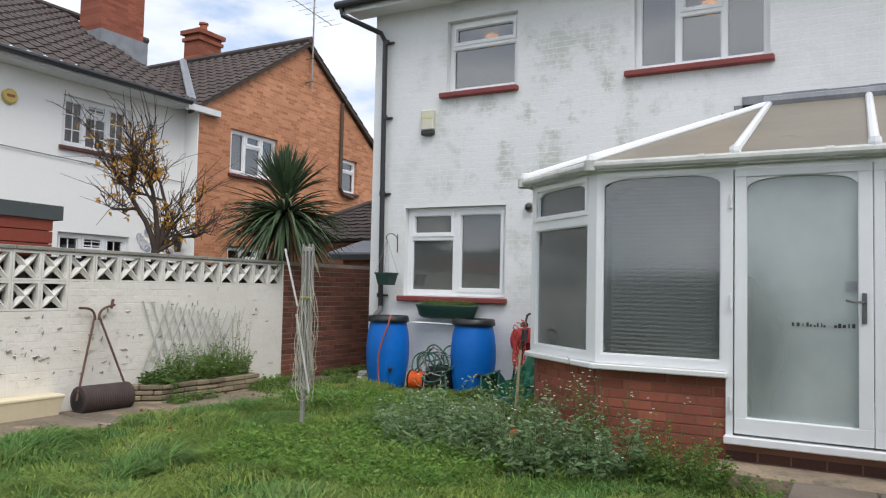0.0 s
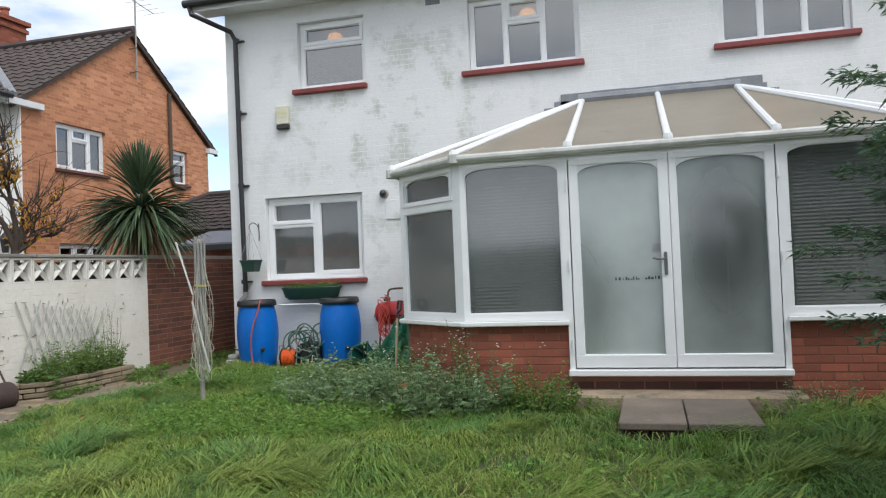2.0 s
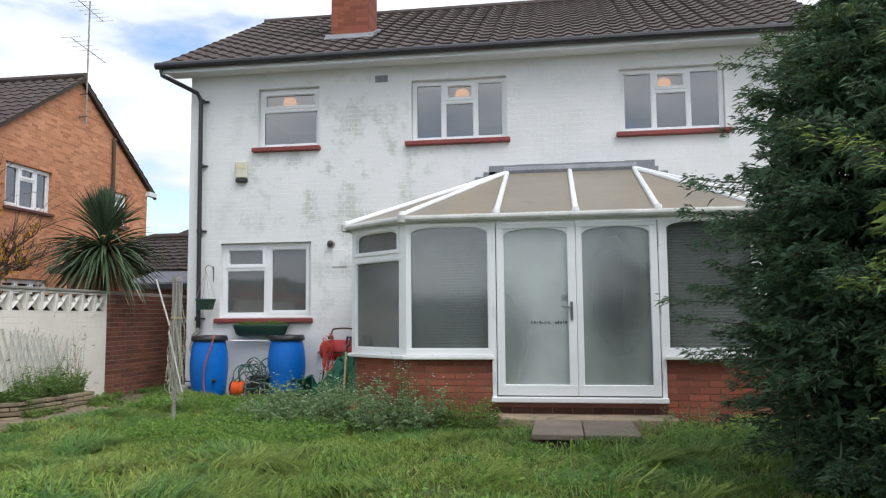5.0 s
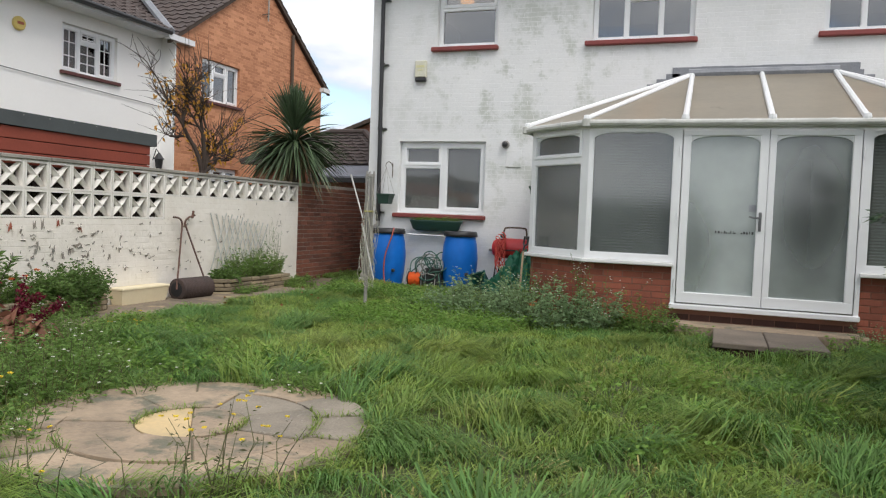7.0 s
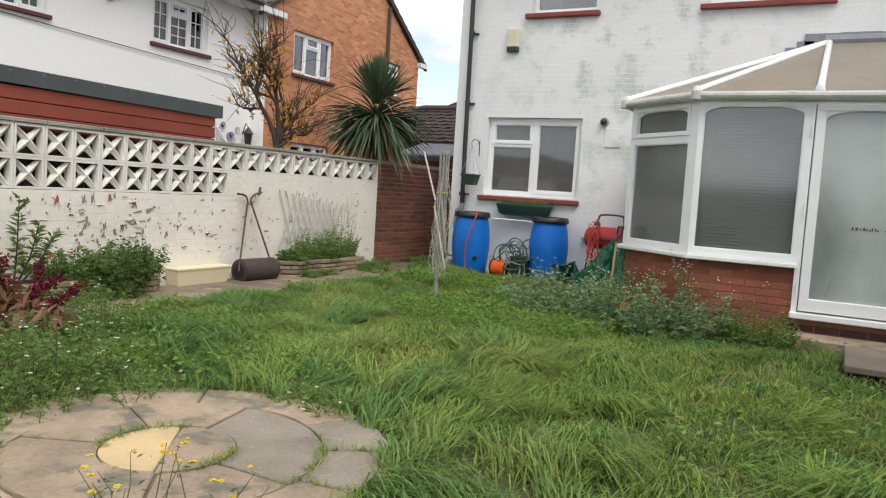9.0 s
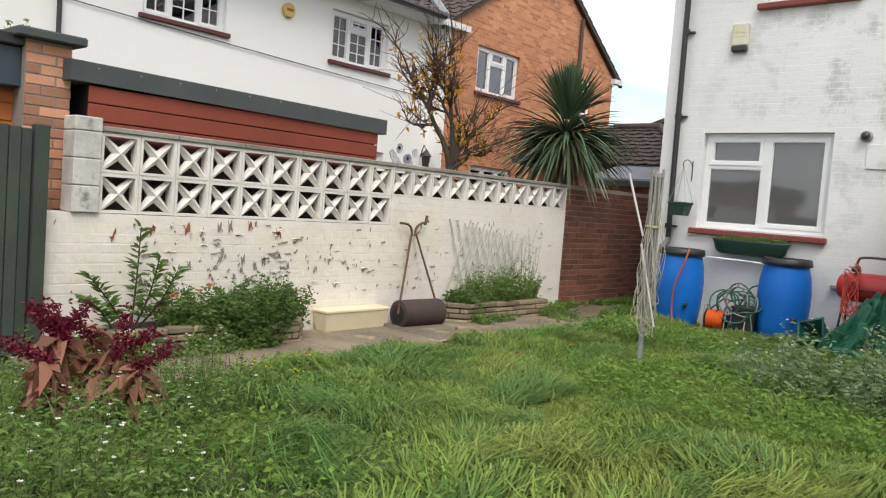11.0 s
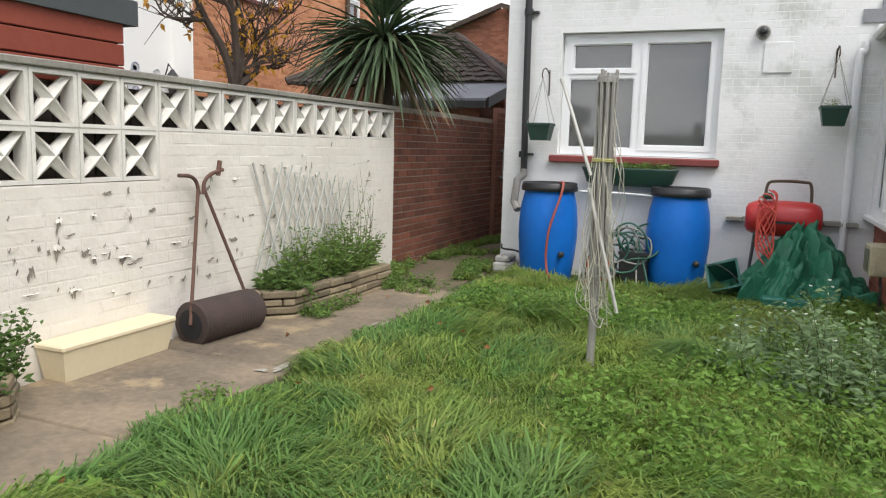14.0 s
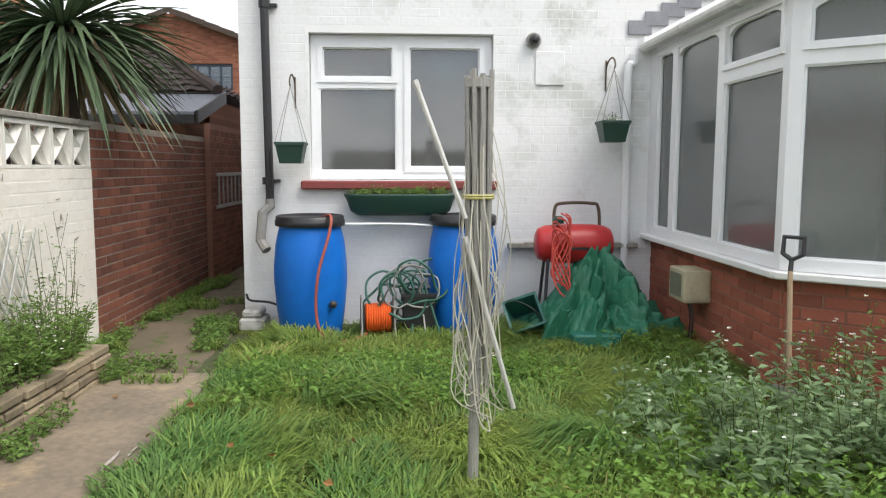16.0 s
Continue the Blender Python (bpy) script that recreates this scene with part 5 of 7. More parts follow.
for sx in (-1, 1):
    sl = Vector((5.3 * -sx, 0, 1.98))
    tile_roof("roof", (-6.5 + 5.5 * sx, 19.7, 4.5), (0, 1, 0), sl, 9, sl.length, fh, M_TILE, 0.4, 0.5)
    bm = bmesh.new()
    prism(bm, [(-6.5 + 5.5 * sx, 19.68, 4.38), (-6.5, 19.68, 6.40), (-6.5, 19.68, 6.58), (-6.5 + 5.5 * sx, 19.68, 4.56)], (0, 0.04, 0))
    part("bargeboard", bm, M_BARK, fh)

# ---- garden things ----
wx0 = WX + 0.008


def barrel(x, y):
    t = thing("water_barrel", (x, y, -0.05), "large blue plastic barrel with a black lid", "barrel", "blue rain barrels")
    bm = bmesh.new()
    lathe(bm, [(0.235, 0.0), (0.245, 0.02), (0.275, 0.25), (0.292, 0.45), (0.292, 0.58), (0.275, 0.76), (0.25, 0.87), (0.246, 0.90), (0.262, 0.905), (0.262, 0.925), (0.245, 0.93)], (x, y, -0.05), 40)
    part("body", bm, M_BLUE, t, smooth=True)
    bm = bmesh.new()
    lathe(bm, [(0.268, 0.90), (0.278, 0.905), (0.278, 0.945), (0.270, 0.955), (0.272, 0.975), (0.255, 0.985), (0.245, 0.972), (0.02, 0.968)], (x, y, -0.05), 40)
    part("lid", bm, M_BLACK, t, "black screw lid", smooth=True)
    bm = bmesh.new()
    lathe(bm, [(0.03, 0), (0.03, 0.03), (0.012, 0.05)], (0, 0, 0), 10, m=Matrix.Translation((x + 0.19, y - 0.225, 0.25)) @ pose(0, 0, 0, 90, 0, 40))
    part("tap_hole", bm, M_BLACK, t)
    return t


barrel(0.74, -0.44)
barrel(1.98, -0.34)


def tube_thing(name, pts, r, material, label, category, n=7):
    """One bent tube or cord that stands as a thing of its own."""
    bm = sweep(bmesh.new(), smooth_line(pts), r, n)
    return tagged(part(name, bm, material, smooth=True), label, category)


def smooth_line(pts, k=6):
    """Points along a soft curve through the given ones."""
    p = [Vector(q) for q in pts]
    p = [2 * p[0] - p[1], *p, 2 * p[-1] - p[-2]]
    res = []
    for a, b, c, d in zip(p, p[1:], p[2:], p[3:]):
        for i in range(k):
            t = i / k
            res.append(0.5 * ((2 * b) + (c - a) * t + (2 * a - 5 * b + 4 * c - d) * t * t + (3 * b - a - 3 * c + d) * t ** 3))
    return [*res, p[-2]]


tube_thing("hose", [(0.84, -0.50, 0.92), (0.93, -0.68, 0.94), (0.92, -0.74, 0.80), (0.84, -0.79, 0.5), (0.82, -0.78, 0.2), (0.88, -0.80, 0.02), (1.05, -0.75, -0.03), (1.2, -0.6, 0.0)], 0.012, M_HOSE, "faded red hose hanging from barrel lid", "hose")
tube_thing("link_pipe", [(1.0, -0.30, 0.85), (1.3, -0.20, 0.845), (1.55, -0.20, 0.84), (1.74, -0.24, 0.83)], 0.011, M_UPVC, "thin white pipe joining the two barrels", "pipe")
# Cable reel in a steel stand.
reel = thing("cable_reel", (1.28, -0.52, -0.05), "orange cable wound on a reel in a wire stand", "cable reel")
bm = bmesh.new()
mr_ = Matrix.Translation((1.28, -0.52, 0.115)) @ pose(0, 0, 0, 0, 90, 6)
lathe(bm, [(0.09, -0.105), (0.105, -0.102)] + [(0.112 + 0.010 * (k % 2), -0.10 + 0.0095 * k) for k in range(22)] + [(0.09, 0.105)], (0, 0, 0), 22, m=mr_)
part("cable", bm, M_ORANGE, reel, "wound orange cable")
for s in (-1, 1):
    bm = bmesh.new()
    lathe(bm, [(0.125, s * 0.112 - 0.004), (0.13, s * 0.112), (0.125, s * 0.112 + 0.004)], (0, 0, 0), 22, m=mr_)
    part("flange", bm, M_BLACK, reel)
    bm = bmesh.new()
    sweep(bm, [mr_ @ Vector(v) for v in ((0.155, -0.15, s * 0.13), (0.155, 0.15, s * 0.13), (-0.17, 0.06, s * 0.13), (-0.17, -0.06, s * 0.13), (0.155, -0.15, s * 0.13))], 0.008, 6)
    part("stand", bm, M_STEEL, reel)
# Coils of green and grey hose over a dark crate.
crate = thing("crate", (1.55, -0.38, -0.05), "dark plastic crate beside blue barrel", "crate")
bm = bmesh.new()
box(bm, 1.48, 1.74, -0.58, -0.30, -0.05, 0.30, 0.01)
part("body", bm, M_BLACK, crate)
bm = bmesh.new()
ring(bm, Matrix.Translation((1.61, -0.44, 0.30)) @ pose(0, 0, 0, -90, 0, 0), -0.14, 0.14, -0.15, 0.15, 0.02, -0.015, 0.012)
part("rim", bm, M_BLACK, crate)
rh = random.Random(11)
for n_, (material, lab) in enumerate(((M_GREEN_HOSE, "tangled green garden hose in loops"), (M_STEEL, "tangled grey cable in loops"), (M_GREEN_HOSE, "tangled green garden hose in loops"))):
    pts = []
    cx, cy, cz = 1.40 + 0.12 * n_, -0.46, 0.26 + 0.05 * n_
    for k in range(46):
        a = k * 0.55 + n_
        r = 0.15 + 0.07 * math.sin(k * 0.9 + n_) + rh.uniform(-0.02, 0.02)
        pts.append((cx + r * math.cos(a) * 1.15, cy - 0.10 * math.sin(a * 0.7) + rh.uniform(-0.03, 0.03) - 0.05, max(-0.03, cz + r * math.sin(a) * 1.15)))
    pts.append((cx + 0.15, cy - 0.22, -0.03))
    tube_thing("hose", pts, 0.010 if n_ != 1 else 0.008, material, lab, "hose", 6)

# Trough of plants under the kitchen window.
tr = thing("window_trough", (1.46, -0.13, 0.92), "dark green oval trough hung under window sill", "planter")
bm = bmesh.new()
rows_ = [(0.36, 0.06, 0.915), (0.42, 0.085, 0.95), (0.455, 0.11, 1.05), (0.475, 0.12, 1.08), (0.475, 0.12, 1.095), (0.45, 0.10, 1.09), (0.44, 0.09, 1.06)]
rings = [[bm.verts.new((1.46 + a * math.copysign(abs(math.cos(q)) ** 0.6, math.cos(q)), -0.135 + b * math.sin(q), z)) for q in [2 * math.pi * k / 32 for k in range(32)]] for a, b, z in rows_]
for a, b in zip(rings, rings[1:]):
    for k in range(32):
        bm.faces.new((a[k], a[(k + 1) % 32], b[(k + 1) % 32], b[k]))
bm.faces.new(rings[0][::-1])
bm.faces.new(rings[-1])
part("tub", bm, M_GREEN_POT, tr, smooth=True)


def basket(x, z_hook, z_pot, sprig):
    t = thing("hanging_basket", (x, -0.27, z_pot), "dark green square hanging pot on wall bracket" + (" with dry sprigs" if sprig else ""), "hanging pot", "hanging pots on the house wall")
    bm = bmesh.new()
    a, b, h = 0.085, 0.115, 0.16
    lo = [bm.verts.new((x + sx * a, -0.27 + sy * a, z_pot)) for sx, sy in ((-1, -1), (1, -1), (1, 1), (-1, 1))]
    hi = [bm.verts.new((x + sx * b, -0.27 + sy * b, z_pot + h)) for sx, sy in ((-1, -1), (1, -1), (1, 1), (-1, 1))]
    for k in range(4):
        bm.faces.new((lo[k], lo[(k + 1) % 4], hi[(k + 1) % 4], hi[k]))
    bm.faces.new(lo[::-1])
    bm.faces.new(hi)
    part("pot", bm, M_GREEN_POT, t)
    bm = bmesh.new()
    ring(bm, Matrix.Translation((x, -0.27, z_pot + h)) @ pose(0, 0, 0, -90, 0, 0), -b - 0.006, b + 0.006, -b - 0.006, b + 0.006, 0.014, -0.012, 0.012)
    part("rim", bm, M_GREEN_POT, t)
    for sx, sy in ((-1, -1), (1, -1), (1, 1), (-1, 1)):
        bm = bmesh.new()
        sweep(bm, [(x + sx * b, -0.27 + sy * b, z_pot + h), (x, -0.27, z_hook)], 0.003, 5)
        part("hanger", bm, M_STEEL, t)
    bm = bmesh.new()
    sweep(bm, smooth_line([(x, -0.0, z_hook - 0.12), (x, -0.02, z_hook + 0.04), (x, -0.16, z_hook + 0.10), (x, -0.27, z_hook + 0.07), (x, -0.30, z_hook + 0.02), (x, -0.27, z_hook)]), 0.0065, 6)
    sweep(bm, [(x, -0.008, z_hook - 0.16), (x, -0.008, z_hook + 0.10)], 0.007, 6)
    part("bracket", bm, M_BRACKET, t, "rusted iron bracket")
    return t


basket(0.575, 1.97, 1.345, False)
basket(3.22, 2.13, 1.53, True)
al = thing("alarm_box", (1.05, -0.04, 3.46), "cream burglar alarm box with a black base", "alarm")
bm = bmesh.new()
box(bm, 0.95, 1.15, -0.075, 0.0, 3.52, 3.80, 0.012)
part("case", bm, mat("cream_case", (0.74, 0.72, 0.58), None, 0.5, bump=0.02), al)
bm = bmesh.new()
box(bm, 0.955, 1.145, -0.08, 0.0, 3.45, 3.518, 0.012)
part("base", bm, M_BLACK, al)
bm = bmesh.new()
box(bm, 0.975, 1.125, -0.079, -0.0755, 3.68, 3.72)
box(bm, 1.0, 1.10, -0.079, -0.0755, 3.63, 3.65)
part("label", bm, M_PALE_YELLOW, al)
sc_ = thing("security_camera", (2.59, -0.05, 2.39), "small black security camera on white round base", "camera")
bm = bmesh.new()
lathe(bm, [(0.065, 0.0), (0.065, 0.03), (0.055, 0.045)], (0, 0, 0), 20, m=Matrix.Translation((2.59, 0, 2.39)) @ pose(0, 0, 0, 90, 0, 0))
part("base", bm, M_STEEL, sc_)
bm = bmesh.new()
lathe(bm, [(0.045, 0.04), (0.048, 0.07), (0.035, 0.10), (0.015, 0.115)], (0, 0, 0), 18, m=Matrix.Translation((2.59, 0, 2.39)) @ pose(0, 0, 0, 90, 0, 0))
part("lens", bm, M_BLACK, sc_)
bm = bmesh.new()
box(bm, 2.61, 2.86, -0.017, -0.004, 2.02, 2.30, 0.003)
tagged(part("cover_plate", bm, M_WHITE_BRICK), "painted-over square cover plate on white wall", "plate")
ledge = thing("wall_ledge", (2.96, 0, 0.625), "rough weathered concrete ledge on white wall", "ledge")
rl = random.Random(2)
for k in range(8):
    bm = bmesh.new()
    box(bm, 2.39 + k * 0.142, 2.53 + k * 0.142, -0.07 - rl.uniform(0, 0.015), 0.0, 0.625, 0.675 - rl.uniform(0, 0.008), 0.006)
    part("stone", bm, M_COPING, ledge)
bm = bmesh.new()
sweep(bm, smooth_line([(3.44, -0.05, 2.28), (3.44, -0.05, 2.20), (3.40, -0.05, 2.14), (3.40, -0.05, 1.6), (3.41, -0.05, 0.0)]), 0.034, 10)
tagged(part("downpipe", bm, M_UPVC), "white plastic downpipe in wall corner", "pipe")

# Barbecue with a coil of red cord, under the edge of a tarpaulin.
bq = thing("barbecue", (2.86, -0.42, -0.05), "red drum barbecue on thin black legs", "barbecue")
mq = Matrix.Translation((2.88, -0.42, 0.70)) @ pose(0, 0, 0, 0, 90, 0)
bm = bmesh.new()
lathe(bm, [(0.085, -0.315), (0.125, -0.295), (0.150, -0.24), (0.160, -0.15), (0.162, 0.0), (0.160, 0.15), (0.150, 0.24), (0.125, 0.295), (0.085, 0.315)], (0, 0, 0), 28, m=mq)
part("lid", bm, M_RED, bq, "red enamelled drum lid", smooth=True)
bm = bmesh.new()
bowl = [(2.88 + 0.30 * math.cos(a), -0.42 + 0.168 * math.sin(a)) for a in np.linspace(0, 2 * math.pi, 25)[:-1]]
prism(bm, [(u, v, 0.665) for u, v in bowl], (0, 0, 0.022))
part("rim", bm, M_BLACK, bq, "black rim round the drum")
for x in (2.66, 3.06):
    for s in (-1, 1):
        bm = bmesh.new()
        sweep(bm, [(x, -0.42 + s * 0.08, 0.62), (x - 0.05, -0.42 + s * 0.17, -0.05)], 0.013, 6)
        part("leg", bm, M_BLACK, bq)
bm = bmesh.new()
sweep(bm, smooth_line([(2.72, -0.40, 0.80), (2.73, -0.38, 0.99), (2.80, -0.38, 1.03), (3.02, -0.38, 1.03), (3.09, -0.38, 0.99), (3.10, -0.40, 0.74)]), 0.014, 7)
part("handle", bm, M_BRACKET, bq, "bent dark metal handle")
bm = bmesh.new()
lathe(bm, [(0.045, 0), (0.05, 0.03), (0.03, 0.06)], (2.74, -0.48, 0.87), 12)
part("knob", bm, M_GREEN_POT, bq)
M_CORAL = mat("coral_red_cord", (0.68, 0.10, 0.075), (0.55, 0.075, 0.06), 0.5, bump=0.03)
for k in range(7):
    pts = [(2.74 + 0.075 * math.sin(j * 0.9 + k), -0.60 - 0.01 * k + 0.02 * math.cos(j), 0.72 + 0.24 * math.cos(j * 0.628 + 0.2 * k) - 0.03 * k) for j in range(11)]
    tube_thing("red_cord", pts, 0.007, M_CORAL, "loop of coral red cord hung on barbecue", "cord", 6)
tv, tq, nu_, nv_ = [], [], 96, 64
for j in range(nv_ + 1):
    f = j / nv_
    for i in range(nu_ + 1):
        a = math.pi * (1.02 + 1.0 * i / nu_)
        u = (i / nu_ * 5 + 0.35 * noise.noise(Vector((i / nu_ * 5.4, f * 1.2, 7)))) % 1.0
        ridge = abs(2 * u - 1) ** 1.6
        fine = abs(math.sin(i / nu_ * 54 + 4 * noise.noise(Vector((i / nu_ * 7.2, f * 2.0, 3)))))
        wob = 0.74 + 0.36 * ridge + 0.10 * fine * f + 0.14 * noise.noise(Vector((i / nu_ * 10.2, f * 2.5, 2)))
        r = (0.03 + 0.60 * f ** 0.95) * wob
        x = 3.06 + r * math.cos(a) * 1.0
        y = -0.48 + r * math.sin(a) * 1.15
        crease = abs(noise.noise(Vector((x * 5.5, y * 5.5, f * 3 + 4)))) + 0.5 * abs(noise.noise(Vector((x * 12, y * 12, f * 7))))
        z = 0.80 - 0.84 * f ** 0.80 + 0.12 * noise.noise(Vector((x * 4, y * 4, f * 2))) * min(f * 3, 1) + 0.13 * (crease - 0.25) * min(f * 4, 1)
        x, y = x + 0.05 * (crease - 0.25), y - 0.07 * (crease - 0.25)
        tv.append((x, y, max(z, -0.035 + 0.012 * math.sin(i / nu_ * 48))))
for j in range(nv_):
    for i in range(nu_):
        k = j * (nu_ + 1) + i
        tq.append((k, k + 1, k + nu_ + 2, k + nu_ + 1))
tarp = part("tarpaulin", mesh_np("tarpaulin", tv, tq, M_TARP), M_TARP)
sol = tarp.modifiers.new("thickness", "SOLIDIFY")
sol.thickness = 0.004
tagged(tarp, "crumpled green tarpaulin draped over barbecue", "tarpaulin")
bm = bmesh.new()
box(bm, 2.74, 3.10, -1.16, -1.00, -0.05, 0.10, 0.015)
tagged(part("plastic_box", bm, M_GREEN), "low green plastic box at foot of tarpaulin", "box")
M_GREEN_TUB = mat("teal_green_plastic", (0.012, 0.105, 0.085), (0.010, 0.075, 0.06), 0.45, bump=0.05)
tg2 = thing("garden_bucket", (2.46, -0.62, -0.05), "tipped square teal-green plastic garden bucket", "bucket")
mt = Matrix.Translation((2.46, -0.66, 0.12)) @ pose(0, 0, 0, 55, 18, -30)
bm = bmesh.new()
lathe(bm, [(0.13, -0.14), (0.18, 0.12), (0.20, 0.13), (0.20, 0.145), (0.172, 0.14), (0.125, -0.12)], (0, 0, 0), 4, m=mt)
part("tub", bm, M_GREEN_TUB, tg2)
bm = bmesh.new()
sweep(bm, [mt @ Vector((0.16 * math.cos(a), 0.16 * math.sin(a) * 0.2, 0.13 + 0.12 * math.sin(a))) for a in np.linspace(0, math.pi, 12)], 0.005, 5)
part("handle", bm, M_BLACK, tg2)
M_CREAM_OLD = mat("dirty_cream_plastic", (0.55, 0.49, 0.34), (0.38, 0.34, 0.24), 0.5, big=9, fine=40, bump=0.08)
M_METER = mat("dusty_meter_window", (0.12, 0.12, 0.09), (0.24, 0.23, 0.17), 0.3, big=14, bump=0.02)
mtb = thing("meter_box", (3.64, -1.1, 0.45), "dirty cream plastic meter box on brick wall", "meter box")
bm = bmesh.new()
box(bm, 3.47, 3.664, -1.36, -1.04, 0.37, 0.60, 0.008)
part("body", bm, M_CREAM_OLD, mtb)
bm = bmesh.new()
box(bm, 3.462, 3.4685, -1.30, -1.08, 0.40, 0.57, 0.003)
part("window", bm, M_METER, mtb, "dusty dark window")
bm = bmesh.new()
box(bm, 3.50, 3.64, -1.369, -1.3615, 0.39, 0.58, 0.003)
part("door", bm, M_CREAM_OLD, mtb)
for y in (-1.17, -1.22):
    bm = bmesh.new()
    sweep(bm, smooth_line([(3.57, y, 0.37), (3.58, y - 0.03, 0.2), (3.57, y + 0.02, -0.05)]), 0.007, 6)
    part("cable", bm, M_BLACK, mtb)
sp = thing("garden_spade", (3.58, -2.62, -0.05), "garden spade with wooden shaft leaning on wall", "spade")
sa, sb = Vector((3.575, -2.66, 0.12)), Vector((3.59, -2.58, 0.77))
bm = bmesh.new()
sweep(bm, [sa, sb], 0.014, 8)
part("shaft", bm, M_WOOD, sp)
bm = bmesh.new()
sd = Vector((0.6, -0.75, 0)).normalized()
sweep(bm, [sb, sb + Vector((0.01, 0.01, 0.06)), sb + sd * 0.055 + Vector((0.02, 0.02, 0.09)), sb + sd * 0.055 + Vector((0.03, 0.03, 0.18)), sb - sd * 0.055 + Vector((0.03, 0.03, 0.18)), sb - sd * 0.055 + Vector((0.02, 0.02, 0.09)), sb + Vector((0.01, 0.01, 0.06))], 0.014, 8)
part("grip", bm, M_BLACK, sp, "black D grip")
bm = bmesh.new()
prism(bm, [sa + sd * 0.09 + Vector((0, 0, 0.03)), sa - sd * 0.09 + Vector((0, 0, 0.03)), sa - sd * 0.08 + Vector((-0.03, -0.03, -0.17)), sa + sd * 0.08 + Vector((-0.03, -0.03, -0.17))], (0.006, 0.006, 0))
part("blade", bm, M_STEEL, sp)

# Folded rotary washing line.
M_CORD_TIE = mat("faded_yellow_tie", (0.46, 0.42, 0.16), (0.36, 0.33, 0.14), 0.7, bump=0.05)
RX, RY = 1.815, -3.50
ro = thing("rotary_washing_line", (RX, RY, -0.05), "old folded rotary washing line with tangled cords", "washing line")
bm = bmesh.new()
sweep(bm, [(RX - 0.015, RY, -0.05), (RX + 0.01, RY, 1.66)], 0.023, 12)
part("pole", bm, M_STEEL, ro)
bm = bmesh.new()
lathe(bm, [(0.045, 1.63), (0.058, 1.635), (0.058, 1.668), (0.028, 1.675)], (RX, RY, 0), 12)
part("hub", bm, M_STEEL, ro)
rr = random.Random(8)
for k in range(9):
    a = k * 0.7
    bm = bmesh.new()
    sweep(bm, [(RX + 0.05 * math.cos(a), RY + 0.05 * math.sin(a), 1.705 - 0.02 * (k % 3)), (RX + 0.040 * math.cos(a + 0.4), RY + 0.040 * math.sin(a + 0.4), 0.42 + 0.11 * (k % 5))], 0.0105, 6)
    part("arm", bm, M_STEEL, ro)
for p, q in (((RX - 0.245, RY - 0.03, 1.63), (RX - 0.055, RY - 0.06, 1.12)), ((RX - 0.05, RY - 0.07, 1.02), (RX + 0.14, RY - 0.10, 0.36))):
    bm = bmesh.new()
    sweep(bm, [p, q], 0.0105, 7)
    d = (Vector(p) - Vector(q)).normalized()
    sweep(bm, [Vector(p), Vector(p) + d * 0.03], 0.013, 7)
    part("arm", bm, M_ALU, ro, "loose pale arm")
for k in range(38):
    bm = bmesh.new()
    a, z = rr.uniform(0, 6.28), rr.uniform(0.9, 1.6)
    z1 = rr.uniform(0.05, 0.5)
    s = rr.uniform(0.04, 0.11)
    pts = [(RX + 0.05 * math.cos(a), RY + 0.05 * math.sin(a), z)]
    for j in range(4):
        pts.append((RX + s * math.cos(a + j * 0.5) * rr.uniform(0.5, 1.3), RY + s * math.sin(a + j * 0.5), z + (z1 - z) * (j + 1) / 5 - (0.1 if j == 2 else 0)))
    pts.append((RX + rr.uniform(-0.05, 0.08), RY + rr.uniform(-0.06, 0.04), z1 + rr.uniform(0.1, 0.5)))
    sweep(bm, smooth_line(pts, 4), 0.0028, 4)
    part("cord", bm, M_CORD, ro)
bm = bmesh.new()
for k in range(2):
    sweep(bm, [(RX + 0.06 * math.cos(a), RY + 0.06 * math.sin(a), 1.20 + 0.010 * k) for a in np.linspace(0, 6.28, 14)], 0.006, 5)
part("tie", bm, M_CORD_TIE, ro, "faded yellow tie")

# Garden roller against the wall.
gr = thing("garden_roller", (-0.60, -3.78, -0.05), "rusty iron garden roller with a tall handle", "garden roller")
mg = Matrix.Translation((-0.60, -3.80, 0.095)) @ pose(0, 0, 0, -90, 0, -4)
bm = bmesh.new()
lathe(bm, [(0.10, -0.285), (0.14, -0.28), (0.145, -0.27)] + [(0.145 - 0.003 * (k % 2), -0.26 + 0.52 * k / 40) for k in range(41)] + [(0.145, 0.27), (0.14, 0.28), (0.10, 0.285)], (0, 0, 0), 30, m=mg)
part("drum", bm, M_RUST, gr)
bm = bmesh.new()
lathe(bm, [(0.095, -0.290), (0.095, -0.280), (0.03, -0.276)], (0, 0, 0), 20, m=mg)
part("end_plate", bm, M_DARK, gr)
for s in (-1, 1):
    bm = bmesh.new()
    sweep(bm, [(-0.60, -3.80 + s * 0.31, 0.10), (-0.76, -3.80 + s * 0.03, 0.93)], 0.012, 7)
    part("handle_rod", bm, M_RUST_ROD, gr)
bm = bmesh.new()
sweep(bm, smooth_line([(-0.76, -3.82, 0.90), (-0.765, -3.84, 0.98), (-0.76, -3.90, 1.02), (-0.74, -4.03, 1.03)]), 0.013, 7)
sweep(bm, smooth_line([(-0.76, -3.78, 0.90), (-0.765, -3.76, 0.98), (-0.76, -3.70, 1.03), (-0.74, -3.60, 1.06)]), 0.013, 7)
sweep(bm, [(-0.75, -3.64, 1.02), (-0.75, -3.62, 1.12)], 0.016, 6)
part("handle_grip", bm, M_RUST_ROD, gr)
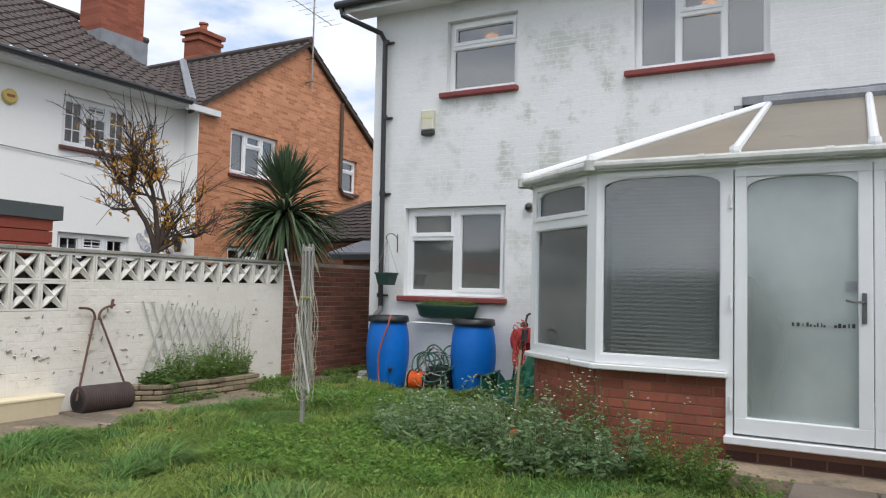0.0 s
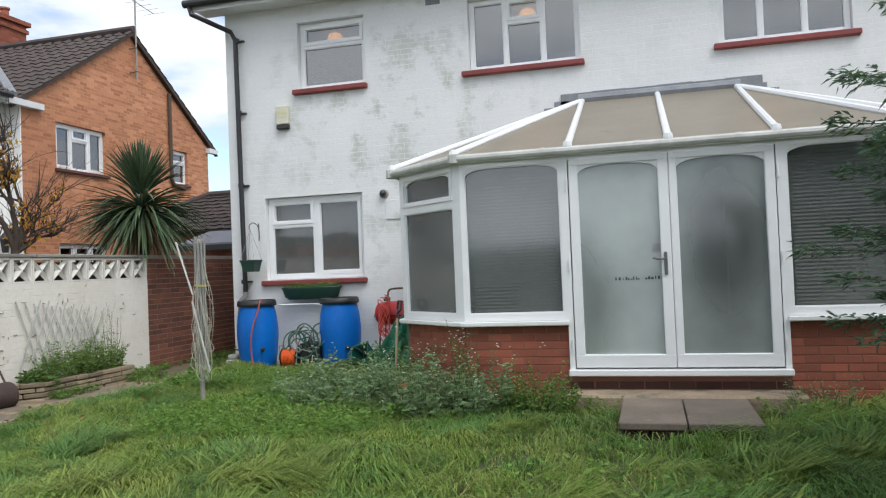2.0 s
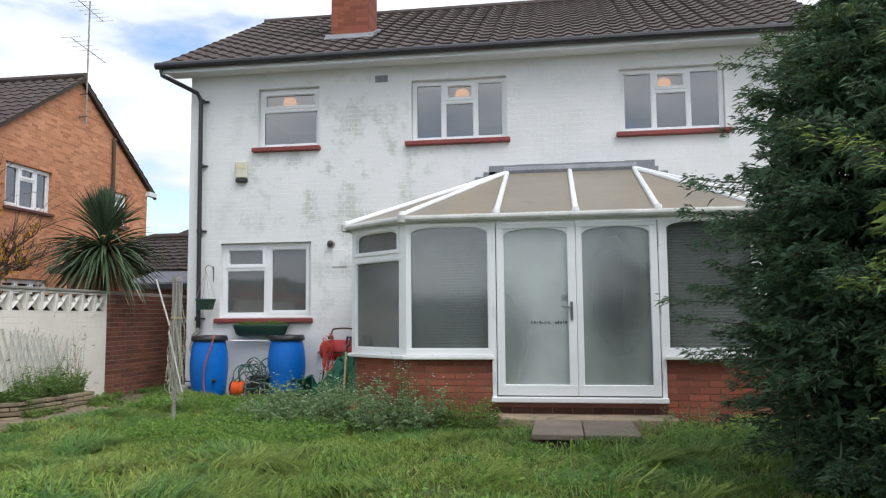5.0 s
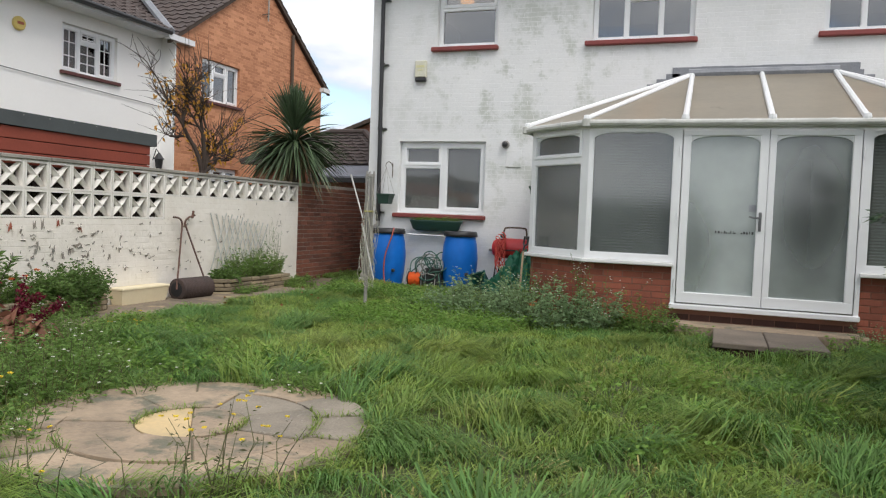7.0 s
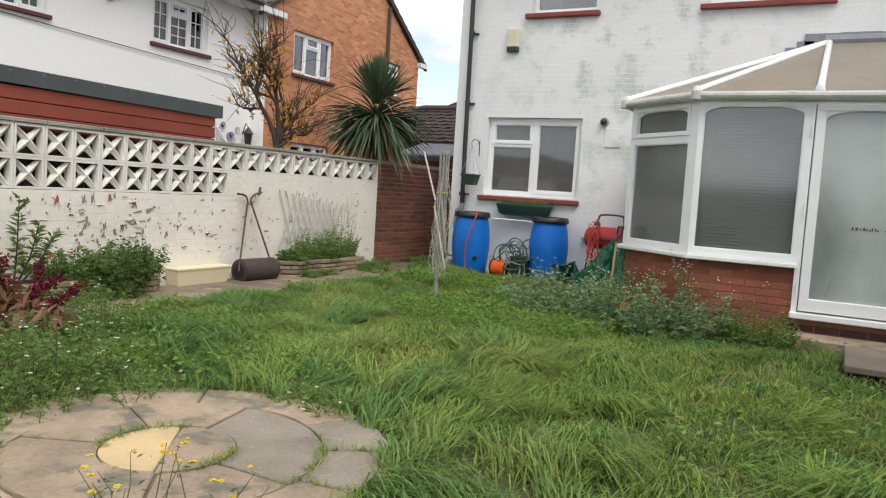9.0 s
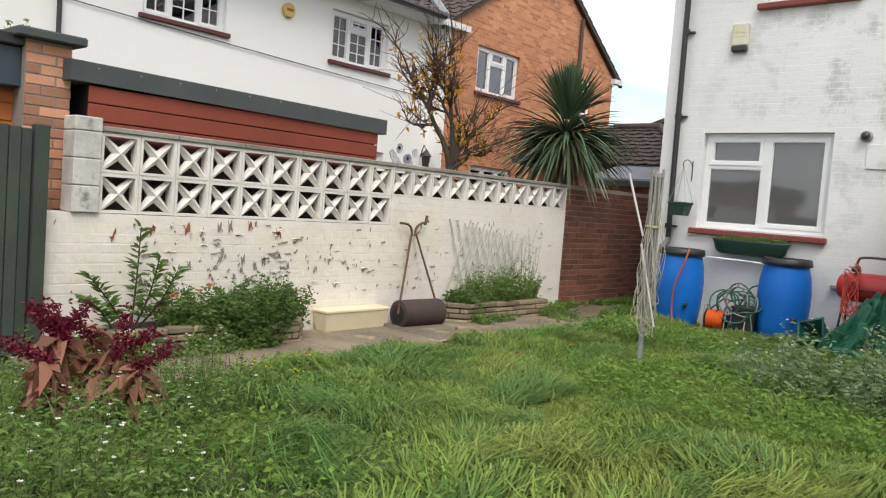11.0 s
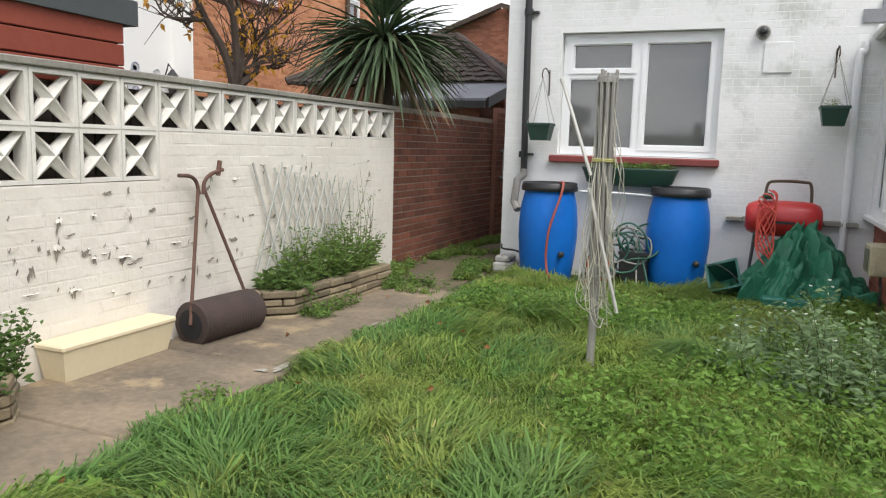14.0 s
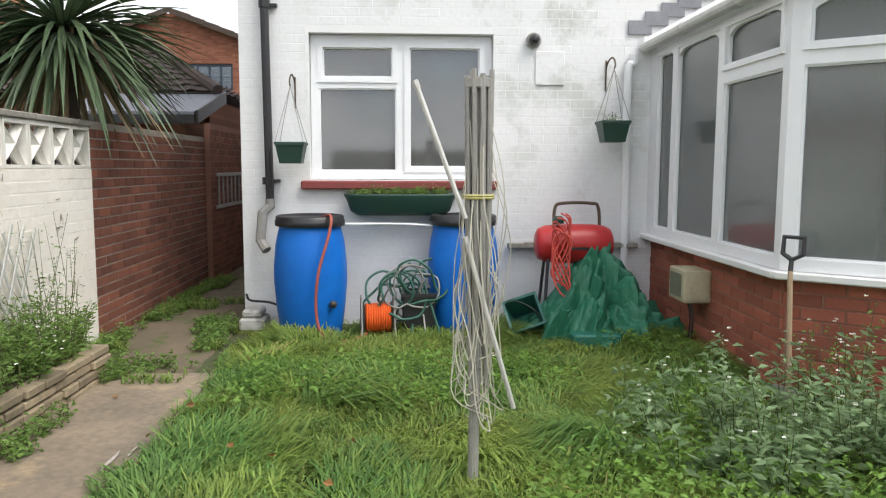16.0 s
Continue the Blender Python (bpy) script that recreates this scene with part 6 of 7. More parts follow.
ct = thing("plant_trough", (-0.70, -4.64, -0.05), "empty cream plastic plant trough with lid", "trough")
bm = bmesh.new()
lo = [bm.verts.new(p) for p in ((-0.79, -5.02, -0.022), (-0.64, -5.02, -0.022), (-0.64, -4.27, -0.022), (-0.79, -4.27, -0.022))]
hi = [bm.verts.new(p) for p in ((-0.81, -5.05, 0.15), (-0.61, -5.05, 0.15), (-0.61, -4.24, 0.15), (-0.81, -4.24, 0.15))]
for k in range(4):
    bm.faces.new((lo[k], lo[(k + 1) % 4], hi[(k + 1) % 4], hi[k]))
bm.faces.new(lo[::-1])
bm.faces.new(hi)
part("body", bm, M_CREAM, ct)
bm = bmesh.new()
box(bm, -0.812, -0.60, -5.06, -4.23, 0.150, 0.182, 0.008)
part("rim", bm, M_CREAM, ct)


def stone_bed(name, label, outline, courses, seed):
    """A low bed edged with courses of thin walling stone."""
    t = thing(name, (outline[0][0], outline[0][1], -0.05), label, "planter")
    r = random.Random(seed)
    h = 0.058
    for c in range(courses):
        for (ax, ay), (bx, by) in zip(outline, outline[1:]):
            u = Vector((bx - ax, by - ay, 0))
            l = u.length
            m = plane_pose((ax, ay, -0.05 + c * h), u, (u.y, -u.x, 0))
            s = -0.1 * (c % 2)
            while s < l - 0.02:
                w = r.uniform(0.16, 0.34)
                a, b = max(s, 0), min(s + w, l)
                s += w
                if b - a < 0.03:
                    continue
                bm = bmesh.new()
                o = r.uniform(-0.012, 0.012)
                box(bm, a + 0.004, b - 0.004, -0.10, o, 0.004, h - r.uniform(0.002, 0.01), 0.008, m=m)
                part("stone", bm, M_STONE, t)
    bm = bmesh.new()
    pts = [(p[0], p[1], -0.04) for p in outline]
    cx = -0.80
    inner = [(max(p[0] - 0.07, cx), p[1], -0.04) for p in outline]
    prism(bm, inner, (0, 0, courses * h - 0.03))
    part("soil", bm, M_SOIL, t)
    return t


bed1 = [(-0.81, -3.36), (-0.66, -3.40), (-0.43, -3.18), (-0.40, -1.66), (-0.80, -1.60)]
stone_bed("raised_bed", "low stone edged bed with green weeds by wall", bed1, 4, 5)
bed2 = [(-0.81, -7.2), (-0.42, -7.15), (-0.36, -5.55), (-0.50, -5.40), (-0.81, -5.38)]
stone_bed("raised_bed", "low stone edged bed under leafy shrub", bed2, 4, 6)

# White lattice leaning on the wall.
tl = thing("trellis", (wx0 + 0.03, -2.5, 0.3), "white painted expanding lattice trellis on wall", "trellis")
for k in range(9):
    for s in (-1, 1):
        bm = bmesh.new()
        y0_ = -3.02 + k * 0.135
        a = Vector((wx0 + 0.020 + (0.010 if s > 0 else 0), y0_ - s * 0.16 + 0.0, 0.28))
        b = a + Vector((0, s * 0.34, 0.82 - 0.02 * k))
        d = (b - a).normalized()
        side = Vector((0, d.z, -d.y)) * 0.009
        prism(bm, [a - side, a + side, b + side, b - side], (0.007, 0, 0))
        part("lath", bm, M_UPVC_OLD, tl)
# Flaked paint: bared patches, most with a curl of paint lifting off their upper edge.
rc = random.Random(31)
M_FLAKE = mat("bare_old_paint_patch", (0.34, 0.30, 0.25), (0.15, 0.13, 0.11), 0.9, big=9, fine=50, bump=0.4)
for k in range(210):
    if k < 6:
        y, z, w, h = -7.0 + 0.30 * k, rc.uniform(0.84, 0.95), 0.032, 0.036
    elif k < 150:
        y, z = rc.gauss(-5.4, 0.95), rc.uniform(0.32, 0.97) if k % 2 else min(max(rc.gauss(0.60, 0.10), 0.3), 0.97)
        big = rc.random() ** 2
        w, h = (0.010 + 0.06 * big, 0.004 + 0.012 * rc.random()) if k % 3 else (0.008 + 0.02 * big, 0.010 + 0.035 * big)
    else:
        y, z = rc.uniform(-4.4, -0.95), rc.uniform(0.2, 1.25)
        w, h = (rc.uniform(0.012, 0.055), rc.uniform(0.004, 0.012)) if k % 3 else (rc.uniform(0.008, 0.02), rc.uniform(0.012, 0.030))
    if not -7.45 < y < -0.85:
        continue
    n = 12
    rad = [rc.uniform(0.45, 1.15) for _ in range(n)]
    bm = bmesh.new()
    prism(bm, [(wx0 + 0.0008, y + w * rad[i] * math.cos(2 * math.pi * i / n), z + h * rad[i] * math.sin(2 * math.pi * i / n) + h * 0.8 * math.sin(5 * rad[0] * math.cos(2 * math.pi * i / n))) for i in range(n)], (0.002, 0, 0))
    patch = part("flaked_patch", bm, M_BRICK_RED if k < 6 and k != 3 else M_FLAKE if k % 4 else M_COPING, gwall)
    if k % 4 == 1 and k > 5:
        bm = bmesh.new()
        top = [(y + w * (-0.95 + 1.9 * i / 5), z + h * rc.uniform(0.6, 1.0)) for i in range(6)]
        lip = [(wx0 + rc.uniform(0.003, 0.011), yy + rc.uniform(-0.004, 0.004), zz - h * rc.uniform(0.3, 0.9)) for yy, zz in top]
        for (ya_, za_), (yb_, zb_), la, lb in zip(top, top[1:], lip, lip[1:]):
            prism(bm, [(wx0 + 0.001, ya_, za_), (wx0 + 0.001, yb_, zb_), lb, la], (0.0015, 0, 0.001))
        part("paint_curl", bm, M_OLD_WHITE, patch)

# Doorstep of two flags before the conservatory doors.
ds = thing("doorstep", (6.45, -3.6, -0.05), "two grey paving flags forming a doorstep", "step")
for x0, x1 in ((5.94, 6.43), (6.44, 6.96)):
    bm = bmesh.new()
    box(bm, x0, x1, -4.48, -3.44, 0.03, 0.085, 0.008)
    part("flag", bm, M_FLAG, ds)
bm = bmesh.new()
for k in range(5):
    box(bm, 5.97 + k * 0.2, 6.155 + k * 0.2, -4.43, -3.50, -0.07, 0.028, 0.006)
part("support", bm, M_BRICK_DARK, ds)
bm = bmesh.new()
box(bm, 5.40, 7.46, -3.42, -3.06, -0.06, 0.10, 0.02)
tagged(part("step_base", bm, M_CIRCLE), "rough worn concrete base below door", "step")

# Round patio of stones.
cp = thing("circular_patio", (3.2, -8.62, -0.05), "circular patio of worn buff paving stones", "patio", kind="structure")
CC = (3.2, -8.62)


def sector(r0, r1, a0, a1, top, material, label=""):
    bm = bmesh.new()
    n = max(int((a1 - a0) / 0.12), 2)
    g0, g1 = 0.005 / max(r0, 0.05), 0.005 / r1
    pts = [(CC[0] + (r0 + 0.004) * math.cos(a), CC[1] + (r0 + 0.004) * math.sin(a), -0.09) for a in np.linspace(a0 + g0, a1 - g0, n + 1)]
    pts += [(CC[0] + (r1 - 0.004) * math.cos(a), CC[1] + (r1 - 0.004) * math.sin(a), -0.09) for a in np.linspace(a1 - g1, a0 + g1, n + 1)]
    prism(bm, pts, (0, 0, top + 0.09))
    bmesh.ops.bevel(bm, geom=[e for e in bm.edges if all(v.co.z > -0.05 for v in e.verts)], offset=0.006, segments=1, affect="EDGES")
    part("paving_stone", bm, material, cp, label)


rs = random.Random(17)
bm = bmesh.new()
lathe(bm, [(1.0, 0.0), (1.0, 0.062)], (CC[0], CC[1], -0.09), 48)
part("bedding", bm, mat("sandy_joint", (0.16, 0.13, 0.085), (0.09, 0.085, 0.05), 0.95, big=5, fine=60, bump=0.5), cp, "sandy mossy joint filling")
for k in range(12):
    sector(0.70, 1.02, k * math.pi / 6 + 0.1, (k + 1) * math.pi / 6 + 0.1, -0.020 + rs.uniform(-0.008, 0.008), M_CIRCLE_GREY if k in (0, 1) else M_CIRCLE)
for k in range(7):
    sector(0.30, 0.70, k * 2 * math.pi / 7, (k + 1) * 2 * math.pi / 7, -0.018 + rs.uniform(-0.006, 0.006), M_CIRCLE_GREY if k in (0, 1) else M_CIRCLE)
for k in range(2):
    sector(0.0, 0.30, k * math.pi + 2.2, (k + 1) * math.pi + 2.2, -0.016, M_CIRCLE_PALE if k == 0 else M_CIRCLE)

# Lit lamps in the upper rooms.
for x, z in ((1.42, 5.13), (4.60, 5.12), (8.05, 5.12)):
    lp = thing("ceiling_lamp", (x, 1.2, HTOP - 0.06), "lit warm ceiling lamp in upstairs room", "lamp", "lit upstairs lamps")
    bm = bmesh.new()
    lathe(bm, [(0.07, -0.09), (0.12, -0.06), (0.13, 0.0), (0.10, 0.06), (0.05, 0.08)], (x, 1.2, z), 16)
    part("shade", bm, M_LAMP, lp, smooth=True)
    bm = bmesh.new()
    lathe(bm, [(0.05, 0.085), (0.05, HTOP - 0.062 - z)], (x, 1.2, z), 12)
    part("fitting", bm, M_UPVC, lp)

# Small things at the foot of the house and by the patio.
for q in ((0.12, 0.33, -0.30, -0.02, -0.05, 0.06), (0.14, 0.30, -0.28, -0.03, 0.062, 0.13)):
    tagged(part("rubble_stone", box(bmesh.new(), *q, 0.018), M_PILASTER), "white painted rubble stone at house corner", "stone", "rubble at the house corner")
tube_thing("thin_pipe", [(0.13, -0.02, 0.22), (0.2, -0.2, 0.2), (0.36, -0.28, 0.2), (0.48, -0.36, 0.18)], 0.010, M_BLACK, "thin dark pipe running behind blue barrel", "pipe")
fp = thing("terracotta_pot", (1.6, -8.74, -0.05), "small terracotta flower pot among weeds", "pot")
bm = bmesh.new()
lathe(bm, [(0.08, 0.0), (0.115, 0.16)], (1.6, -8.74, -0.05), 20)
part("body", bm, M_BRICK_POT, fp, smooth=True)
bm = bmesh.new()
lathe(bm, [(0.12, 0.16), (0.138, 0.165), (0.138, 0.20), (0.125, 0.205), (0.11, 0.19)], (1.6, -8.74, -0.05), 20)
part("rim", bm, M_BRICK_POT, fp, smooth=True)

# ---- plants ----


def leaf_mat(name, a, b, sub=0.3, isl=0.35, rough=0.55, big=1.2):
    return mat(name, a, b, rough, big=big, fine=20, bump=0.0, island=isl, sub=sub, spec=0.3)


M_GRASS = leaf_mat("grass_blade", (0.128, 0.262, 0.056), (0.280, 0.325, 0.086), 0.45, 0.40, big=1.0)
M_DRY = leaf_mat("dry_grass_blade", (0.44, 0.38, 0.15), (0.34, 0.30, 0.12), 0.3, 0.3)
M_WEED = leaf_mat("grey_green_weed_leaf", (0.27, 0.37, 0.20), (0.19, 0.29, 0.135), 0.5)
M_HERB = leaf_mat("green_herb_leaf", (0.21, 0.32, 0.085), (0.14, 0.245, 0.062), 0.48)
M_BROAD = leaf_mat("bright_broad_leaf", (0.21, 0.345, 0.075), (0.16, 0.28, 0.058), 0.45)
M_SHRUB = leaf_mat("shrub_leaf", (0.150, 0.235, 0.062), (0.090, 0.165, 0.045), 0.42)
M_STEM = leaf_mat("green_stem", (0.13, 0.15, 0.06), (0.10, 0.09, 0.045), 0.1)
M_WHITE_FLOWER = leaf_mat("white_petal", (0.80, 0.80, 0.74), (0.72, 0.72, 0.62), 0.2, 0.1)
M_YELLOW_FLOWER = leaf_mat("yellow_petal", (0.80, 0.62, 0.06), (0.70, 0.50, 0.04), 0.2, 0.1)
M_ORANGE_FLOWER = leaf_mat("orange_petal", (0.75, 0.22, 0.08), (0.65, 0.18, 0.07), 0.2, 0.1)
M_AMARANTH = leaf_mat("crimson_plume", (0.17, 0.008, 0.030), (0.10, 0.005, 0.018), 0.1, 0.3)
M_RED_LEAF = leaf_mat("bronze_red_leaf", (0.33, 0.135, 0.095), (0.20, 0.11, 0.065), 0.3, 0.45)
M_YEW = leaf_mat("dark_conifer_needle", (0.098, 0.165, 0.095), (0.064, 0.118, 0.066), 0.35, 0.45)
M_YEW_TIP = leaf_mat("fresh_conifer_tip", (0.15, 0.21, 0.06), (0.09, 0.14, 0.05), 0.2, 0.3)
M_GOLD_CONIFER = leaf_mat("yellow_green_conifer", (0.20, 0.27, 0.06), (0.12, 0.18, 0.045), 0.25, 0.3)
M_AUTUMN = leaf_mat("yellow_autumn_leaf", (0.66, 0.36, 0.045), (0.45, 0.22, 0.04), 0.35, 0.3)
M_PALM = leaf_mat("sword_leaf", (0.105, 0.148, 0.074), (0.056, 0.090, 0.050), 0.12, 0.4, 0.35)
M_FALLEN = leaf_mat("brown_fallen_leaf", (0.34, 0.17, 0.06), (0.22, 0.11, 0.05), 0.2, 0.4)
M_PALM_DRY = leaf_mat("dry_sword_leaf", (0.30, 0.24, 0.14), (0.20, 0.15, 0.09), 0.1, 0.3)
rng = np.random.default_rng(5)


def unit(v):
    return v / np.maximum(np.linalg.norm(v, axis=-1, keepdims=True), 1e-9)


def leaves(name, c, d, l, w, material, parent=None, label="", fold=0.25, curl=0.15):
    """Many folded leaves: a root c, a direction d, a length and a width each."""
    c, d = np.asarray(c, float), unit(np.asarray(d, float))
    l, w = np.broadcast_to(l, len(c))[:, None], np.broadcast_to(w, len(c))[:, None]
    side = unit(np.cross(d, rng.normal(size=d.shape)))
    up = np.cross(side, d)
    mid = c + d * l * 0.45
    tip = c + d * l - np.array([0, 0, 1.0]) * l * curl
    v = np.stack([c, mid + side * w / 2 + up * w * fold, tip, mid - side * w / 2 + up * w * fold], 1).reshape(-1, 3)
    q = np.arange(len(c) * 4).reshape(-1, 4)
    return part(name, mesh_np(name, v, q, material), material, parent, label)


def blades(name, root, lean, h, w, material, bend=0.5):
    """Many grass blades of three joints, each arching over along its lean."""
    n = len(root)
    lean = unit(lean)
    side = np.stack([-lean[:, 1], lean[:, 0], np.zeros(n)], 1) * (w / 2)[:, None]
    up = np.array([0, 0, 1.0])
    b = np.broadcast_to(bend, n)[:, None]
    hh = h[:, None]
    low = root + up * hh * 0.45 + lean * hh * b * 0.20
    mid = root + up * hh * (0.82 - 0.16 * b) + lean * hh * b * 0.66
    tip = root + up * hh * (1 - 0.60 * b) + lean * hh * b * 1.25
    v = np.stack([root - side * 0.8, root + side * 0.8, low - side, low + side, mid - side * 0.8, mid + side * 0.8, tip], 1).reshape(-1, 3)
    k = np.arange(n)[:, None] * 7
    f = np.concatenate([k + [0, 1, 3], k + [0, 3, 2], k + [2, 3, 5], k + [2, 5, 4], k + [4, 5, 6]], 1).reshape(-1, 3)
    return part(name, mesh_np(name, v, f, material), material)


def wave(x, y, s, seed):
    """A soft pattern over the plan, about -1 to 1."""
    r = np.random.default_rng(seed)
    t = 0
    for _ in range(6):
        a, p, k = r.uniform(0, 6.28), r.uniform(0, 6.28), s * r.uniform(0.5, 1.6)
        t = t + np.sin((x * np.cos(a) + y * np.sin(a)) * k + p)
    return t / 3.2


def ground_z(x, y):
    return np.array([lawn_z(a, b) for a, b in zip(x, y)])


def on_lawn(x, y):
    edge = 0.27 + 0.09 * wave(y, y * 0.3, 3.0, 3) + 0.05 * wave(y, y * 0, 9.0, 4)
    edge = np.where(y > -1.75, 0.26 - (y + 1.75) * 0.12, edge)
    edge = np.where(y < -6.3, 0.38, edge)
    ok = (x > edge) & ~((x > 3.52) & (x < 9.4) & (y > -2.4)) & ~((x > 4.4) & (x < 8.5) & (y > -3.14))
    ok &= ~((np.abs(x - 3.58) < 1.2) & (y > -3.14 + (4.46 - x) * 0.84) & (x > 3.55))
    rr_ = np.hypot(x - CC[0], y - CC[1])
    ok &= rr_ > 0.955 + 0.07 * wave(x, y, 7, 9)
    ok &= ~((x > 5.92) & (x < 6.98) & (y > -4.50)) & ~((x > 5.4) & (x < 7.5) & (y > -3.46))
    ok &= np.hypot(x - 0.74, y + 0.44) > 0.3
    ok &= y < -0.12
    return ok


rng = np.random.default_rng(70)
CELLS = np.stack([rng.uniform(0.2, 12.0, 900), rng.uniform(-12.6, -0.1, 900)], 1)
CELL_WAY = 1.6 * wave(CELLS[:, 0], CELLS[:, 1], 0.9, 23) + rng.normal(0, 1.1, 900)
CELL_SIZE = np.clip(0.55 + 0.3 * wave(CELLS[:, 0], CELLS[:, 1], 1.2, 21) + rng.normal(0, 0.34, 900), 0.18, 1.45)
CELL_TONE = 0.5 * wave(CELLS[:, 0], CELLS[:, 1], 1.4, 31) + rng.normal(0, 0.45, 900)


def lawn(tufts, per, seed, hmin, hmax, material, label, width=(0.0045, 0.0092), loose=60000, tone=(-9, 9)):
    """Tussocks on patches of the lawn: the blades of a patch fall one way, highest in its middle, with loose blades between."""
    global rng
    rng = np.random.default_rng(seed)
    near = rng.random(tufts) < 0.42
    tx = np.where(near, rng.uniform(0.15, 5.0, tufts), rng.uniform(0.15, 10.6, tufts))
    ty = np.where(near, rng.uniform(-6.6, -0.4, tufts), rng.uniform(-12.3, -0.1, tufts))
    dist = np.hypot(tx[:, None] - CELLS[:, 0], ty[:, None] - CELLS[:, 1])
    cell = dist.argmin(1)
    core = np.clip(1.12 - 2.0 * dist.min(1), 0.35, 1.12)
    size = np.clip(CELL_SIZE[cell] * core + rng.normal(0, 0.12, tufts), 0.03, 1.35)
    tip_way = CELL_WAY[cell] + rng.normal(0, 0.45, tufts)
    fall = np.clip(1.0 + 0.35 * (CELL_SIZE[cell] - 0.5) + rng.normal(0, 0.25, tufts), 0.2, 1.4)
    mine = (CELL_TONE[cell] + rng.normal(0, 0.38, tufts))
    mine = (mine >= tone[0]) & (mine < tone[1])
    tx, ty, size, tip_way, fall = (v[mine] for v in (tx, ty, size, tip_way, fall))
    k = np.repeat(np.arange(len(tx)), per)
    n = len(k)
    r, a = 0.095 * np.sqrt(rng.random(n)) * (0.7 + 0.6 * size[k]), rng.uniform(0, 6.283, n)
    x, y = tx[k] + r * np.cos(a), ty[k] + r * np.sin(a)
    lx = 0.5 * np.cos(a) + (0.5 + fall[k]) * np.cos(tip_way[k]) + rng.normal(0, 0.4, n)
    ly = 0.5 * np.sin(a) + (0.5 + fall[k]) * np.sin(tip_way[k]) + rng.normal(0, 0.4, n)
    h = (hmin + (hmax - hmin) * size[k]) * rng.uniform(0.55, 1.2, n) * np.where((x < 5) & (y > -6.6), 0.80, 1.0)
    bend = np.clip(fall[k] + rng.normal(0, 0.2, n), 0.15, 1.4)
    ux, uy = rng.uniform(0.2, 10.6, loose), rng.uniform(-12.3, -0.1, loose)
    ua = rng.uniform(0, 6.283, loose)
    x, y = np.r_[x, ux], np.r_[y, uy]
    lx, ly = np.r_[lx, np.cos(ua)], np.r_[ly, np.sin(ua)]
    h, bend = np.r_[h, rng.uniform(0.05, 0.15, loose)], np.r_[bend, rng.uniform(0.3, 1.1, loose)]
    keep = on_lawn(x, y) & (rng.random(len(x)) < np.where((x > 9.8) | (y < -11.8), 0.4, 1.0))
    x, y, lx, ly, h, bend = (v[keep] for v in (x, y, lx, ly, h, bend))
    lx = lx - np.where(x < 0.5, 0.9, 0.0) * (y < -1.4)
    h = h * np.clip((x - 0.1) / 0.40, 0.6, 1)
    n = len(x)
    lean = np.stack([lx, ly, np.zeros(n)], 1)
    root = np.stack([x, y, ground_z(x, y) - 0.01], 1)
    g = blades("grass", root, lean, h, rng.uniform(*width, n) * (0.8 + 1.2 * h), material, bend)
    return tagged(g, label, "grass", kind="stuff")


M_GRASS_BLUE = leaf_mat("cool_grass_blade", (0.108, 0.240, 0.062), (0.185, 0.290, 0.082), 0.45, 0.40, big=1.0)
M_GRASS_GOLD = leaf_mat("warm_grass_blade", (0.195, 0.315, 0.060), (0.310, 0.355, 0.092), 0.45, 0.40, big=1.0)
lawn(9800, 46, 71, 0.06, 0.27, M_GRASS, "long uncut green lawn grass lying in tussocks", tone=(-0.22, 0.30))
lawn(9800, 46, 73, 0.06, 0.28, M_GRASS_BLUE, "lush blue-green tussocks of long lawn grass", loose=12000, tone=(-9, -0.22))
lawn(9800, 46, 74, 0.06, 0.26, M_GRASS_GOLD, "yellow-green tussocks of long lawn grass", loose=12000, tone=(0.30, 9))
lawn(420, 16, 72, 0.06, 0.22, M_DRY, "dry straw-coloured grass blades among the lawn", loose=3000)


def fringe():
    """Grass in joints and along the foot of walls and the passage."""
    n = 18000
    x = np.concatenate([rng.uniform(-0.80, -0.55, n // 3), rng.uniform(-0.8, 0.1, n // 3), rng.uniform(-0.05, 0.12, n // 3)])
    y = np.concatenate([rng.uniform(-1.55, 3, n // 3), rng.uniform(-1.9, 1.5, n // 3), rng.uniform(-1.2, 4, n // 3)])
    k = (wave(x, y, 5, 41) + 0.4 * wave(x, y, 14, 42)) > 0.1
    x, y = x[k], y[k]
    a = rng.uniform(0, 6.28, len(x))
    g = blades("grass", np.stack([x, y, np.full(len(x), -0.04)], 1), np.stack([np.cos(a), np.sin(a), 0 * a], 1), rng.uniform(0.03, 0.11, len(x)), rng.uniform(0.006, 0.014, len(x)), M_GRASS, 0.7)
    tagged(g, "low weeds and moss along side passage", "weeds", kind="stuff")
    n = 2600
    a = rng.uniform(0, 6.28, n)
    pick = rng.random(n) < 0.75
    r = np.where(pick, rng.choice([0.30, 0.70, 1.0], n) + rng.normal(0, 0.012, n), rng.uniform(0.3, 1, n))
    spoke = ~pick
    a = np.where(spoke, rng.integers(0, 12, n) * math.pi / 6 + 0.1 + rng.normal(0, 0.012, n), a)
    r = np.where(spoke, rng.uniform(0.70, 1.02, n), r)
    x, y = CC[0] + r * np.cos(a), CC[1] + r * np.sin(a)
    k = wave(x, y, 6, 43) > 0.1
    x, y = x[k], y[k]
    a = rng.uniform(0, 6.28, len(x))
    g = blades("grass", np.stack([x, y, np.full(len(x), -0.05)], 1), np.stack([np.cos(a), np.sin(a), 0 * a], 1), rng.uniform(0.04, 0.10, len(x)), rng.uniform(0.003, 0.006, len(x)), M_GRASS, 0.6)
    tagged(g, "grass tufts in joints of round patio", "grass", kind="stuff")


fringe()


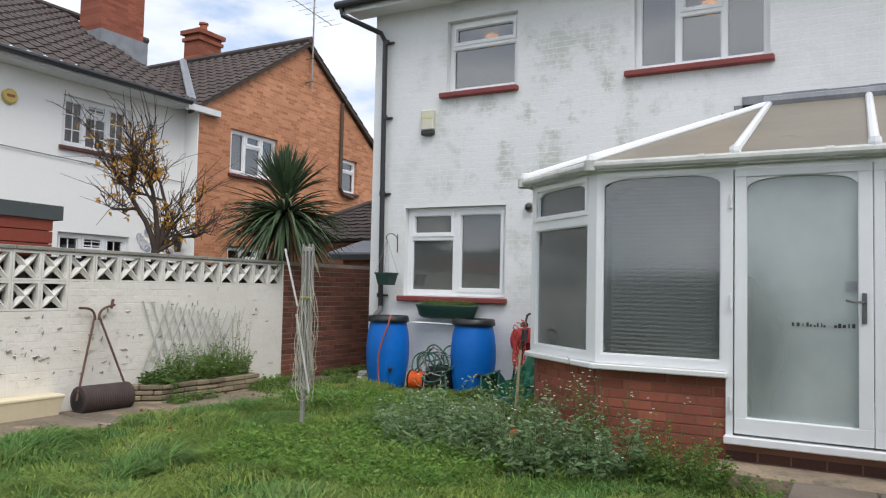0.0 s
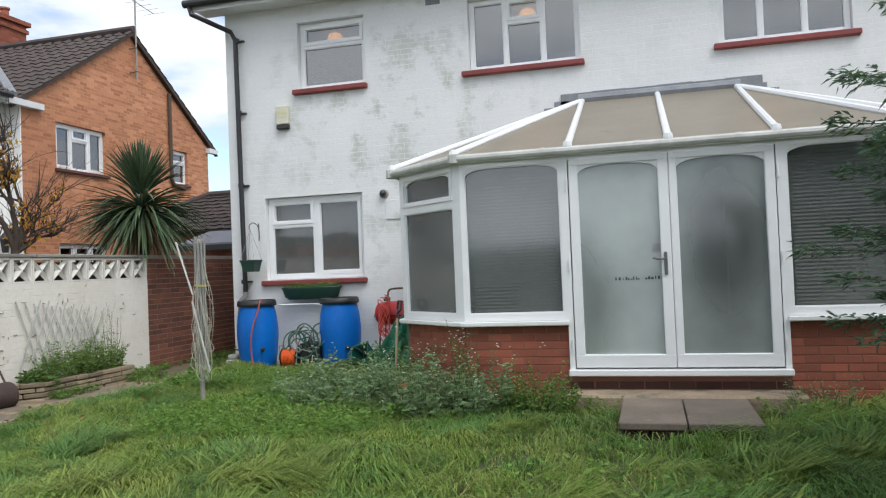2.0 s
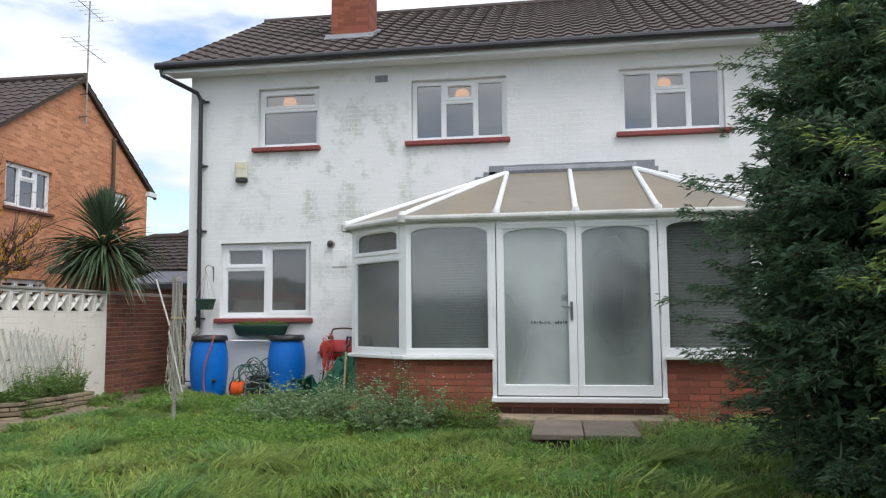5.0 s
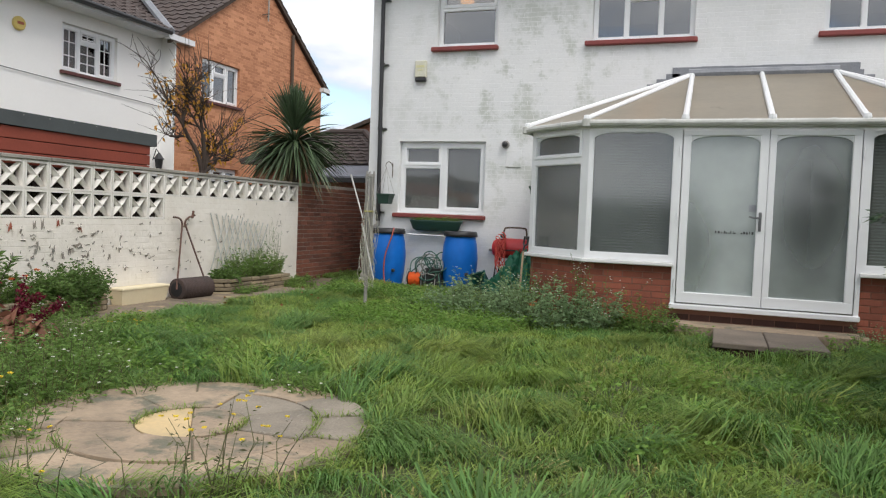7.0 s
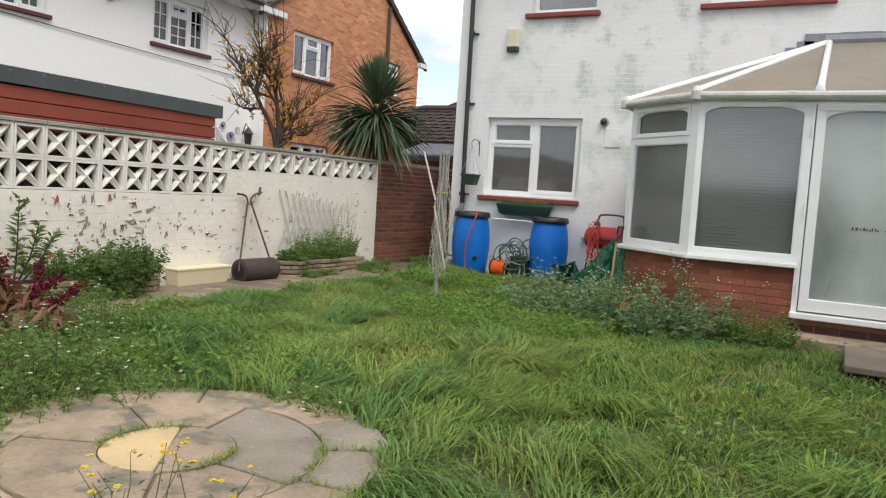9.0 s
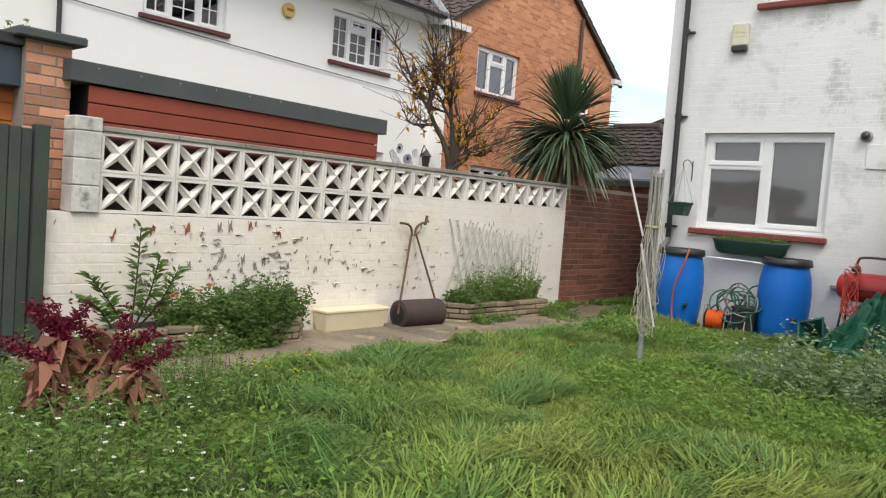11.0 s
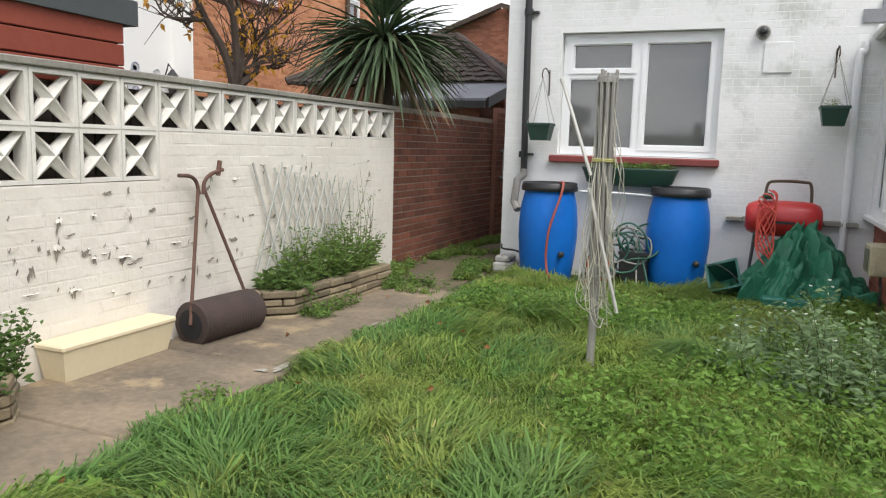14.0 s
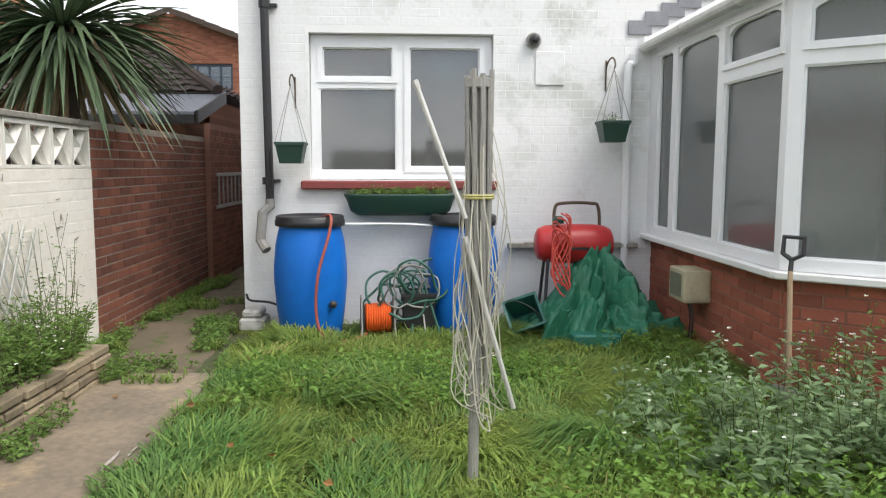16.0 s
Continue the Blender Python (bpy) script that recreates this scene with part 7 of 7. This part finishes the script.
def herb(name, label, region, stems, h, leaf, material, flower=None, flowers=0, per=26, seed=1, spread=0.35, category="weeds", z0=-0.05, flower_size=0.012, stem_r=0.0025):
    """A clump of leafy stems growing from a stretch of the plan: (x, y, rx, ry) ovals."""
    global rng
    rng = np.random.default_rng(seed)
    t = thing(name, (region[0][0], region[0][1], z0), label, category)
    bm = bmesh.new()
    c, d, l, tips = [], [], [], []
    for s in range(stems):
        ox, oy, rx, ry = region[s % len(region)]
        a, r = rng.uniform(0, 6.28), math.sqrt(rng.random())
        p = np.array([ox + rx * r * math.cos(a), oy + ry * r * math.sin(a), z0])
        hh = rng.uniform(*h) * (1.15 - 0.45 * r)
        lean = np.array([math.cos(a) * r * spread + rng.normal(0, 0.12), math.sin(a) * r * spread + rng.normal(0, 0.12), 1.0])
        top = p + lean * hh
        mid = (p + top) / 2 + np.array([rng.normal(0, 0.03), rng.normal(0, 0.03), 0.03])
        sweep(bm, [p, mid, top], stem_r * 1.4, 3, stem_r * 0.5, caps=False)
        tips.append(top)
        f = rng.uniform(0.12, 1.0, per)
        q = np.where(f[:, None] < 0.5, p + (mid - p) * 2 * f[:, None], mid + (top - mid) * (2 * f[:, None] - 1))
        az = rng.uniform(0, 6.28, per)
        c.append(q + rng.normal(0, 0.018, q.shape))
        d.append(np.stack([np.cos(az), np.sin(az), rng.uniform(-0.1, 0.9, per)], 1))
        l.append(rng.uniform(leaf[0], leaf[1], per) * (1.2 - 0.5 * f))
    tagged(part("stems", bm, M_STEM, t), kind="stuff")
    c, d, l = np.concatenate(c), np.concatenate(d), np.concatenate(l)
    tagged(leaves("foliage", c, d, l, l * leaf[2], material, t), kind="stuff")
    if flowers:
        k = rng.integers(0, len(tips), flowers)
        q = np.array(tips)[k] + rng.normal(0, 0.025, (flowers, 3))
        n = 6
        cc = np.repeat(q, n, 0)
        az = np.tile(np.arange(n) * 6.28 / n, flowers)
        tagged(leaves("flowers", cc, np.stack([np.cos(az), np.sin(az), 0.35 + 0 * az], 1), flower_size, flower_size * 0.8, flower, t, curl=0.0), kind="stuff")
    return t


herb("weed_clump", "tall grey-green flowering weeds beside brick wall", [(3.3, -3.2, 0.75, 0.5), (4.2, -3.6, 0.7, 0.38), (3.7, -3.5, 0.9, 0.42)], 300, (0.14, 0.62), (0.040, 0.095, 0.36), M_WEED, M_WHITE_FLOWER, 110, 28, 11)
herb("weed_clump", "tall seeding weeds against brick dwarf wall", [(3.75, -3.05, 0.35, 0.18), (4.6, -3.35, 0.35, 0.15)], 60, (0.45, 0.85), (0.022, 0.05, 0.4), M_HERB, M_WHITE_FLOWER, 90, 26, 12, stem_r=0.003)
herb("weed_clump", "small green weeds beside the doorstep", [(5.25, -3.5, 0.35, 0.2)], 70, (0.15, 0.5), (0.03, 0.06, 0.45), M_HERB, M_YELLOW_FLOWER, 16, 24, 13)
herb("weed_clump", "dry seeding stalks by the brick wall", [(7.6, -3.4, 0.25, 0.12)], 26, (0.15, 0.4), (0.02, 0.05, 0.4), M_WEED, None, 0, 18, 14)
herb("poppy", "orange-red flowering weed among grey leaves", [(4.05, -3.55, 0.06, 0.05)], 5, (0.25, 0.35), (0.03, 0.05, 0.4), M_RED_LEAF, M_ORANGE_FLOWER, 8, 14, 15, flower_size=0.03)
herb("bed_weeds", "bushy green weeds filling the raised bed", [(-0.62, -2.6, 0.14, 0.45), (-0.60, -2.1, 0.14, 0.35)], 170, (0.18, 0.56), (0.03, 0.07, 0.32), M_HERB, M_WHITE_FLOWER, 60, 26, 16, z0=0.12)
herb("trailing_weeds", "small leafy weeds at foot of stone bed", [(-0.34, -2.75, 0.06, 0.25), (-0.34, -3.05, 0.10, 0.10), (-0.36, -1.75, 0.06, 0.15)], 60, (0.04, 0.16), (0.02, 0.05, 0.5), M_HERB, None, 0, 18, 31)
herb("passage_weeds", "low leafy weeds along the brick passage wall", [(-0.72, -0.9, 0.10, 0.7), (-0.35, -1.52, 0.42, 0.10), (0.02, -0.7, 0.10, 0.35), (-0.68, 0.6, 0.12, 0.6), (-0.1, -0.2, 0.15, 0.3)], 260, (0.03, 0.13), (0.02, 0.055, 0.5), M_HERB, None, 0, 16, 32)
herb("dock", "broad dark green weed leaves at end of raised bed", [(-0.60, -3.08, 0.14, 0.16)], 60, (0.08, 0.22), (0.06, 0.12, 0.36), M_SHRUB, None, 0, 9, 34, z0=0.12)
herb("seeding_stalks", "dry brown seeding stalks before the stone bed", [(0.25, -6.75, 0.2, 0.25), (0.1, -7.1, 0.25, 0.2)], 34, (0.12, 0.34), (0.015, 0.03, 0.3), M_STEM, M_WHITE_FLOWER, 16, 10, 35)
herb("tall_weed", "thin seeding weed stalks against white wall", [(-0.62, -1.95, 0.12, 0.2)], 26, (0.5, 0.95), (0.02, 0.045, 0.3), M_HERB, M_WHITE_FLOWER, 20, 14, 17, z0=0.12)
herb("shrub", "dense dark green leafy shrub in stone bed", [(-0.60, -5.85, 0.2, 0.42), (-0.55, -6.2, 0.2, 0.35), (-0.62, -5.6, 0.18, 0.25), (-0.42, -5.95, 0.16, 0.35)], 300, (0.14, 0.48), (0.03, 0.065, 0.55), M_SHRUB, None, 0, 34, 18, z0=0.08, category="shrub")
herb("ground_cover", "low spreading green weeds below stone bed", [(-0.46, -6.6, 0.20, 0.5), (-0.40, -6.15, 0.14, 0.42), (-0.46, -7.2, 0.20, 0.4)], 330, (0.05, 0.24), (0.03, 0.06, 0.6), M_HERB, M_WHITE_FLOWER, 30, 24, 19)
herb("flowering_plant", "pale orange flowering plant by white wall", [(-0.60, -6.55, 0.1, 0.12)], 22, (0.25, 0.5), (0.04, 0.08, 0.4), M_HERB, M_ORANGE_FLOWER, 9, 20, 20, flower_size=0.035, z0=0.08)
herb("daisy_weeds", "tangled small-leaved weeds with white daisies", [(0.95, -7.35, 0.35, 0.4), (1.35, -8.0, 0.55, 0.55), (1.9, -8.5, 0.4, 0.5), (0.5, -8.0, 0.45, 0.5), (1.5, -8.9, 0.5, 0.5)], 520, (0.12, 0.46), (0.025, 0.06, 0.35), M_HERB, M_WHITE_FLOWER, 110, 26, 22)
herb("hawkbit", "yellow flowering weeds growing round the patio", [(3.1, -9.75, 0.5, 0.22), (3.9, -9.4, 0.4, 0.3), (2.2, -9.4, 0.4, 0.35)], 46, (0.18, 0.45), (0.02, 0.05, 0.25), M_STEM, M_YELLOW_FLOWER, 34, 9, 23, flower_size=0.015)
herb("hawkbit", "yellow flowering weed stalks before the bed", [(0.75, -6.5, 0.25, 0.3)], 20, (0.10, 0.26), (0.02, 0.05, 0.3), M_HERB, M_YELLOW_FLOWER, 22, 12, 24, flower_size=0.012)
herb("patio_weeds", "low tangled weeds creeping over the patio edge", [(2.30, -8.75, 0.16, 0.4), (2.5, -9.25, 0.2, 0.2), (2.42, -8.1, 0.2, 0.2), (3.3, -7.72, 0.3, 0.08)], 90, (0.05, 0.22), (0.02, 0.05, 0.4), M_HERB, M_WHITE_FLOWER, 22, 16, 36)
herb("hawkbit", "tall yellow flowering weed stalk over the patio", [(4.0, -9.42, 0.05, 0.05)], 4, (0.40, 0.62), (0.02, 0.05, 0.25), M_STEM, M_YELLOW_FLOWER, 7, 12, 37, flower_size=0.015)
herb("path_weeds", "small weeds growing on the concrete path edge", [(0.22, -4.95, 0.08, 0.12)], 14, (0.04, 0.12), (0.02, 0.05, 0.4), M_HERB, None, 0, 14, 25)
herb("trough_plants", "low green plants filling the window trough", [(1.25, -0.135, 0.2, 0.06), (1.65, -0.135, 0.22, 0.06)], 110, (0.03, 0.09), (0.02, 0.035, 0.5), M_HERB, None, 0, 10, 26, z0=1.06)
herb("basket_plants", "dry pale sprigs in the hanging pot", [(3.22, -0.27, 0.08, 0.08)], 22, (0.05, 0.14), (0.015, 0.03, 0.4), M_WEED, M_WHITE_FLOWER, 8, 8, 27, z0=1.64)
herb("wall_creeper", "pale green creeper on roof beyond wall", [(-3.3, -6.9, 0.15, 0.5)], 22, (0.15, 0.35), (0.05, 0.10, 0.6), M_BROAD, None, 0, 12, 28, z0=2.4)

# Broad-leaved rosettes scattered on the lawn.
rng = np.random.default_rng(60)
bx = np.r_[rng.uniform(0.4, 9, 2400), rng.uniform(0.5, 4.2, 1700)]
by = np.r_[rng.uniform(-11.5, -0.6, 2400), rng.uniform(-5.6, -0.9, 1700)]
k = on_lawn(bx, by) & ((wave(bx, by, 2.0, 51) > 0.25) | (np.hypot(bx - 2.6, by + 4.2) < 0.8) | (np.hypot((bx - 1.7) * 0.6, by + 2.0) < 0.55))
bx, by = bx[k], by[k]
n = 12
az = rng.uniform(0, 6.28, len(bx) * n)
cc = np.stack([np.repeat(bx, n) + rng.normal(0, 0.045, len(az)), np.repeat(by, n) + rng.normal(0, 0.045, len(az)), np.repeat(ground_z(bx, by), n) + rng.uniform(0.05, 0.17, len(az))], 1)
ll = rng.uniform(0.022, 0.058, len(az))
tagged(leaves("lawn_weeds", cc, np.stack([np.cos(az), np.sin(az), rng.uniform(0.1, 0.8, len(az))], 1), ll, ll * 0.5, M_BROAD), "bright broad-leaved weeds scattered in lawn", "weeds", kind="stuff")

# Crimson amaranth in the corner bed.
am = thing("amaranth", (0.7, -7.8, -0.05), "crimson plumed amaranth with bronze drooping leaves", "plant")
rng = np.random.default_rng(61)
c, d, l, pc, pd = [], [], [], [], []
for sx, sy, hh in ((0.55, -7.62, 0.33), (0.80, -7.80, 0.30), (0.62, -7.98, 0.37), (1.02, -7.72, 0.23), (0.42, -7.82, 0.36), (0.90, -7.98, 0.30), (0.74, -7.58, 0.26)):
    p, top = np.array([sx, sy, -0.05]), np.array([sx + rng.normal(0, 0.09), sy + rng.normal(0, 0.09), hh + 0.05])
    part("stem", sweep(bmesh.new(), [p, (p + top) / 2, top], 0.012, 6, 0.006), M_AMARANTH, am)
    f = rng.uniform(0.15, 0.95, 44)
    c.append(p + (top - p) * f[:, None])
    az = rng.uniform(0, 6.28, 44)
    d.append(np.stack([np.cos(az), np.sin(az), rng.uniform(-0.6, 0.5, 44)], 1))
    l.append(rng.uniform(0.10, 0.24, 44))
    for _ in range(1 + (hh > 0.35)):
        ax = unit(np.array([rng.normal(0, 0.9), rng.normal(0, 0.9), 0.8]))
        s = rng.uniform(-0.05, 0.2, 220)
        q = top + ax * s[:, None] + rng.normal(0, 0.020, (220, 3))
        pc.append(q)
        pd.append(unit(rng.normal(size=(220, 3))) + ax * 0.5)
l = np.concatenate(l)
leaves("leaf", np.concatenate(c), np.concatenate(d), l, l * 0.42, M_RED_LEAF, am, "bronze red leaves", curl=0.35)
leaves("plume", np.concatenate(pc), np.concatenate(pd), 0.036, 0.016, M_AMARANTH, am, "crimson plumes")

# Young oleander-like shoot by the wall.
ol = thing("evergreen_shoot", (-0.62, -6.98, 0.1), "upright evergreen shoot with long narrow leaves", "plant")
c, d = [], []
for q in (((-0.6, -6.94, 0.1), (-0.62, -6.90, 0.45), (-0.66, -6.86, 0.92)), ((-0.6, -6.94, 0.1), (-0.60, -7.09, 0.35), (-0.62, -7.24, 0.55)), ((-0.6, -6.92, 0.12), (-0.55, -6.74, 0.35), (-0.52, -6.62, 0.6)), ((-0.6, -6.94, 0.1), (-0.50, -6.86, 0.4), (-0.46, -6.80, 0.72)), ((-0.58, -7.04, 0.1), (-0.50, -7.19, 0.3), (-0.45, -7.34, 0.42))):
    line = smooth_line(q, 12)
    part("stem", sweep(bmesh.new(), line, 0.010, 6, 0.004), M_BARK, ol)
    for p in line[6:]:
        for _ in range(4):
            c.append(p)
            az = rng.uniform(0, 6.28)
            d.append((math.cos(az), math.sin(az), rng.uniform(0.2, 0.9)))
leaves("leaf", c, d, rng.uniform(0.07, 0.13, len(c)), 0.026, M_SHRUB, ol)


# Cordyline: a bare trunk and a fountain of sword leaves.
def cordyline(x, y, z_hub):
    t = thing("cordyline_palm", (x, y, -0.05), "cordyline palm with sword leaves and drooping skirt", "palm")
    bm = bmesh.new()
    sweep(bm, smooth_line([(x + 0.06, y - 0.12, -0.05), (x + 0.10, y - 0.15, 0.9), (x + 0.04, y - 0.06, 1.7), (x, y, z_hub)]), 0.10, 10, 0.075)
    part("trunk", bm, M_BARK, t, smooth=True)
    r = np.random.default_rng(9)
    for kind, count, material in (("leaf", 520, M_PALM), ("dry_leaf", 60, M_PALM_DRY)):
        verts, quads = [], []
        for k in range(count):
            up_ = r.random() < 0.42
            el = math.radians(r.uniform(38, 90) if up_ else r.uniform(-40, 30)) if kind == "leaf" else math.radians(r.uniform(-80, -35))
            az = r.uniform(0, 2 * math.pi)
            dv = np.array([math.cos(el) * math.cos(az), math.cos(el) * math.sin(az), math.sin(el)])
            p = np.array([x, y, z_hub + (0.10 if up_ else -0.14 + 0.1 * r.random())]) + dv * 0.05
            l, w = r.uniform(0.80, 1.05) * (0.86 if up_ else 1.08), r.uniform(0.036, 0.056)
            side = unit(np.cross(dv, [0, 0, 1.0]) + 1e-4)
            seg, b = 6, len(verts)
            sag = (0.04 + 0.42 * math.cos(el) ** 2) * r.uniform(0.2, 1.3)
            for j in range(seg + 1):
                f = j / seg
                q = p + dv * l * f - np.array([0, 0, 1.0]) * sag * l * f ** 2.4
                ww = w * (0.55 + 0.9 * f if f < 0.4 else 1.0 - ((f - 0.4) / 0.6) ** 1.7 * 0.97) / 2
                lift = np.cross(side, dv) * ww * 0.55
                verts += [q - side * ww + lift, q, q + side * ww + lift]
                if j:
                    a = b + 3 * (j - 1)
                    quads += [(a, a + 1, a + 4, a + 3), (a + 1, a + 2, a + 5, a + 4)]
        part(kind, mesh_np(kind, verts, quads, material), material, t, "" if kind == "leaf" else "dry brown hanging leaves")


cordyline(-1.12, -0.46, 2.45)


def tree_limbs(bm, p, d, l, r, depth, rnd, ends, twist=0.6):
    """A branch that bends, forks and thins out; the ends are collected."""
    pts, q, dd = [p.copy()], p.copy(), d.copy()
    for _ in range(4):
        dd = (dd + Vector((rnd.gauss(0, 0.16), rnd.gauss(0, 0.16), rnd.gauss(0.03, 0.12)))).normalized()
        q = q + dd * l / 4
        pts.append(q.copy())
    sweep(bm, pts, r, 7 if r > 0.02 else 4, r * 0.62, caps=False)
    if depth == 0:
        ends.append((q, dd))
        return
    for k in range(4):
        at_ = pts[-1] if k == 0 else pts[rnd.choice((1, 2, 3, 4))]
        nd = (dd + Vector((rnd.gauss(0, twist), rnd.gauss(0, twist), rnd.gauss(0.22, 0.4)))).normalized()
        ends.append((at_, nd))
        tree_limbs(bm, at_, nd, l * rnd.uniform(0.40, 0.80), r * 0.55, depth - 1, rnd, ends, twist)


ft = thing("fruit_tree", (-1.5, -2.4, -0.05), "gnarled fruit tree with few yellow autumn leaves", "tree")
rt_ = random.Random(14)
bm, ends = bmesh.new(), []
sweep(bm, smooth_line([(-1.50, -2.50, -0.05), (-1.45, -2.48, 1.0), (-1.55, -2.42, 1.72)]), 0.060, 9, 0.05)
for d, l, r in (((-0.25, -0.42, 1.0), 0.80, 0.040), ((-0.1, -0.05, 1.0), 0.78, 0.040), ((-0.1, 0.95, 0.65), 0.55, 0.038), ((0.1, 0.55, 1.0), 0.72, 0.035)):
    tree_limbs(bm, Vector((-1.55, -2.42, 1.70)), Vector(d).normalized(), l, r, 4, rt_, ends, 0.85)
part("trunk", bm, M_BARK, ft)
bm = bmesh.new()
for k in range(230):
    p, d = ends[rt_.randrange(len(ends))]
    out_ = Vector((p.x + 1.55, p.y + 2.3, 0.25 + rt_.gauss(0.1, 0.4)))
    d = (d * 0.6 + out_.normalized() * 0.9 + Vector((rt_.gauss(0, 0.4), rt_.gauss(0, 0.4), rt_.gauss(0.1, 0.3)))).normalized()
    l = rt_.uniform(0.18, 0.62)
    sweep(bm, [p, p + d * l * 0.5 + Vector((0, 0, 0.03)), p + d * l + Vector((0, 0, rt_.uniform(-0.02, 0.10)))], 0.0055, 4, 0.002, caps=False)
tagged(part("twig", bm, M_BARK, ft), kind="stuff")
rng = np.random.default_rng(64)
low_ends = [e for e in ends if e[0].z < 3.3 and e[0].y < -1.6]
pick = rng.integers(0, len(low_ends), 150)
q = np.repeat(np.array([low_ends[i][0] for i in pick]), 4, 0) + rng.normal(0, 0.05, (600, 3))
dv = rng.normal(size=(600, 3)) + [0, 0, -0.6]
leaves("crown", q, dv, rng.uniform(0.05, 0.10, 600), 0.04, M_AUTUMN, ft, "sparse yellow leaves")


def conifer(name, label, x, y, profile, count, needles, leaf, material, tip_material, seed, tips_above=9.0):
    """A dense evergreen of drooping sprays whose reach follows the profile of (height, radius)."""
    t = thing(name, (x, y, -0.05), label, "tree")
    r = np.random.default_rng(seed)
    hs, rs_ = zip(*profile)
    bm = bmesh.new()
    sweep(bm, [(x, y, -0.05), (x + 0.03, y, hs[-1] * 0.5), (x, y, hs[-1] * 0.97)], 0.11, 8, 0.015)
    c, d, l, tc, td = [], [], [], [], []
    for k in range(count):
        z = hs[0] + (hs[-1] - hs[0]) * r.random() ** 0.85
        reach = np.interp(z, hs, rs_) * (r.uniform(0.72, 1.05) if r.random() < 0.84 else r.uniform(1.02, 1.32))
        az = r.uniform(0, 6.283)
        out_ = np.array([math.cos(az), math.sin(az), 0.0])
        p0 = np.array([x, y, z - 0.15 * reach])
        p1 = p0 + out_ * reach + np.array([0, 0, r.uniform(-0.30, 0.62)])
        mid = (p0 + p1) / 2 + np.array([0, 0, 0.06])
        sweep(bm, [p0, mid, p1], 0.012, 4, 0.003, caps=False)
        f = 1 - r.random(needles) ** 1.8 * 0.75
        q = np.where(f[:, None] < 0.5, p0 + (mid - p0) * 2 * f[:, None], mid + (p1 - mid) * (2 * f[:, None] - 1))
        side = np.array([-out_[1], out_[0], 0])
        s = r.choice([-1, 1], needles)[:, None]
        off = r.uniform(0, 0.24, needles)[:, None] * (1.14 - f[:, None])
        q = q + side * s * off + r.normal(0, 0.022, q.shape)
        dd = out_ * 0.8 + side * s * 0.7 + r.normal(0, 0.35, q.shape) + np.array([0, 0, 0.12])
        tip = (f > 0.86) & (r.random(needles) < (0.6 if z > tips_above else 0.07))
        c.append(q[~tip])
        d.append(dd[~tip])
        tc.append(q[tip])
        td.append(dd[tip])
    part("trunk", bm, M_BARK, t)
    c, d, tc, td = (np.concatenate(v) for v in (c, d, tc, td))
    global rng
    rng = np.random.default_rng(seed + 1)
    leaves("crown", c, d, rng.uniform(*leaf, len(c)), leaf[1] * 0.16, material, t, curl=0.2)
    n = count * 16
    hz = rng.uniform(hs[0], hs[-1] * 0.96, n)
    az, q = rng.uniform(0, 6.283, n), np.interp(hz, hs, rs_) * rng.uniform(0.45, 0.84, n)
    leaves("inner_foliage", np.stack([x + q * np.cos(az), y + q * np.sin(az), hz], 1), rng.normal(size=(n, 3)) + np.stack([np.cos(az), np.sin(az), 0 * az], 1), rng.uniform(0.07, 0.15, n), 0.045, material, t, curl=0.2)
    leaves("fresh_tip", tc, td, rng.uniform(*leaf, len(tc)), leaf[1] * 0.13, tip_material, t, "paler young tips", curl=0.25)


conifer("yew_tree", "dense dark green yew with feathery drooping sprays", 8.86, -6.15, [(0.0, 1.05), (0.5, 1.35), (1.3, 1.48), (2.2, 1.38), (3.0, 1.08), (3.7, 0.65), (4.4, 0.12)], 1500, 190, (0.035, 0.085), M_YEW, M_YEW_TIP, 31, 2.7)
conifer("golden_conifer", "yellow-green conifer with soft flat sprays", 8.50, -8.1, [(0.0, 0.5), (0.8, 0.70), (1.7, 0.84), (2.4, 0.5), (2.9, 0.08)], 260, 90, (0.04, 0.07), M_GOLD_CONIFER, M_YEW_TIP, 33)

# Fallen leaves on path and lawn.
rng = np.random.default_rng(66)
n = 26
x, y = rng.uniform(-0.7, 1.4, n), rng.uniform(-7, -2, n)
a = rng.uniform(0, 6.28, n)
z = np.where(x < 0.3, -0.015, 0.08)
tagged(leaves("fallen_leaves", np.stack([x, y, z], 1), np.stack([np.cos(a), np.sin(a), 0.1 + 0 * a], 1), 0.05, 0.035, M_FALLEN, curl=0.05), "brown and yellow leaves fallen on path", "leaves", kind="stuff")

# ---- painted bricks of the house front ----
brickwork(front, M_FRONT, HX1 - HX0, HTOP + 0.05, holes, M_WHITE_BRICK, M_WHITE_BRICK, near=(0.2, 3.4, 0.45, 1.9), joint=0.006, proud=0.0006, uneven=0.0005, seed=2)
